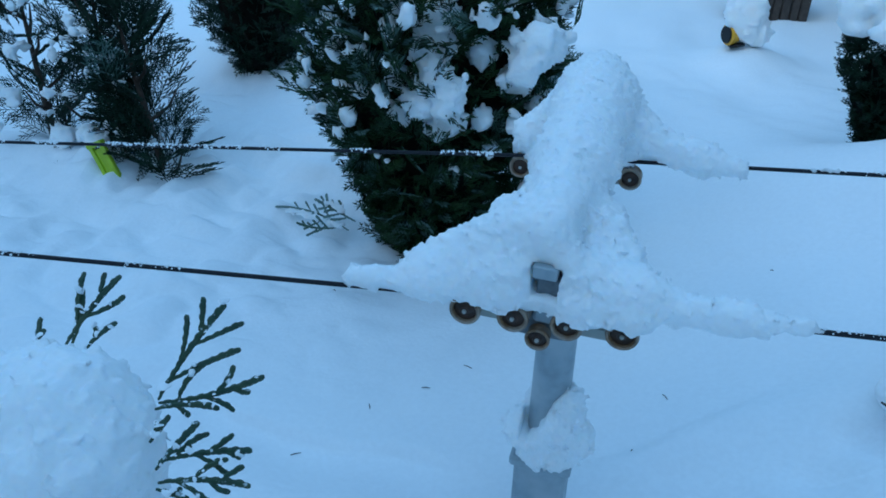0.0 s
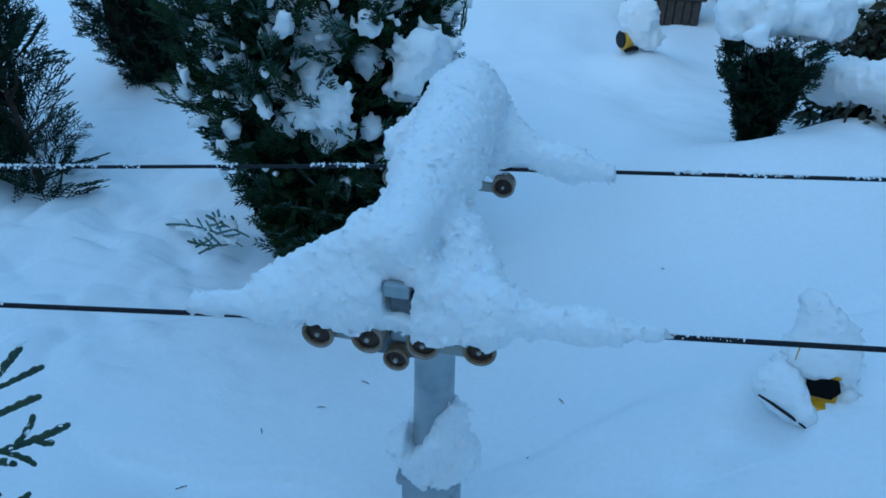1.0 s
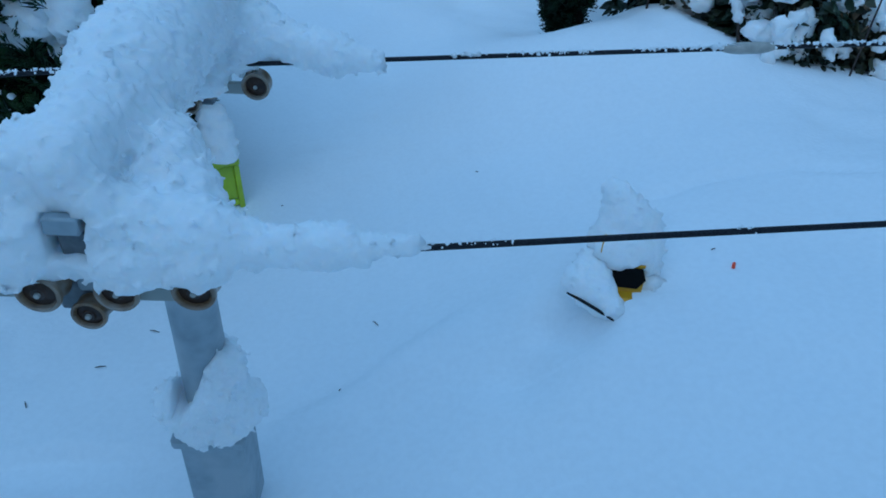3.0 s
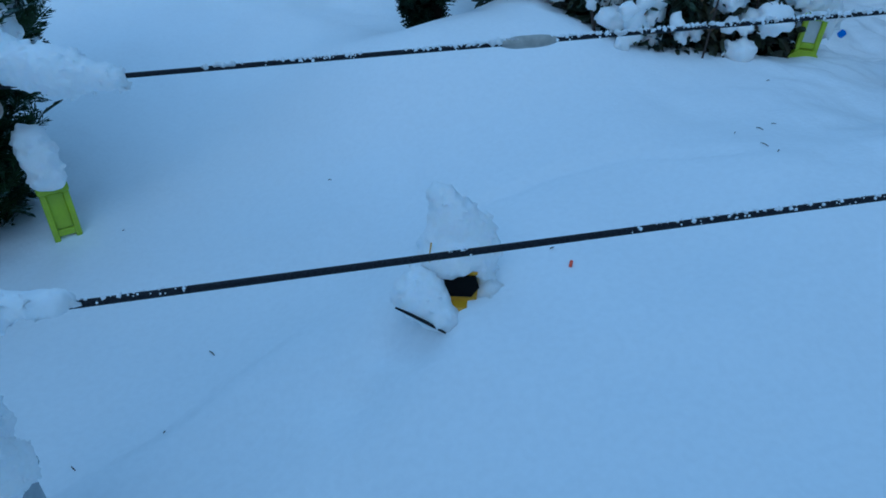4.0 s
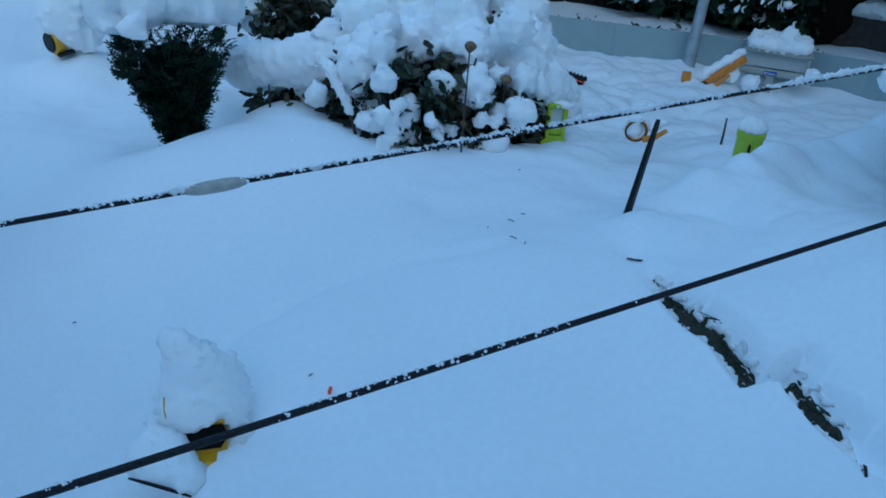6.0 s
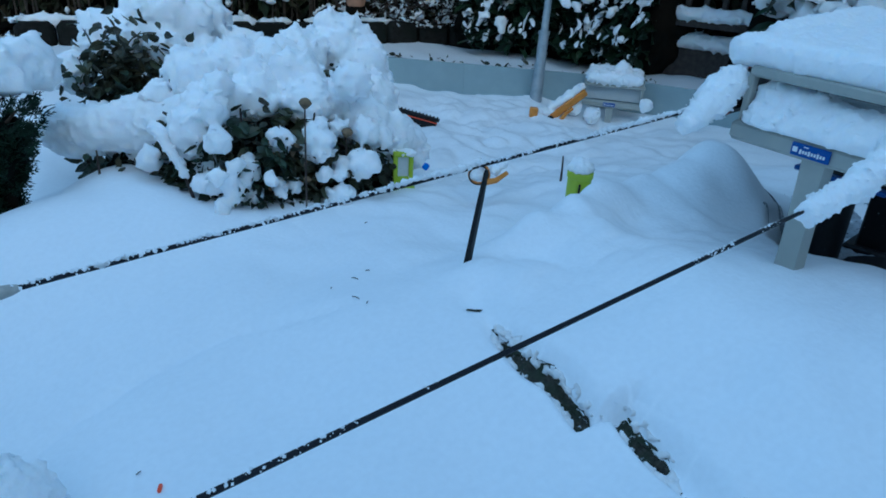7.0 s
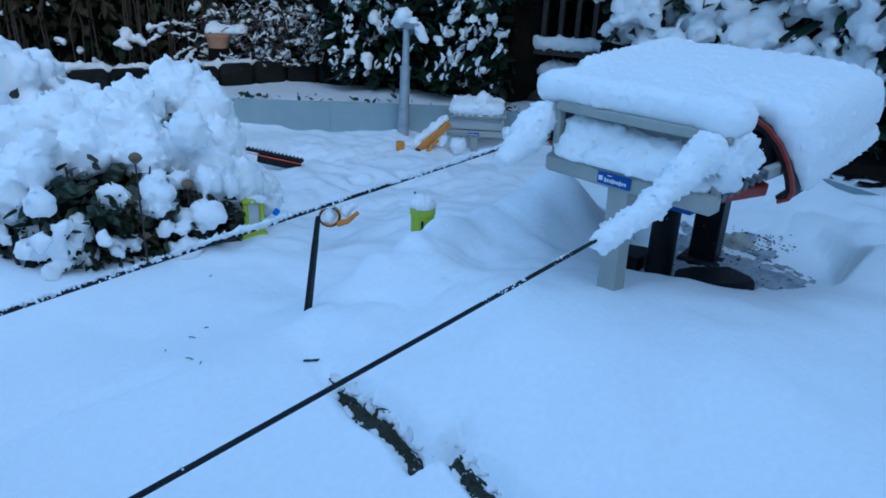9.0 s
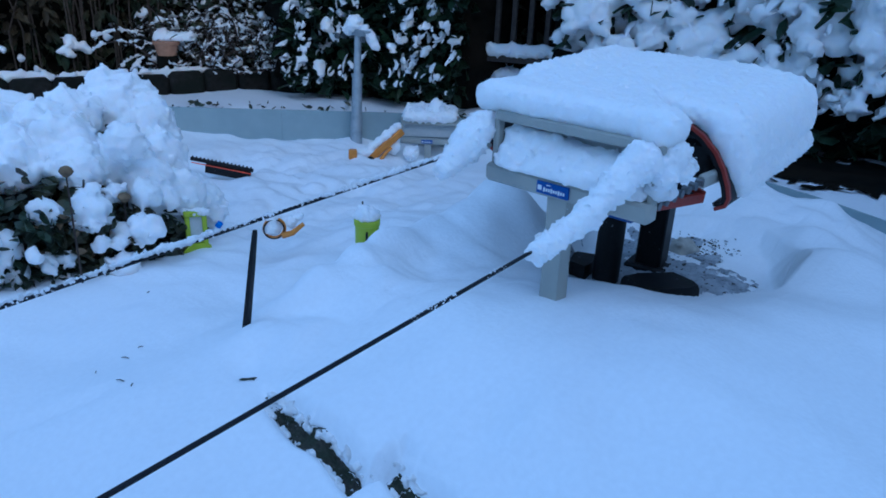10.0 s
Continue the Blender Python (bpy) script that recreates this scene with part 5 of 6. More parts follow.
# yellow ring toy
ring_toy = thing("yellow_toy", "orange-yellow toy with a round hoop, filled with snow", "toy", place=(1.055, 1.035, 0.04))
hoop = [(1.052 + 0.0165 * math.cos(a) * 0.86, 1.047 - 0.0165 * math.cos(a) * 0.5, 0.060 + 0.0165 * math.sin(a)) for a in np.linspace(0, 2 * math.pi, 33)]
under(part("hoop", Geo().tube(hoop, 0.0029, 10), ORANGE), ring_toy)
under(part("hoop_seal", Geo().tube([(x - 0.003, y - 0.003, z) for x, y, z in hoop], 0.0012, 6), BLACK, label="thin black seal"), ring_toy)
under(part("tail", Geo().tube([(1.060, 1.038, 0.048), (1.074, 1.028, 0.052), (1.088, 1.016, 0.068)], [0.006, 0.005, 0.0035], 8), ORANGE), ring_toy)
snow("toy_snow", "snow inside the yellow hoop", [(1.052, 1.056, 0.060, 0.0150), (1.052, 1.050, 0.080, 0.009), (1.076, 1.036, 0.070, 0.010), (1.086, 1.026, 0.078, 0.007)], 0.0024, blend=0.006, rough=0.002, seed=64)

# toy plough buried to its cab
plough = thing("toy_plough", "yellow and black toy snow plough buried to its cab", "toy vehicle", place=(0.30, 0.65, on_ground(0.30, 0.65)))
Q = np.array(Euler((0, 0, radians(-8))).to_matrix())
C = np.array((0.312, 0.664, 0.0))


def pl(name, geo, mat, label=""):
    return under(part(name, geo, mat, label=label), plough)


pl("cab", Geo().prism([(-0.012, -0.060), (0.019, -0.060), (0.0215, -0.028), (0.018, -0.0125), (-0.018, -0.0120), (-0.020, -0.024)], 0.0, 0.05, (C + (0, -0.004, 0), Q @ (1, 0, 0), (0, 0.25, 0.97), (0, 1, 0))), YELLOW)
pl("windscreen", Geo().prism([(-0.008, -0.034), (0.014, -0.034), (0.0215, -0.024), (0.018, -0.0135), (-0.019, -0.0125), (-0.021, -0.019)], -0.0035, 0.0, (C + (0.001, -0.0035, 0), Q @ (1, 0, 0), (0, 0.25, 0.97), (0, 1, 0))), GLASS, "dark windscreen")
pl("roof_edge", Geo().tube([C + Q @ np.array((u, -0.006, -0.0105 - 0.10 * abs(u - 0.002) ** 1.2)) for u in np.linspace(-0.020, 0.022, 9)], 0.0016, 8), YELLOW)
pl("bonnet", Geo().box(C + (0.004, -0.017, -0.048), (0.026, 0.022, 0.018), Q, chamfer=0.003), YELLOW)
pl("grille", Geo().box(C + (0.002, -0.030, -0.050), (0.020, 0.004, 0.012), Q, chamfer=0.001), BLACK)
blade = [np.array((0.2525, 0.632, -0.0285)), np.array((0.264, 0.625, -0.0305)), np.array((0.281, 0.617, -0.0365)), np.array((0.2975, 0.610, -0.0440))]
pl("blade", Geo().tube(blade, [0.0010, 0.0016, 0.0018, 0.0010], 6), BLACK, "black blade edge")
pl("mirror_arm", Geo().tube([(0.2875, 0.662, -0.02), (0.2865, 0.660, 0.010), (0.288, 0.662, 0.022)], [0.0007, 0.0006, 0.0009], 6), YELLOW)
cap_p = [(0.316, 0.690, 0.000, 0.024), (0.313, 0.694, 0.022, 0.021), (0.306, 0.700, 0.042, 0.012), (0.301, 0.704, 0.052, 0.007), (0.334, 0.686, 0.002, 0.016), (0.296, 0.686, 0.0, 0.014), (0.313, 0.678, -0.008, 0.020), (0.313, 0.668, -0.006, 0.012, 0.330, 0.668, -0.008, 0.011), (0.294, 0.668, -0.010, 0.012), (0.341, 0.672, -0.022, 0.011), (0.322, 0.698, 0.020, 0.017), (0.336, 0.694, 0.008, 0.018), (0.344, 0.690, -0.014, 0.015)]
snow("toy_snow", "tall snow cap on the buried plough", cap_p, 0.0026, blend=0.016, rough=0.0022, floor=lambda X, Y: -0.0175 - 0.03 * step(0.334, 0.340, X), seed=65)
snow("toy_snow", "snow load on the plough blade", [(0.266, 0.640, -0.030, 0.011, 0.296, 0.626, -0.040, 0.013), (0.276, 0.650, -0.032, 0.016), (0.286, 0.658, -0.030, 0.014), (0.290, 0.645, -0.040, 0.014), (0.306, 0.640, -0.060, 0.014), (0.345, 0.668, -0.045, 0.016), (0.338, 0.655, -0.055, 0.016), (0.268, 0.655, -0.026, 0.014), (0.284, 0.672, -0.014, 0.013)], 0.0026, blend=0.014, rough=0.0022, seed=66)
tagged(part("red_chip", Geo().box((0.431, 0.671, on_ground(0.431, 0.671) + 0.0015), (0.0032, 0.0085, 0.004), np.array(Euler((0, 0, radians(-25))).to_matrix()), chamfer=0.001), SCARLET, label="small bright red plastic chip on the snow"), category="chip")

# yellow dumper with a snowball load
dump = thing("toy_dumper", "yellow toy dumper with a black drum mouth under snow", "toy vehicle", place=(0.15, 2.14, on_ground(0.15, 2.14)))
zd = 0.0
drum = np.array((0.125, 2.10, -0.004 + zd))
under(part("drum", Geo().lathe([(0, 0.026), (0.004, 0.030), (0.025, 0.026), (0.05, 0.014)], drum, (0.8, 0.5, 0.05), 24), YELLOW), dump)
under(part("mouth", Geo().lathe([(-0.004, 0.004), (-0.004, 0.022), (0.003, 0.026)], drum, (0.8, 0.5, 0.05), 24), BLACK, label="black drum mouth"), dump)
under(part("scoop", Geo().box(drum + (0.03, 0.0, -0.026), (0.040, 0.024, 0.007), np.array(Euler((0, radians(-10), radians(20))).to_matrix()), chamfer=0.003), BLACK), dump)
under(part("arm", Geo().tube([drum + (0.045, 0.02, 0.0), drum + (0.075, 0.03, -0.008), drum + (0.105, 0.045, 0.012)], [0.010, 0.007, 0.005], 8), YELLOW), dump)
snow("toy_snow", "snowball-shaped snow cap on the yellow dumper", [(0.165, 2.12, 0.058, 0.055), (0.17, 2.12, 0.02, 0.045), (0.21, 2.12, 0.0, 0.03)], 0.006, blend=0.02, rough=0.005, seed=67)
stump = thing("wooden_planter", "dark weathered wooden planter in the snow", "planter", place=(0.30, 2.55, on_ground(0.3, 2.55)))
for k in range(9):
    under(part("stave", Geo().box((0.162 + 0.03 * k, 2.80 + 0.004 * (k % 2), -0.065), (0.028, 0.05, 0.13), chamfer=0.004), WOOD), stump)
under(part("lid", Geo().box((0.282, 2.85, 0.008), (0.30, 0.16, 0.018), chamfer=0.005), WOOD), stump)
snow("stump_snow", "thick snow slab on the wooden planter", [(0.16 + 0.035 * k, 2.80 + 0.05 * j, 0.045, 0.032) for k in range(8) for j in range(4)], 0.008, blend=0.02, rough=0.005, floor=0.0175, seed=92)

# groomer tiller: a toothed black bar with a red line
till = thing("toy_groomer", "black toothed toy groomer bar with a red stripe, half under snow", "toy vehicle", place=(1.40, 1.80, -0.08))
ta, tb = np.array((1.336, 1.884, -0.042)), np.array((1.449, 1.757, -0.068))
Tq = np.array((tb - ta) / np.linalg.norm(tb - ta))
Rm = np.array(Vector(Tq).to_track_quat("X", "Z").to_matrix())
under(part("bar", Geo().tube([ta, tb], 0.0055, 8), BLACK), till)
under(part("stripe", Geo().box((ta + tb) / 2 + (-0.006, -0.006, -0.008), (0.165, 0.003, 0.0025), Rm, chamfer=0.0008), SCARLET, label="red stripe"), till)
under(part("apron", Geo().box((ta + tb) / 2 + (0.012, -0.008, -0.022), (0.125, 0.012, 0.026), Rm, chamfer=0.002), BLACK), till)
for k in range(16):
    under(part("tooth", Geo().box(ta + (tb - ta) * (k + 0.5) / 16 + (0, 0, 0.006), (0.004, 0.005, 0.006), Rm, chamfer=0.001), BLACK), till)

# orange crane arm
crane = thing("toy_crane", "orange toy crane arm sticking out of the snow", "toy vehicle", place=(1.90, 1.75, -0.10))
under(part("jib", Geo().box((1.925, 1.738, -0.062), (0.140, 0.014, 0.022), np.array(Euler((0, radians(-38), radians(-24))).to_matrix()), chamfer=0.003), ORANGE), crane)
under(part("counterweight", Geo().box((1.815, 1.772, -0.082), (0.026, 0.022, 0.030), np.array(Euler((0, 0, radians(-40))).to_matrix()), chamfer=0.003), ORANGE), crane)
under(part("ram", Geo().tube([(1.885, 1.735, -0.12), (1.915, 1.730, -0.085), (1.935, 1.725, -0.070)], [0.007, 0.006, 0.005], 8), ORANGE), crane)
under(part("joint", Geo().lathe([(-0.014, 0.008), (-0.013, 0.011), (0.013, 0.011), (0.014, 0.008)], (1.875, 1.760, -0.105), (0.4, 0.9, 0), 14), BLACK), crane)
snow("toy_snow", "snow along the crane arm", [(1.885, 1.765, -0.070, 0.010, 1.965, 1.730, -0.006, 0.012), (1.84, 1.775, -0.080, 0.014, 1.875, 1.77, -0.088, 0.014), (1.90, 1.77, -0.095, 0.02), (1.96, 1.74, -0.075, 0.022), (2.0, 1.70, -0.09, 0.025)], 0.004, blend=0.012, rough=0.004, seed=68)

# ---- the far station and the far tower ----
far_station = thing("ropeway_station", "small grey ropeway station far back, snow on its roof", "ropeway station")
station_frame(far_station, 0, 0, 0, -0.14)
part("roof", Geo().box((0.10, 0, 0.070), (0.19, 0.206, 0.016), chamfer=0.006), GREY, far_station)
part("front_panel", Geo().box((0.030, 0, 0.035), (0.006, 0.19, 0.052), chamfer=0.002), PALE, far_station)
part("drive_box", Geo().box((0.12, 0, 0.03), (0.12, 0.15, 0.06), chamfer=0.006), BLACK, far_station)
ST = Matrix.Translation((2.079, 1.698, -0.064)) @ pose(0, 0, 0, 0, 0, 42) @ Matrix.Scale(0.92, 4)
far_station.matrix_world = ST
loc = [(0.004 + 0.05 * k, -0.085 + 0.0170 * j, 0.087, 0.0135) for k in range(4) for j in range(11)] + [(0.06, -0.02, 0.118, 0.024)]
loc += [(-0.01, -0.118, 0.012, 0.022)]
snow("roof_snow", "snow slab on the far station roof", [(*(ST @ Vector(k[:3])), k[3] * 0.92) for k in loc], 0.004, blend=0.022, rough=0.003, seed=69)

mast = thing("ropeway_tower", "tall galvanised ropeway tower with snow on its head", "ropeway tower", place=(1.955, 1.925, -0.09))
m0, m1 = np.array((1.955, 1.925, -0.12)), np.array((2.000, 1.965, 0.27))
along = lambda u: m0 + (m1 - m0) * u
under(part("lower_pole", Geo().tube([along(0), along(0.30)], [0.0215, 0.0195], 24), ZINC), mast)
under(part("middle_pole", Geo().tube([along(0.30), along(0.62)], [0.0180, 0.0165], 24), ZINC), mast)
under(part("collar", Geo().tube([along(0.615), along(0.645)], [0.0195, 0.0195], 24), ZINC), mast)
under(part("upper_pole", Geo().tube([along(0.64), along(0.95)], [0.0125, 0.0115], 24), ZINC), mast)
top = along(0.95)
under(part("crossarm", Geo().box(top + (0, 0, 0.012), (0.024, 0.14, 0.020), np.array(Euler((0, 0, radians(-12))).to_matrix()), chamfer=0.002), ZINC), mast)
for s in (-1, 1):
    for k in range(3):
        under(part("wheel", Geo().lathe([(-0.005, 0.004), (-0.004, 0.010), (0, 0.009), (0.004, 0.010), (0.005, 0.004)], top + (-0.03 + 0.03 * k, s * 0.065 + 0.005, -0.004), (0, 1, 0), 14), BOLT), mast)
snow("tower_snow", "snow lumps on the far tower's head", [(*(top + (0, 0.02, 0.036)), 0.026), (*(top + (0.01, 0.03, 0.045)), 0.022), (*(top + (0, -0.06, 0.008)), 0.018, *(top + (0.01, -0.075, -0.026)), 0.014), (*(top + (0, -0.03, 0.024)), 0.016), (*(top + (0, 0.05, 0.018)), 0.018)], 0.0045, blend=0.016, rough=0.004, seed=70)


# ---- leafy shrubs and hedges ----
def leaf_mesh(fold=0.18):
    """One leaf along +x, folded at its midrib."""
    xs = (0, 0.25, 0.6, 1.0)
    ws = (0.02, 0.25, 0.24, 0.02)
    v, f = [], []
    for x, w in zip(xs, ws):
        v += [(x, -w, fold * w), (x, 0, -0.10 * x * x), (x, w, fold * w)]
    for i in range(3):
        for j in range(2):
            a = 3 * i + j
            f.append((a, a + 1, a + 4, a + 3))
    return np.array(v), f


def leaves(name, label_mat, centres, sizes, seed, parent, droop=0.2, out=None):
    r = np.random.RandomState(seed)
    n = len(centres)
    d = r.normal(0, 1, (n, 3)) * (1, 1, 0.6)
    if out is not None:
        d = d * 0.7 + out * 1.2
    d[:, 2] -= droop
    v, f = leaf_mesh()
    turns = frames_along(d, r, 0.6) * sizes[:, None, None]
    g = Geo().add_many(v, f, turns, centres)
    q = part(name, g.mesh(name, False), label_mat)
    q["kind"] = "stuff"
    return under(q, parent)


def shrub(label, foot, spread_xy, height, count, leaf, mat, seed, stems=9, lift=0.0, wood=True):
    r = np.random.RandomState(seed)
    x0, y0 = foot
    z0 = on_ground(x0, y0) + lift
    ob = thing("shrub", label, "shrub", "snow-laden shrubs", (x0, y0, z0))
    for k in range(stems):
        a = 2 * math.pi * k / stems + r.uniform(-0.3, 0.3)
        e = r.uniform(0.5, 1.0)
        q = np.array((x0 + math.cos(a) * spread_xy[0] * e, y0 + math.sin(a) * spread_xy[1] * e, z0 + height * r.uniform(0.6, 1.0)))
        p = np.array((x0 + math.cos(a) * 0.03, y0 + math.sin(a) * 0.03, z0 - 0.04))
        under(part("stem", Geo().tube([p, (p + q) / 2 + (math.cos(a) * 0.03, math.sin(a) * 0.03, -0.02), q], [0.004, 0.003, 0.0015], 6), TWIG), ob)
    u = r.rand(count)
    a = r.rand(count) * 2 * math.pi
    s = np.sqrt(r.uniform(0.15, 1, count))
    c = np.stack([x0 + np.cos(a) * s * spread_xy[0], y0 + np.sin(a) * s * spread_xy[1], z0 + 0.005 + u * height * (1 - 0.35 * s)], 1)
    out = np.stack([np.cos(a), np.sin(a), np.zeros(count)], 1)
    leaves("foliage", mat, c, leaf * r.uniform(0.6, 1.2, count), seed + 1, ob, 0.25, out)
    if not wood:
        return ob
    # solid near-black lumps take the place of shade among the leaves
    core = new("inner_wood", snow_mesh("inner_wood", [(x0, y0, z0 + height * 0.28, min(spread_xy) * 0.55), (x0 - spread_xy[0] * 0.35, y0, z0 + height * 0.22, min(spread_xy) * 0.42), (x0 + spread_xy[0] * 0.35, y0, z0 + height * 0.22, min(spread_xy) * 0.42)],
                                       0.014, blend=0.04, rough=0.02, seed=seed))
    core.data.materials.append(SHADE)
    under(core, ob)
    return ob


front_shrub = shrub("leafy shrub bowed under heavy snow, brown seed heads above", (0.735, 1.29), (0.13, 0.13), 0.19, 1300, 0.030, SHRUB, 101)
shrub("leafy shrub bowed under heavy snow beside the lime stand", (0.90, 1.33), (0.14, 0.14), 0.16, 1100, 0.030, SHRUB, 102)
back_shrub = shrub("snow-covered shrub behind, dark leaves showing", (0.70, 1.66), (0.17, 0.14), 0.26, 1100, 0.032, SHRUB, 103)
shrub("low shrub whose twigs show under a snow drift", (0.56, 1.44), (0.08, 0.06), 0.06, 40, 0.026, SHRUB, 104, stems=3, wood=False)
load = [(0.98, 1.43, 0.205, 0.066), (1.00, 1.39, 0.175, 0.058), (0.887, 1.40, 0.200, 0.048), (0.821, 1.382, 0.190, 0.047), (0.748, 1.378, 0.190, 0.052),
        (0.677, 1.366, 0.184, 0.044), (0.834, 1.300, 0.187, 0.045), (0.754, 1.286, 0.160, 0.043), (0.678, 1.28, 0.152, 0.042), (0.828, 1.247, 0.160, 0.038), (0.914, 1.274, 0.145, 0.046),
        (1.004, 1.33, 0.135, 0.042), (0.933, 1.236, 0.112, 0.044), (0.987, 1.241, 0.082, 0.042), (0.814, 1.175, 0.105, 0.028), (0.757, 1.185, 0.112, 0.022), (0.745, 1.165, 0.050, 0.012),
        (0.88, 1.135, 0.076, 0.020), (0.633, 1.245, 0.130, 0.033), (0.64, 1.19, 0.06, 0.018),
        (1.035, 1.265, 0.062, 0.036), (1.05, 1.285, 0.035, 0.042), (0.99, 1.255, 0.05, 0.03), (0.69, 1.17, 0.07, 0.014), (0.70, 1.18, 0.035, 0.016), (0.84, 1.14, 0.02, 0.02)]
r_ = np.random.RandomState(15)
for k in range(6):
    load.append((r_.uniform(0.62, 0.90), r_.uniform(1.16, 1.20), r_.uniform(0.06, 0.14), r_.uniform(0.014, 0.026)))
for k in range(16):
    load.append((r_.uniform(0.60, 0.92), r_.uniform(1.13, 1.17), r_.uniform(0.005, 0.10), r_.uniform(0.004, 0.010)))
for k in range(20):
    u_ = r_.uniform(0, 1)
    load.append((0.62 + 0.35 * u_, 1.19 + r_.uniform(-0.02, 0.20), 0.07 + r_.uniform(0, 0.13), r_.uniform(0.012, 0.030)))
snow("shrub_snow", "plump rounded snow loads on the front shrubs", fluffy(load, 16, 0.34, 1), 0.0038, blend=0.008, rough=0.0044, grain=0.003, seed=111, spike=2.8)
back_load = [(0.715, 1.66, 0.235, 0.075), (0.62, 1.68, 0.195, 0.062), (0.80, 1.70, 0.220, 0.055), (0.70, 1.61, 0.165, 0.035), (0.76, 1.59, 0.17, 0.04), (0.86, 1.64, 0.16, 0.05), (0.53, 1.62, 0.15, 0.035), (0.82, 1.56, 0.11, 0.04)]
rb = np.random.RandomState(66)
bc = np.column_stack([0.615 + rb.normal(0, 0.048, 620), 1.560 + rb.normal(0, 0.022, 620), 0.150 + rb.normal(0, 0.042, 620)])
leaves("foliage", SHRUB, bc, rb.uniform(0.018, 0.034, 620), 121, back_shrub, 0.25, np.tile((-0.1, -0.6, 0.0), (620, 1)))
for k in range(8):
    back_load.append((r_.uniform(0.54, 0.88), r_.uniform(1.52, 1.72), r_.uniform(0.06, 0.22), r_.uniform(0.012, 0.03)))
snow("shrub_snow", "snow loads on the shrub behind", fluffy(back_load, 10, 0.4, 2), 0.0055, blend=0.009, rough=0.005, seed=113)
snow("shrub_snow", "snow drift bridging the low twigs", [(0.52, 1.42, 0.10, 0.035, 0.60, 1.38, 0.11, 0.04), (0.60, 1.38, 0.11, 0.04, 0.66, 1.32, 0.13, 0.04), (0.49, 1.47, 0.085, 0.045), (0.54, 1.50, 0.075, 0.045), (0.58, 1.30, 0.075, 0.02), (0.62, 1.42, 0.06, 0.05), (0.68, 1.46, 0.06, 0.05)], 0.0045, blend=0.03, rough=0.004, seed=114)
ft = thing("frosted_twig", "thin bent twig thick with frost beside the shrub", "twig", place=(0.615, 1.22, on_ground(0.615, 1.22)))
under(part("stem", Geo().tube([(0.622, 1.20, on_ground(0.622, 1.20) - 0.02), (0.610, 1.215, 0.075), (0.590, 1.24, 0.125), (0.585, 1.25, 0.135)], [0.003, 0.0026, 0.002, 0.0012], 6), TWIG), ft)
snow("twig_snow", "snow sleeve along the bent twig", [(0.611, 1.214, 0.072, 0.006, 0.590, 1.241, 0.128, 0.0075), (0.590, 1.241, 0.128, 0.0075, 0.582, 1.252, 0.137, 0.010)], 0.0025, blend=0.005, rough=0.003, seed=93)
for x, y, z, h, lab in ((0.772, 1.128, 0.035, 0.150, "dry brown seed head on a thin stem"), (0.86, 1.165, 0.02, 0.10, "withered seed head on a thin stem")):
    st = thing("seed_head", lab, "dry flower", "dry seed heads", (x, y, z))
    under(part("stem", Geo().tube([(x, y, z - 0.05), (x + 0.001, y, z + h * 0.5), (x + 0.003, y + 0.002, z + h)], [0.0016, 0.0014, 0.0011], 6), TWIG), st)
    under(part("head", Geo().lathe([(-0.004, 0.003), (0.0, 0.007), (0.005, 0.010), (0.009, 0.008), (0.012, 0.003)], (x + 0.003, y + 0.002, z + h - 0.002), (0.1, -0.1, 1), 9), DRY), st)
low = np.column_stack([r_.uniform(0.66, 0.90, 330), r_.uniform(1.155, 1.21, 330), r_.uniform(0.0, 0.105, 330)])
leaves("foliage", SHRUB, low, r_.uniform(0.016, 0.032, 330), 123, front_shrub, 0.3, np.tile((-0.2, -0.6, 0.0), (330, 1)))
tuft = np.concatenate([np.array(c) + r_.normal(0, 0.011, (16, 3)) for c in ((0.924, 1.337, 0.182), (0.779, 1.376, 0.197), (0.775, 1.239, 0.111), (0.816, 1.232, 0.118), (0.915, 1.270, 0.117), (0.961, 1.205, 0.055), (0.681, 1.286, 0.136))])
leaves("foliage", SHRUB, tuft, r_.uniform(0.014, 0.028, len(tuft)), 122, front_shrub, 0.3, np.tile((-0.4, -0.8, 0.1), (len(tuft), 1)))
dry_c = np.array([(0.765 + r_.uniform(-0.05, 0.06), 1.165 + r_.uniform(-0.02, 0.03), 0.09 + r_.uniform(-0.05, 0.04)) for k in range(22)])
dry = thing("dry_leaf_cluster", "curled brown leaves hanging among the shrub's snow", "dry leaves", place=(0.765, 1.165, 0.08))
leaves("foliage", DRY, dry_c, r_.uniform(0.014, 0.028, 22), 120, dry, 0.6)


# edging panels: pale translucent-looking plastic, each its own sheet
edging = thing("garden_edging", "row of upright pale plastic edging panels", "edging", place=(1.8, 2.15, -0.09))
line = [np.array(p) for p in ((0.95, 2.93), (1.24, 2.66), (1.53, 2.40), (1.81, 2.145), (2.11, 1.87), (2.30, 1.55), (2.37, 1.20), (2.33, 0.86), (2.24, 0.55), (2.10, 0.22))]
for k, (a, b) in enumerate(zip(line[:-1], line[1:])):
    m = (a + b) / 2
    ang = math.atan2(*(b - a)[::-1])
    z0 = -0.11
    g = Geo().box((m[0], m[1] + 0.003 * (k % 2), z0 + 0.0525), (float(np.linalg.norm(b - a)) + 0.012 * (k % 2), 0.006, 0.112), np.array(Euler((0, 0, ang)).to_matrix()), chamfer=0.0015)
    under(part("panel", g, PANEL), edging)

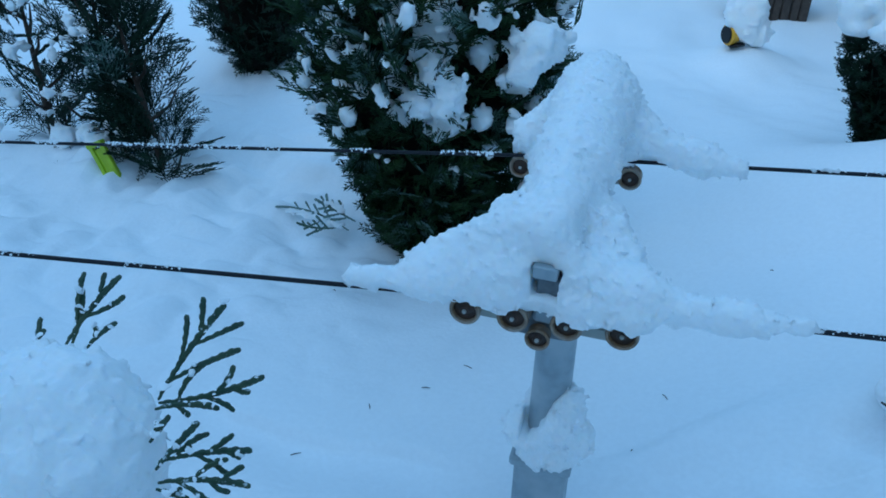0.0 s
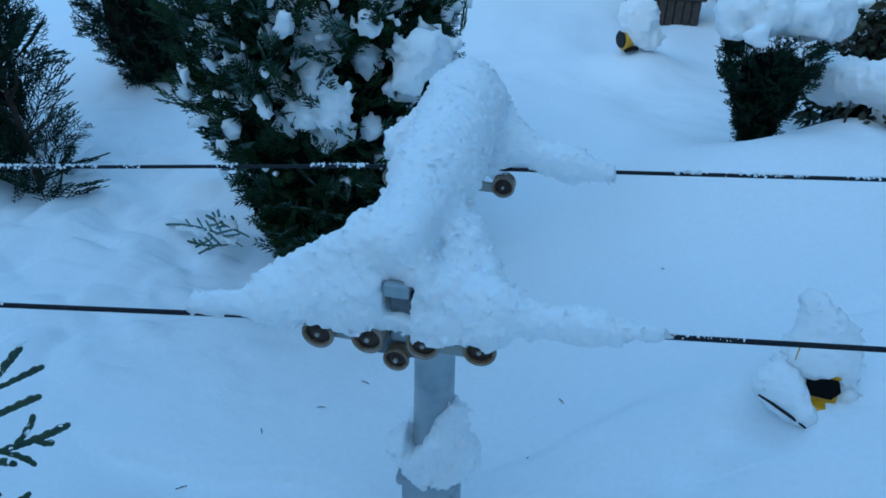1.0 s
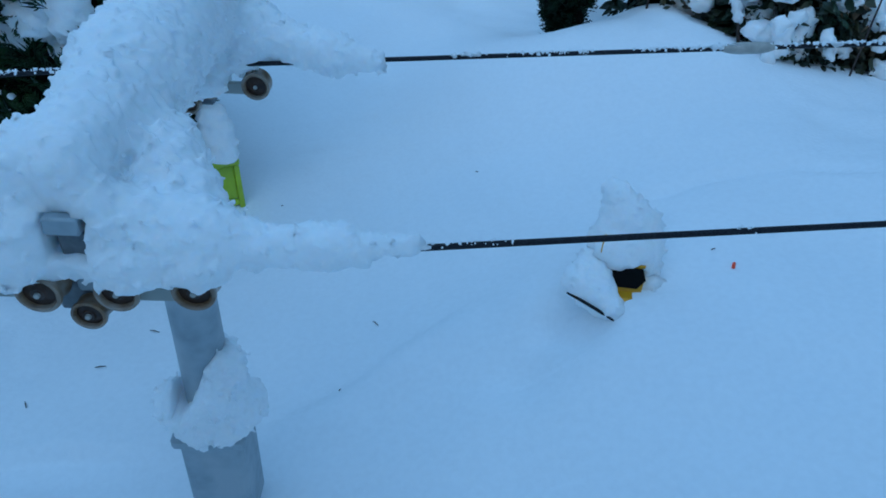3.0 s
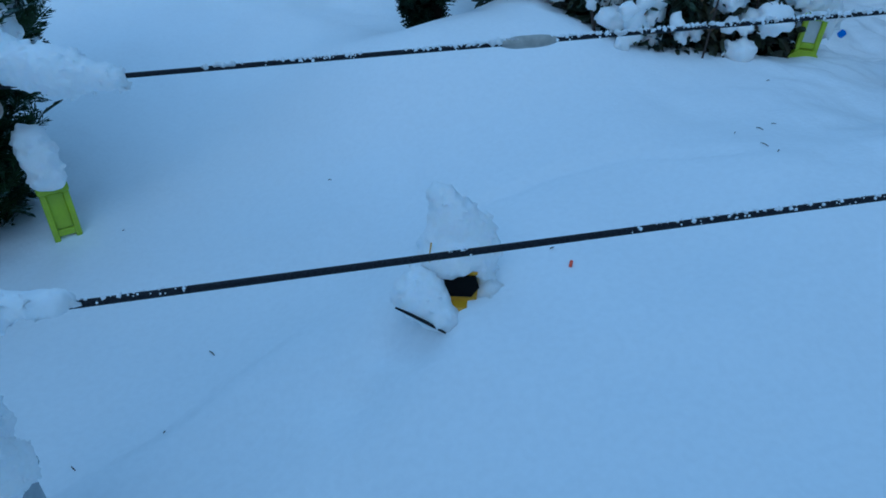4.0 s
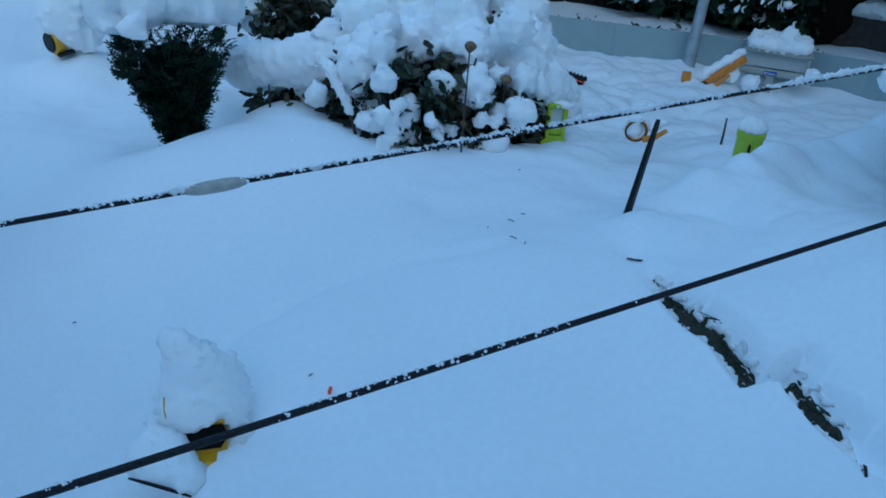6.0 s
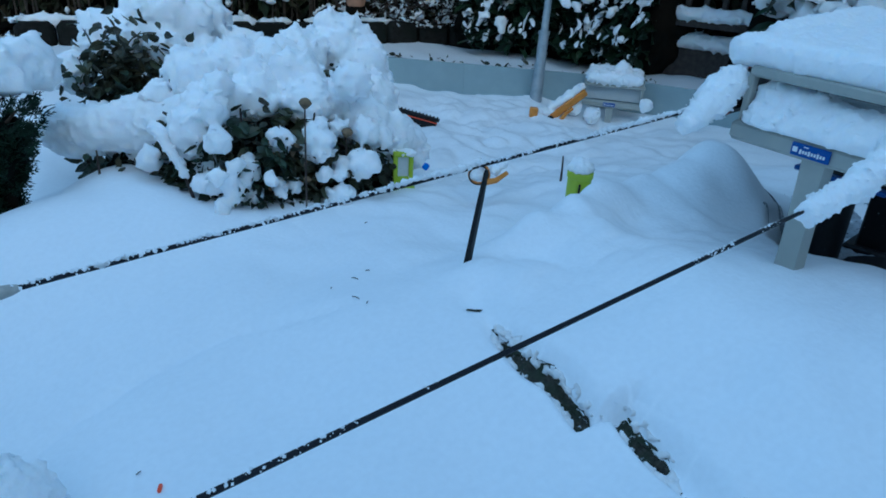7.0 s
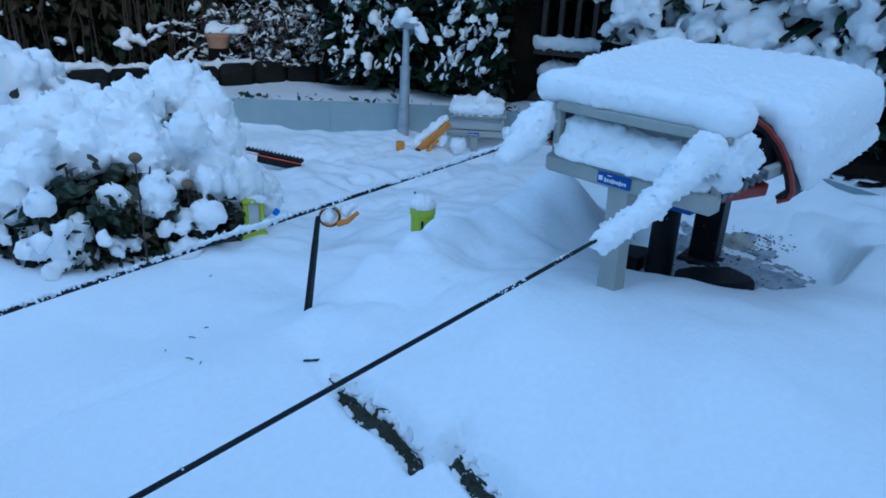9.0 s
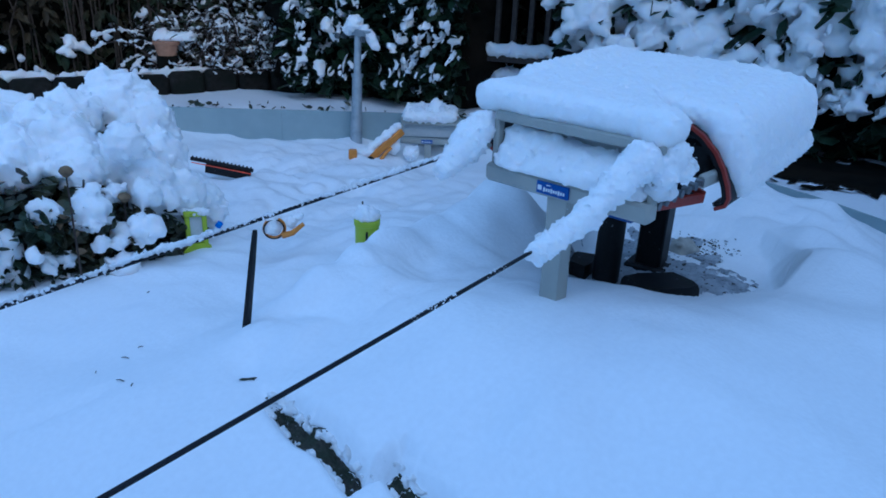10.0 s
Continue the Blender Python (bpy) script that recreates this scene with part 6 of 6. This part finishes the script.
# dark stones under the hedge, with snow along their top
kerb = thing("stone_border", "low border of dark stones under a snow strip", "stone border", place=(1.9, 3.06, -0.09))
k0, k1 = np.array((0.55, 3.38)), np.array((2.75, 2.90))
n = 15
strip = []
for k in range(n):
    u = (k + 0.5) / n
    c = k0 + (k1 - k0) * u
    r = np.random.RandomState(300 + k)
    g = Geo().box((c[0], c[1] + r.uniform(-0.01, 0.01), -0.055), (0.145 + r.uniform(-0.01, 0.008), 0.10, 0.115 + r.uniform(-0.012, 0.012)), np.array(Euler((0, r.uniform(-0.04, 0.04), -0.21)).to_matrix()), chamfer=0.018)
    under(part("stone", g, STONE), kerb)
for u in np.linspace(0.0, 1, 60):
    c = k0 + (k1 - k0) * u
    strip.append((c[0], c[1] + 0.02, 0.002 + 0.004 * math.sin(u * 40), 0.014 + 0.005 * math.sin(u * 23)))
snow("border_snow", "snow strip along the stone border", strip, 0.009, blend=0.03, rough=0.007, seed=131)


def hedge(name, label, path, depth, z0, z1, count, leaf, mat, seed, droop=0.3, top=1.0, overhang=0.75):
    """A clipped row: stems, a dark inside painted as shade, many leaves on the side that faces the garden (to the right
    of the path) and the top, and an unseen overhang added to shade it all.
    """
    r = np.random.RandomState(seed)
    path = [np.array(p, float) for p in path]
    seg = [np.linalg.norm(b - a) for a, b in zip(path[:-1], path[1:])]
    total = sum(seg)
    cum = np.concatenate([[0], np.cumsum(seg)])

    def at(s):
        k = min(int(np.searchsorted(cum, s, side="right")) - 1, len(seg) - 1)
        d = (path[k + 1] - path[k]) / seg[k]
        return path[k] + d * (s - cum[k]), np.array((d[1], -d[0]))
    ob = thing(name, label, "hedge", place=(*path[0], z0))
    for k in range(int(total / 0.22)):
        p, nn = at((k + 0.5) * 0.22)
        p = p - nn * depth * 0.45
        h = z0 + (z1 - z0) * r.uniform(0.7, 0.95)
        under(part("stem", Geo().tube([(p[0], p[1], z0 - 0.05), (p[0] + r.uniform(-0.04, 0.04), p[1] + r.uniform(-0.04, 0.04), (z0 + h) / 2), (p[0] + r.uniform(-0.08, 0.08), p[1] + r.uniform(-0.08, 0.08), h)], [0.014, 0.011, 0.005], 7), BARK), ob)
    # core along the row, coloured near-black for the shade behind its leaves
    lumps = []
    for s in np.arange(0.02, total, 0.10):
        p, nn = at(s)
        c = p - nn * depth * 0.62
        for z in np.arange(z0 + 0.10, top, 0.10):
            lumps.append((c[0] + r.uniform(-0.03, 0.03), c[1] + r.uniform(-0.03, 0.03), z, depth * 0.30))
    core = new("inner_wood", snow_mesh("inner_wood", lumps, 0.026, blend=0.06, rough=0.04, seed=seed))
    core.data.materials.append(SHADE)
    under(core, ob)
    # unseen mass above the row, leaning inwards to keep sky light off
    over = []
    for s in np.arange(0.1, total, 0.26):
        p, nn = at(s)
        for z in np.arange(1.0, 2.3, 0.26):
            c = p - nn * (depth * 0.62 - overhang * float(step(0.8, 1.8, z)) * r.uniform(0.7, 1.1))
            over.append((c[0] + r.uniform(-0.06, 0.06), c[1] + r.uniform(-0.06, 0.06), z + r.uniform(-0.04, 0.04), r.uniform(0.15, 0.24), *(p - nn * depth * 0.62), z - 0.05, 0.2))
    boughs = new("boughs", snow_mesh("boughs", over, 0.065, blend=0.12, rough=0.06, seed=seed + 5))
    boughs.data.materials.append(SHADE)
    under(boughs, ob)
    cs, outs = [], []
    for k in range(count):
        p, nn = at(r.rand() * total)
        z = z0 + 0.05 + (z1 - z0 - 0.05) * r.rand()
        inn = depth * 0.5 * r.rand() ** 1.6
        w = 0.05 * float(field(p[0] + p[1], z, scale=0.16, seed=seed)) + 0.02
        q = p + nn * (w - inn)
        cs.append((q[0], q[1], z))
        outs.append((nn[0], nn[1], 0.1))
    leaves("foliage", mat, np.array(cs), leaf * r.uniform(0.6, 1.25, count), seed + 1, ob, droop, np.array(outs))
    return ob, at, total


# laurel hedge behind the stations
hl, at_l, tot_l = hedge("laurel_hedge", "dark evergreen laurel hedge weighed down with snow", [(2.22, 2.72), (2.45, 2.42), (2.62, 2.06)], 0.42, -0.09, 0.75, 2300, 0.070, LAUREL, 201)
hr, at_r, tot_r = hedge("laurel_hedge", "large-leaved laurel hedge under thick snow pads behind the station", [(2.66, 1.62), (2.80, 1.1), (2.84, 0.5), (2.78, -0.3)], 0.5, -0.08, 0.85, 1700, 0.10, LAUREL, 202)
hedge("laurel_hedge", "dark bushes behind the wooden fence", [(1.80, 3.70), (2.72, 3.05), (3.50, 1.30)], 0.3, -0.09, 0.8, 2600, 0.06, SHRUB, 204)
for at, tot, seed, n, zlo, zhi, big_r, name in ((at_l, tot_l, 211, 70, 0.06, 0.6, 0.032, "snow pads on the laurel leaves"), (at_r, tot_r, 212, 260, 0.14, 0.8, 0.055, "thick snow pads on the large laurel leaves")):
    r = np.random.RandomState(seed)
    pads = []
    for k in range(n):
        p, nn = at(r.rand() * tot)
        z = zlo + (zhi - zlo) * r.rand() ** 0.9
        if field(p[0] * 2, p[1] * 2, z * 2, scale=0.16, seed=seed) < -0.12:
            continue
        q = np.array((*(p + nn * (0.02 + r.uniform(-0.04, 0.05))), z))
        w = big_r * r.uniform(0.4, 1.0)
        fall = np.array((nn[0] * 0.6 + r.normal(0, 0.5), nn[1] * 0.6 + r.normal(0, 0.5), -r.uniform(0.2, 1.3)))
        fall /= np.linalg.norm(fall)
        for j in range(7):
            o = q + fall * w * 2.2 * j / 7 + r.normal(0, 0.32, 3) * w * (1 - j / 9)
            pads.append((*o, w * r.uniform(0.30, 0.55) * (1 - 0.05 * j)))
    if seed == 212:
        for k in range(190):
            p, nn = at(r.rand() * tot)
            q = p + nn * r.uniform(-0.10, 0.05)
            z = 0.20 + 0.5 * r.rand() ** 0.8
            for j in range(6):
                o = r.normal(0, 0.035, 3) * (1, 1, 0.5)
                pads.append((q[0] + o[0], q[1] + o[1], z + o[2], 0.032 * r.uniform(0.7, 1.4)))
    snow("hedge_snow", name, pads, 0.0085, blend=0.012, rough=0.009, grain=0.004, seed=seed)

for at, tot, seed, n, zlo, zhi, size in ((at_l, tot_l, 221, 430, -0.02, 0.6, 0.025), (at_r, tot_r, 222, 420, 0.10, 0.7, 0.036)):
    r = np.random.RandomState(seed)
    cs, outs = [], []
    for k in range(n):
        p, nn = at(r.rand() * tot)
        z = zlo + (zhi - zlo) * r.rand()
        if field(p[0] * 2, p[1] * 2, z * 2, scale=0.16, seed=seed - 10) < -0.12:
            continue
        cs.append((*(p + nn * r.uniform(-0.03, 0.075)), z))
        outs.append((nn[0], nn[1], 0.1))
    snow_flecks("leaf_snow", "small snow pads lying on single laurel leaves", np.array(cs), size * r.uniform(0.25, 1.1, len(cs)), seed, np.array(outs), (1.0, 0.48, 0.24), 1.1)

# ivy-grown reed screen on the far side, with pale drooping leaves
hi, at_i, tot_i = hedge("ivy_screen", "dark ivy-grown screen of brown stems with few snow patches", [(0.35, 3.62), (1.05, 3.46), (1.95, 3.24)], 0.34, -0.06, 0.95, 3800, 0.055,
                        material("ivy_leaf", (0.018, 0.026, 0.012), 0.6, vary=0.4, fine=30, coarse=7, second=(0.040, 0.030, 0.016), bump=0.2, island=0.6, spec=0.2), 203, droop=1.2)
r = np.random.RandomState(17)
for k in range(60):
    p, nn = at_i(r.rand() * tot_i)
    p = p + nn * r.uniform(-0.02, 0.05)
    h = r.uniform(0.3, 0.9)
    under(part("reed", Geo().tube([(p[0], p[1], -0.06), (p[0] + r.uniform(-0.02, 0.02), p[1], h * 0.5), (p[0] + r.uniform(-0.06, 0.06), p[1] + r.uniform(-0.02, 0.02), h)], [0.004, 0.0035, 0.002], 5), BARK), hi)
ivy = []
for x, y, z, w in ((1.56, 3.28, 0.125, 0.026), (1.60, 3.27, 0.105, 0.022), (1.53, 3.27, 0.09, 0.018), (1.30, 3.34, 0.11, 0.010), (1.42, 3.31, 0.02, 0.012), (1.86, 3.2, 0.05, 0.010)):
    ivy.append((x, y, z, w, x + 0.02, y - 0.01, z - w, w * 0.6))
for k in range(26):
    p, nn = at_i(r.rand() * tot_i)
    ivy.append((p[0] + nn[0] * 0.03, p[1] + nn[1] * 0.03, r.uniform(0, 0.5), r.uniform(0.006, 0.016)))
snow("hedge_snow", "few snow patches caught in the ivy screen", ivy, 0.006, blend=0.012, rough=0.009, grain=0.004, seed=213)

# snowy bramble thicket between the screen and the laurel, rooted behind the stones
bram = thing("bramble_thicket", "tangle of thin arching twigs edged with snow", "bramble", place=(2.1, 3.2, -0.05))
r = np.random.RandomState(19)
b0, b1 = np.array((1.88, 3.27)), np.array((2.42, 2.98))
twig_snow = []


def arch(x, y, z, a, ln, h, width, loaded, n=9):
    """One arching twig with snow along its top."""
    p0 = np.array((x, y, z))
    p1 = p0 + (math.cos(a) * ln * 0.5, -abs(math.sin(a)) * ln * 0.15, h * 1.6)
    p2 = p0 + (math.cos(a) * ln, -abs(math.sin(a)) * ln * 0.30, h * r.uniform(-0.2, 0.6))
    t = np.linspace(0, 1, n)[:, None]
    pts_ = (1 - t) ** 2 * p0 + 2 * t * (1 - t) * p1 + t * t * p2
    under(part("twig", Geo().tube(pts_, np.linspace(0.0032, 0.0014, n) * width, 5), TWIG), bram)
    for i in range(1, n - 1):
        if r.rand() < loaded:
            w = 0.0034 * width * r.uniform(0.7, 1.4)
            twig_snow.append((*(pts_[i] + (0, 0, w * 0.8)), w, *(pts_[i + 1] + (0, 0, w * 0.7)), w * 0.85))


for k in range(250):
    u = r.rand()
    x, y = b0 + (b1 - b0) * u + np.array((0.46, 0.88)) * r.uniform(-0.10, 0.16)
    arch(x, y, r.uniform(-0.02, 0.22), r.uniform(-0.6, 3.7), r.uniform(0.08, 0.24), r.uniform(0.0, 0.12), r.uniform(0.7, 1.2), 0.36)
for k in range(8):
    u = r.rand()
    x, y = b0 + (b1 - b0) * u - np.array((0.46, 0.88)) * r.uniform(0.02, 0.13)
    arch(x, y, r.uniform(0.0, 0.22), r.choice((0.1, 3.0)) + r.normal(0, 0.2), r.uniform(0.22, 0.36), r.uniform(0.03, 0.09), 1.4, 0.8, 13)
for k in range(26):
    u = r.rand()
    x, y = b0 + (b1 - b0) * u - np.array((0.46, 0.88)) * 0.11
    arch(x, y, r.uniform(0.0, 0.06), r.uniform(-0.4, 3.5), r.uniform(0.05, 0.14), -r.uniform(0.01, 0.03), 1.0, 0.5, 7)
for k in range(26):
    x, y = b0 + (b1 - b0) * r.rand() + np.array((0.46, 0.88)) * r.uniform(-0.06, 0.12)
    twig_snow.append((x, y, r.uniform(0.02, 0.42), r.uniform(0.008, 0.022)))
snow("thicket_snow", "snow lines lying along the thicket's twigs", twig_snow, 0.0046, blend=0.005, rough=0.003, seed=214)
bl = np.stack([r.rand(1100), r.uniform(-0.05, 0.20, 1100), r.uniform(-0.02, 0.5, 1100)], 1)
bl[:, :2] = b0 + (b1 - b0) * bl[:, :1] + np.array((0.46, 0.88)) * bl[:, 1:2]
leaves("foliage", SHRUB, bl, r.uniform(0.02, 0.05, 1100), 220, bram, 0.3)
snow_flecks("leaf_snow", "small snow pads on the thicket's leaves", bl[:260] + (0, 0, 0.008), r.uniform(0.006, 0.020, 260), 223, None, (1.0, 0.6, 0.3), 0.5)
pot2 = thing("clay_pot", "terracotta pot with a snow lid in the thicket", "plant pot", place=(1.90, 3.14, 0.06))
under(part("body", Geo().lathe([(0, 0.040), (0.045, 0.050)], (1.90, 3.14, 0.068), (0, 0, 1), 24), CLAY), pot2)
under(part("rim", Geo().lathe([(0, 0.050), (0.002, 0.056), (0.016, 0.056), (0.018, 0.048)], (1.90, 3.14, 0.113), (0, 0, 1), 24), CLAY), pot2)
# added support, coloured near-black so it sinks into the thicket's shade
under(part("foot", Geo().lathe([(0, 0.05), (0.15, 0.045)], (1.90, 3.14, -0.085), (0, 0, 1), 12), SHADE, label="added pot support in near-black shade colour"), pot2)
snow("pot_snow", "snow lid on the clay pot", [(1.87, 3.14, 0.138, 0.026, 1.98, 3.09, 0.140, 0.026), (1.90, 3.16, 0.15, 0.03)], 0.006, blend=0.02, rough=0.005, floor=0.1300, seed=215)

# fence seen through the gap of the hedge
fence = thing("wooden_fence", "dark wooden fence with snow on its rails", "fence", place=(2.9, 2.0, -0.09))
f0, f1 = np.array((2.66, 2.40)), np.array((3.10, 1.35))
ang = math.atan2(*(f1 - f0)[::-1])
Rf = np.array(Euler((0, 0, ang)).to_matrix())
for z in (0.135, 0.42):
    under(part("rail", Geo().box((*((f0 + f1) / 2), z), (float(np.linalg.norm(f1 - f0)), 0.03, 0.045), Rf, chamfer=0.004), WOOD), fence)
for k in range(16):
    p = f0 + (f1 - f0) * (k + 0.5) / 16
    under(part("picket", Geo().box((p[0] + 0.02, p[1] + 0.01, 0.42), (0.022, 0.022, 0.62), Rf, chamfer=0.003), WOOD), fence)
under(part("board", Geo().box((*((f0 + f1) / 2 + (0.06, 0.03)), -0.03), (float(np.linalg.norm(f1 - f0)), 0.02, 0.14), Rf, chamfer=0.004), WOOD), fence)
snow("fence_snow", "snow lying on the fence rail", [(*(f0 + (f1 - f0) * u), 0.163 + 0.004 * math.sin(u * 50), 0.022) for u in np.linspace(0.02, 0.98, 50)] + [(*(f0 + (f1 - f0) * u + (0.06, 0.03)), 0.05, 0.030) for u in np.linspace(0.02, 0.98, 40)], 0.008, blend=0.02, rough=0.005, seed=216)

# tree-line ring beyond everything, added to close the garden; darkness is in its colour
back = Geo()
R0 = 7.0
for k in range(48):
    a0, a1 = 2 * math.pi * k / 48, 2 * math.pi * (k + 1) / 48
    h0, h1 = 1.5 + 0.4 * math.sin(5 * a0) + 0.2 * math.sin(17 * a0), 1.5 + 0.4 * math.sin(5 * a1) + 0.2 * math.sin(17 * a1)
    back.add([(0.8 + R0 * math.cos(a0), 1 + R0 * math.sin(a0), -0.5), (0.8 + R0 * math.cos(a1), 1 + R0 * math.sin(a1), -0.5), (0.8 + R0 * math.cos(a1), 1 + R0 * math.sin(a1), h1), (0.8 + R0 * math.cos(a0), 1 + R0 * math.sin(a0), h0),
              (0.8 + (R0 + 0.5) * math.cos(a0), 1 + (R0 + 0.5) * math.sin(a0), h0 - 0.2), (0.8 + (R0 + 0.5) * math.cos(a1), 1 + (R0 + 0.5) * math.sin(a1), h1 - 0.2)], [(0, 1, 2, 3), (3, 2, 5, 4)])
tagged(part("backdrop", back, SHADE, label="added tree-line ring in near-black shade colour, closing the garden"), kind="structure")

# some debris, spread thicker to darken the snow strip in place of hedge shade
litter = thing("leaf_litter", "dark fallen leaves on the snow behind the edging, also dimming it in place of shade", "leaf litter", place=(2.1, 2.3, -0.08))
r = np.random.RandomState(23)
lc = []
for k in range(150):
    u = r.rand()
    p = np.array((1.45, 2.62)) * (1 - u) + np.array((2.45, 1.78)) * u + np.array((0.62, 0.66)) * (0.06 + 0.36 * r.rand() ** 0.8)
    lc.append((p[0], p[1], on_ground(*p) + 0.008))
leaves("foliage", SHRUB, np.array(lc), r.uniform(0.012, 0.042, 150), 224, litter, 0.0)

# plain walls behind the camera, unseen, added to block sky and return soft fill
wall_mat = material("unseen_wall", (0.37, 0.375, 0.38), 0.85, vary=0.06, fine=30, coarse=3, second=(0.33, 0.335, 0.34), bump=0.3)
tagged(part("wall_south", Geo().box((0.6, -2.6, 1.1), (9.0, 0.25, 3.6), chamfer=0.01), wall_mat, label="unseen plain wall added behind the camera to shape the light"), kind="structure")
tagged(part("wall_west", Geo().box((-3.775, -0.86, 1.1), (0.25, 3.22, 3.6), chamfer=0.01), wall_mat, label="unseen plain wall added on the west side to shape the light"), kind="structure")

# needles and twiglets on the snow
for k in range(20):
    r = np.random.RandomState(400 + k)
    x, y = (r.uniform(-0.5, 0.9), r.uniform(0.45, 1.1)) if k > 6 else ((-0.30, 0.61), (0.06, 0.715), (-0.24, 0.66), (-0.36, 0.52), (0.69, 0.80), (0.72, 0.86), (-0.2, 0.72))[k]
    a, ln = r.uniform(0, 3.14), r.uniform(0.006, 0.018) if k < 7 else r.uniform(0.002, 0.007)
    p = np.array((x, y, on_ground(x, y) + 0.0012))
    d = np.array((math.cos(a), math.sin(a), 0)) * ln / 2
    q = p + d
    tagged(part("needle", Geo().tube([p - d, p + (0, 0, 0.001), (q[0], q[1], on_ground(q[0], q[1]) + 0.002)], [0.0005, 0.0007, 0.0004], 5), TWIG, label="thin brown needle lying on the snow"), category="needle", group="fallen needles")
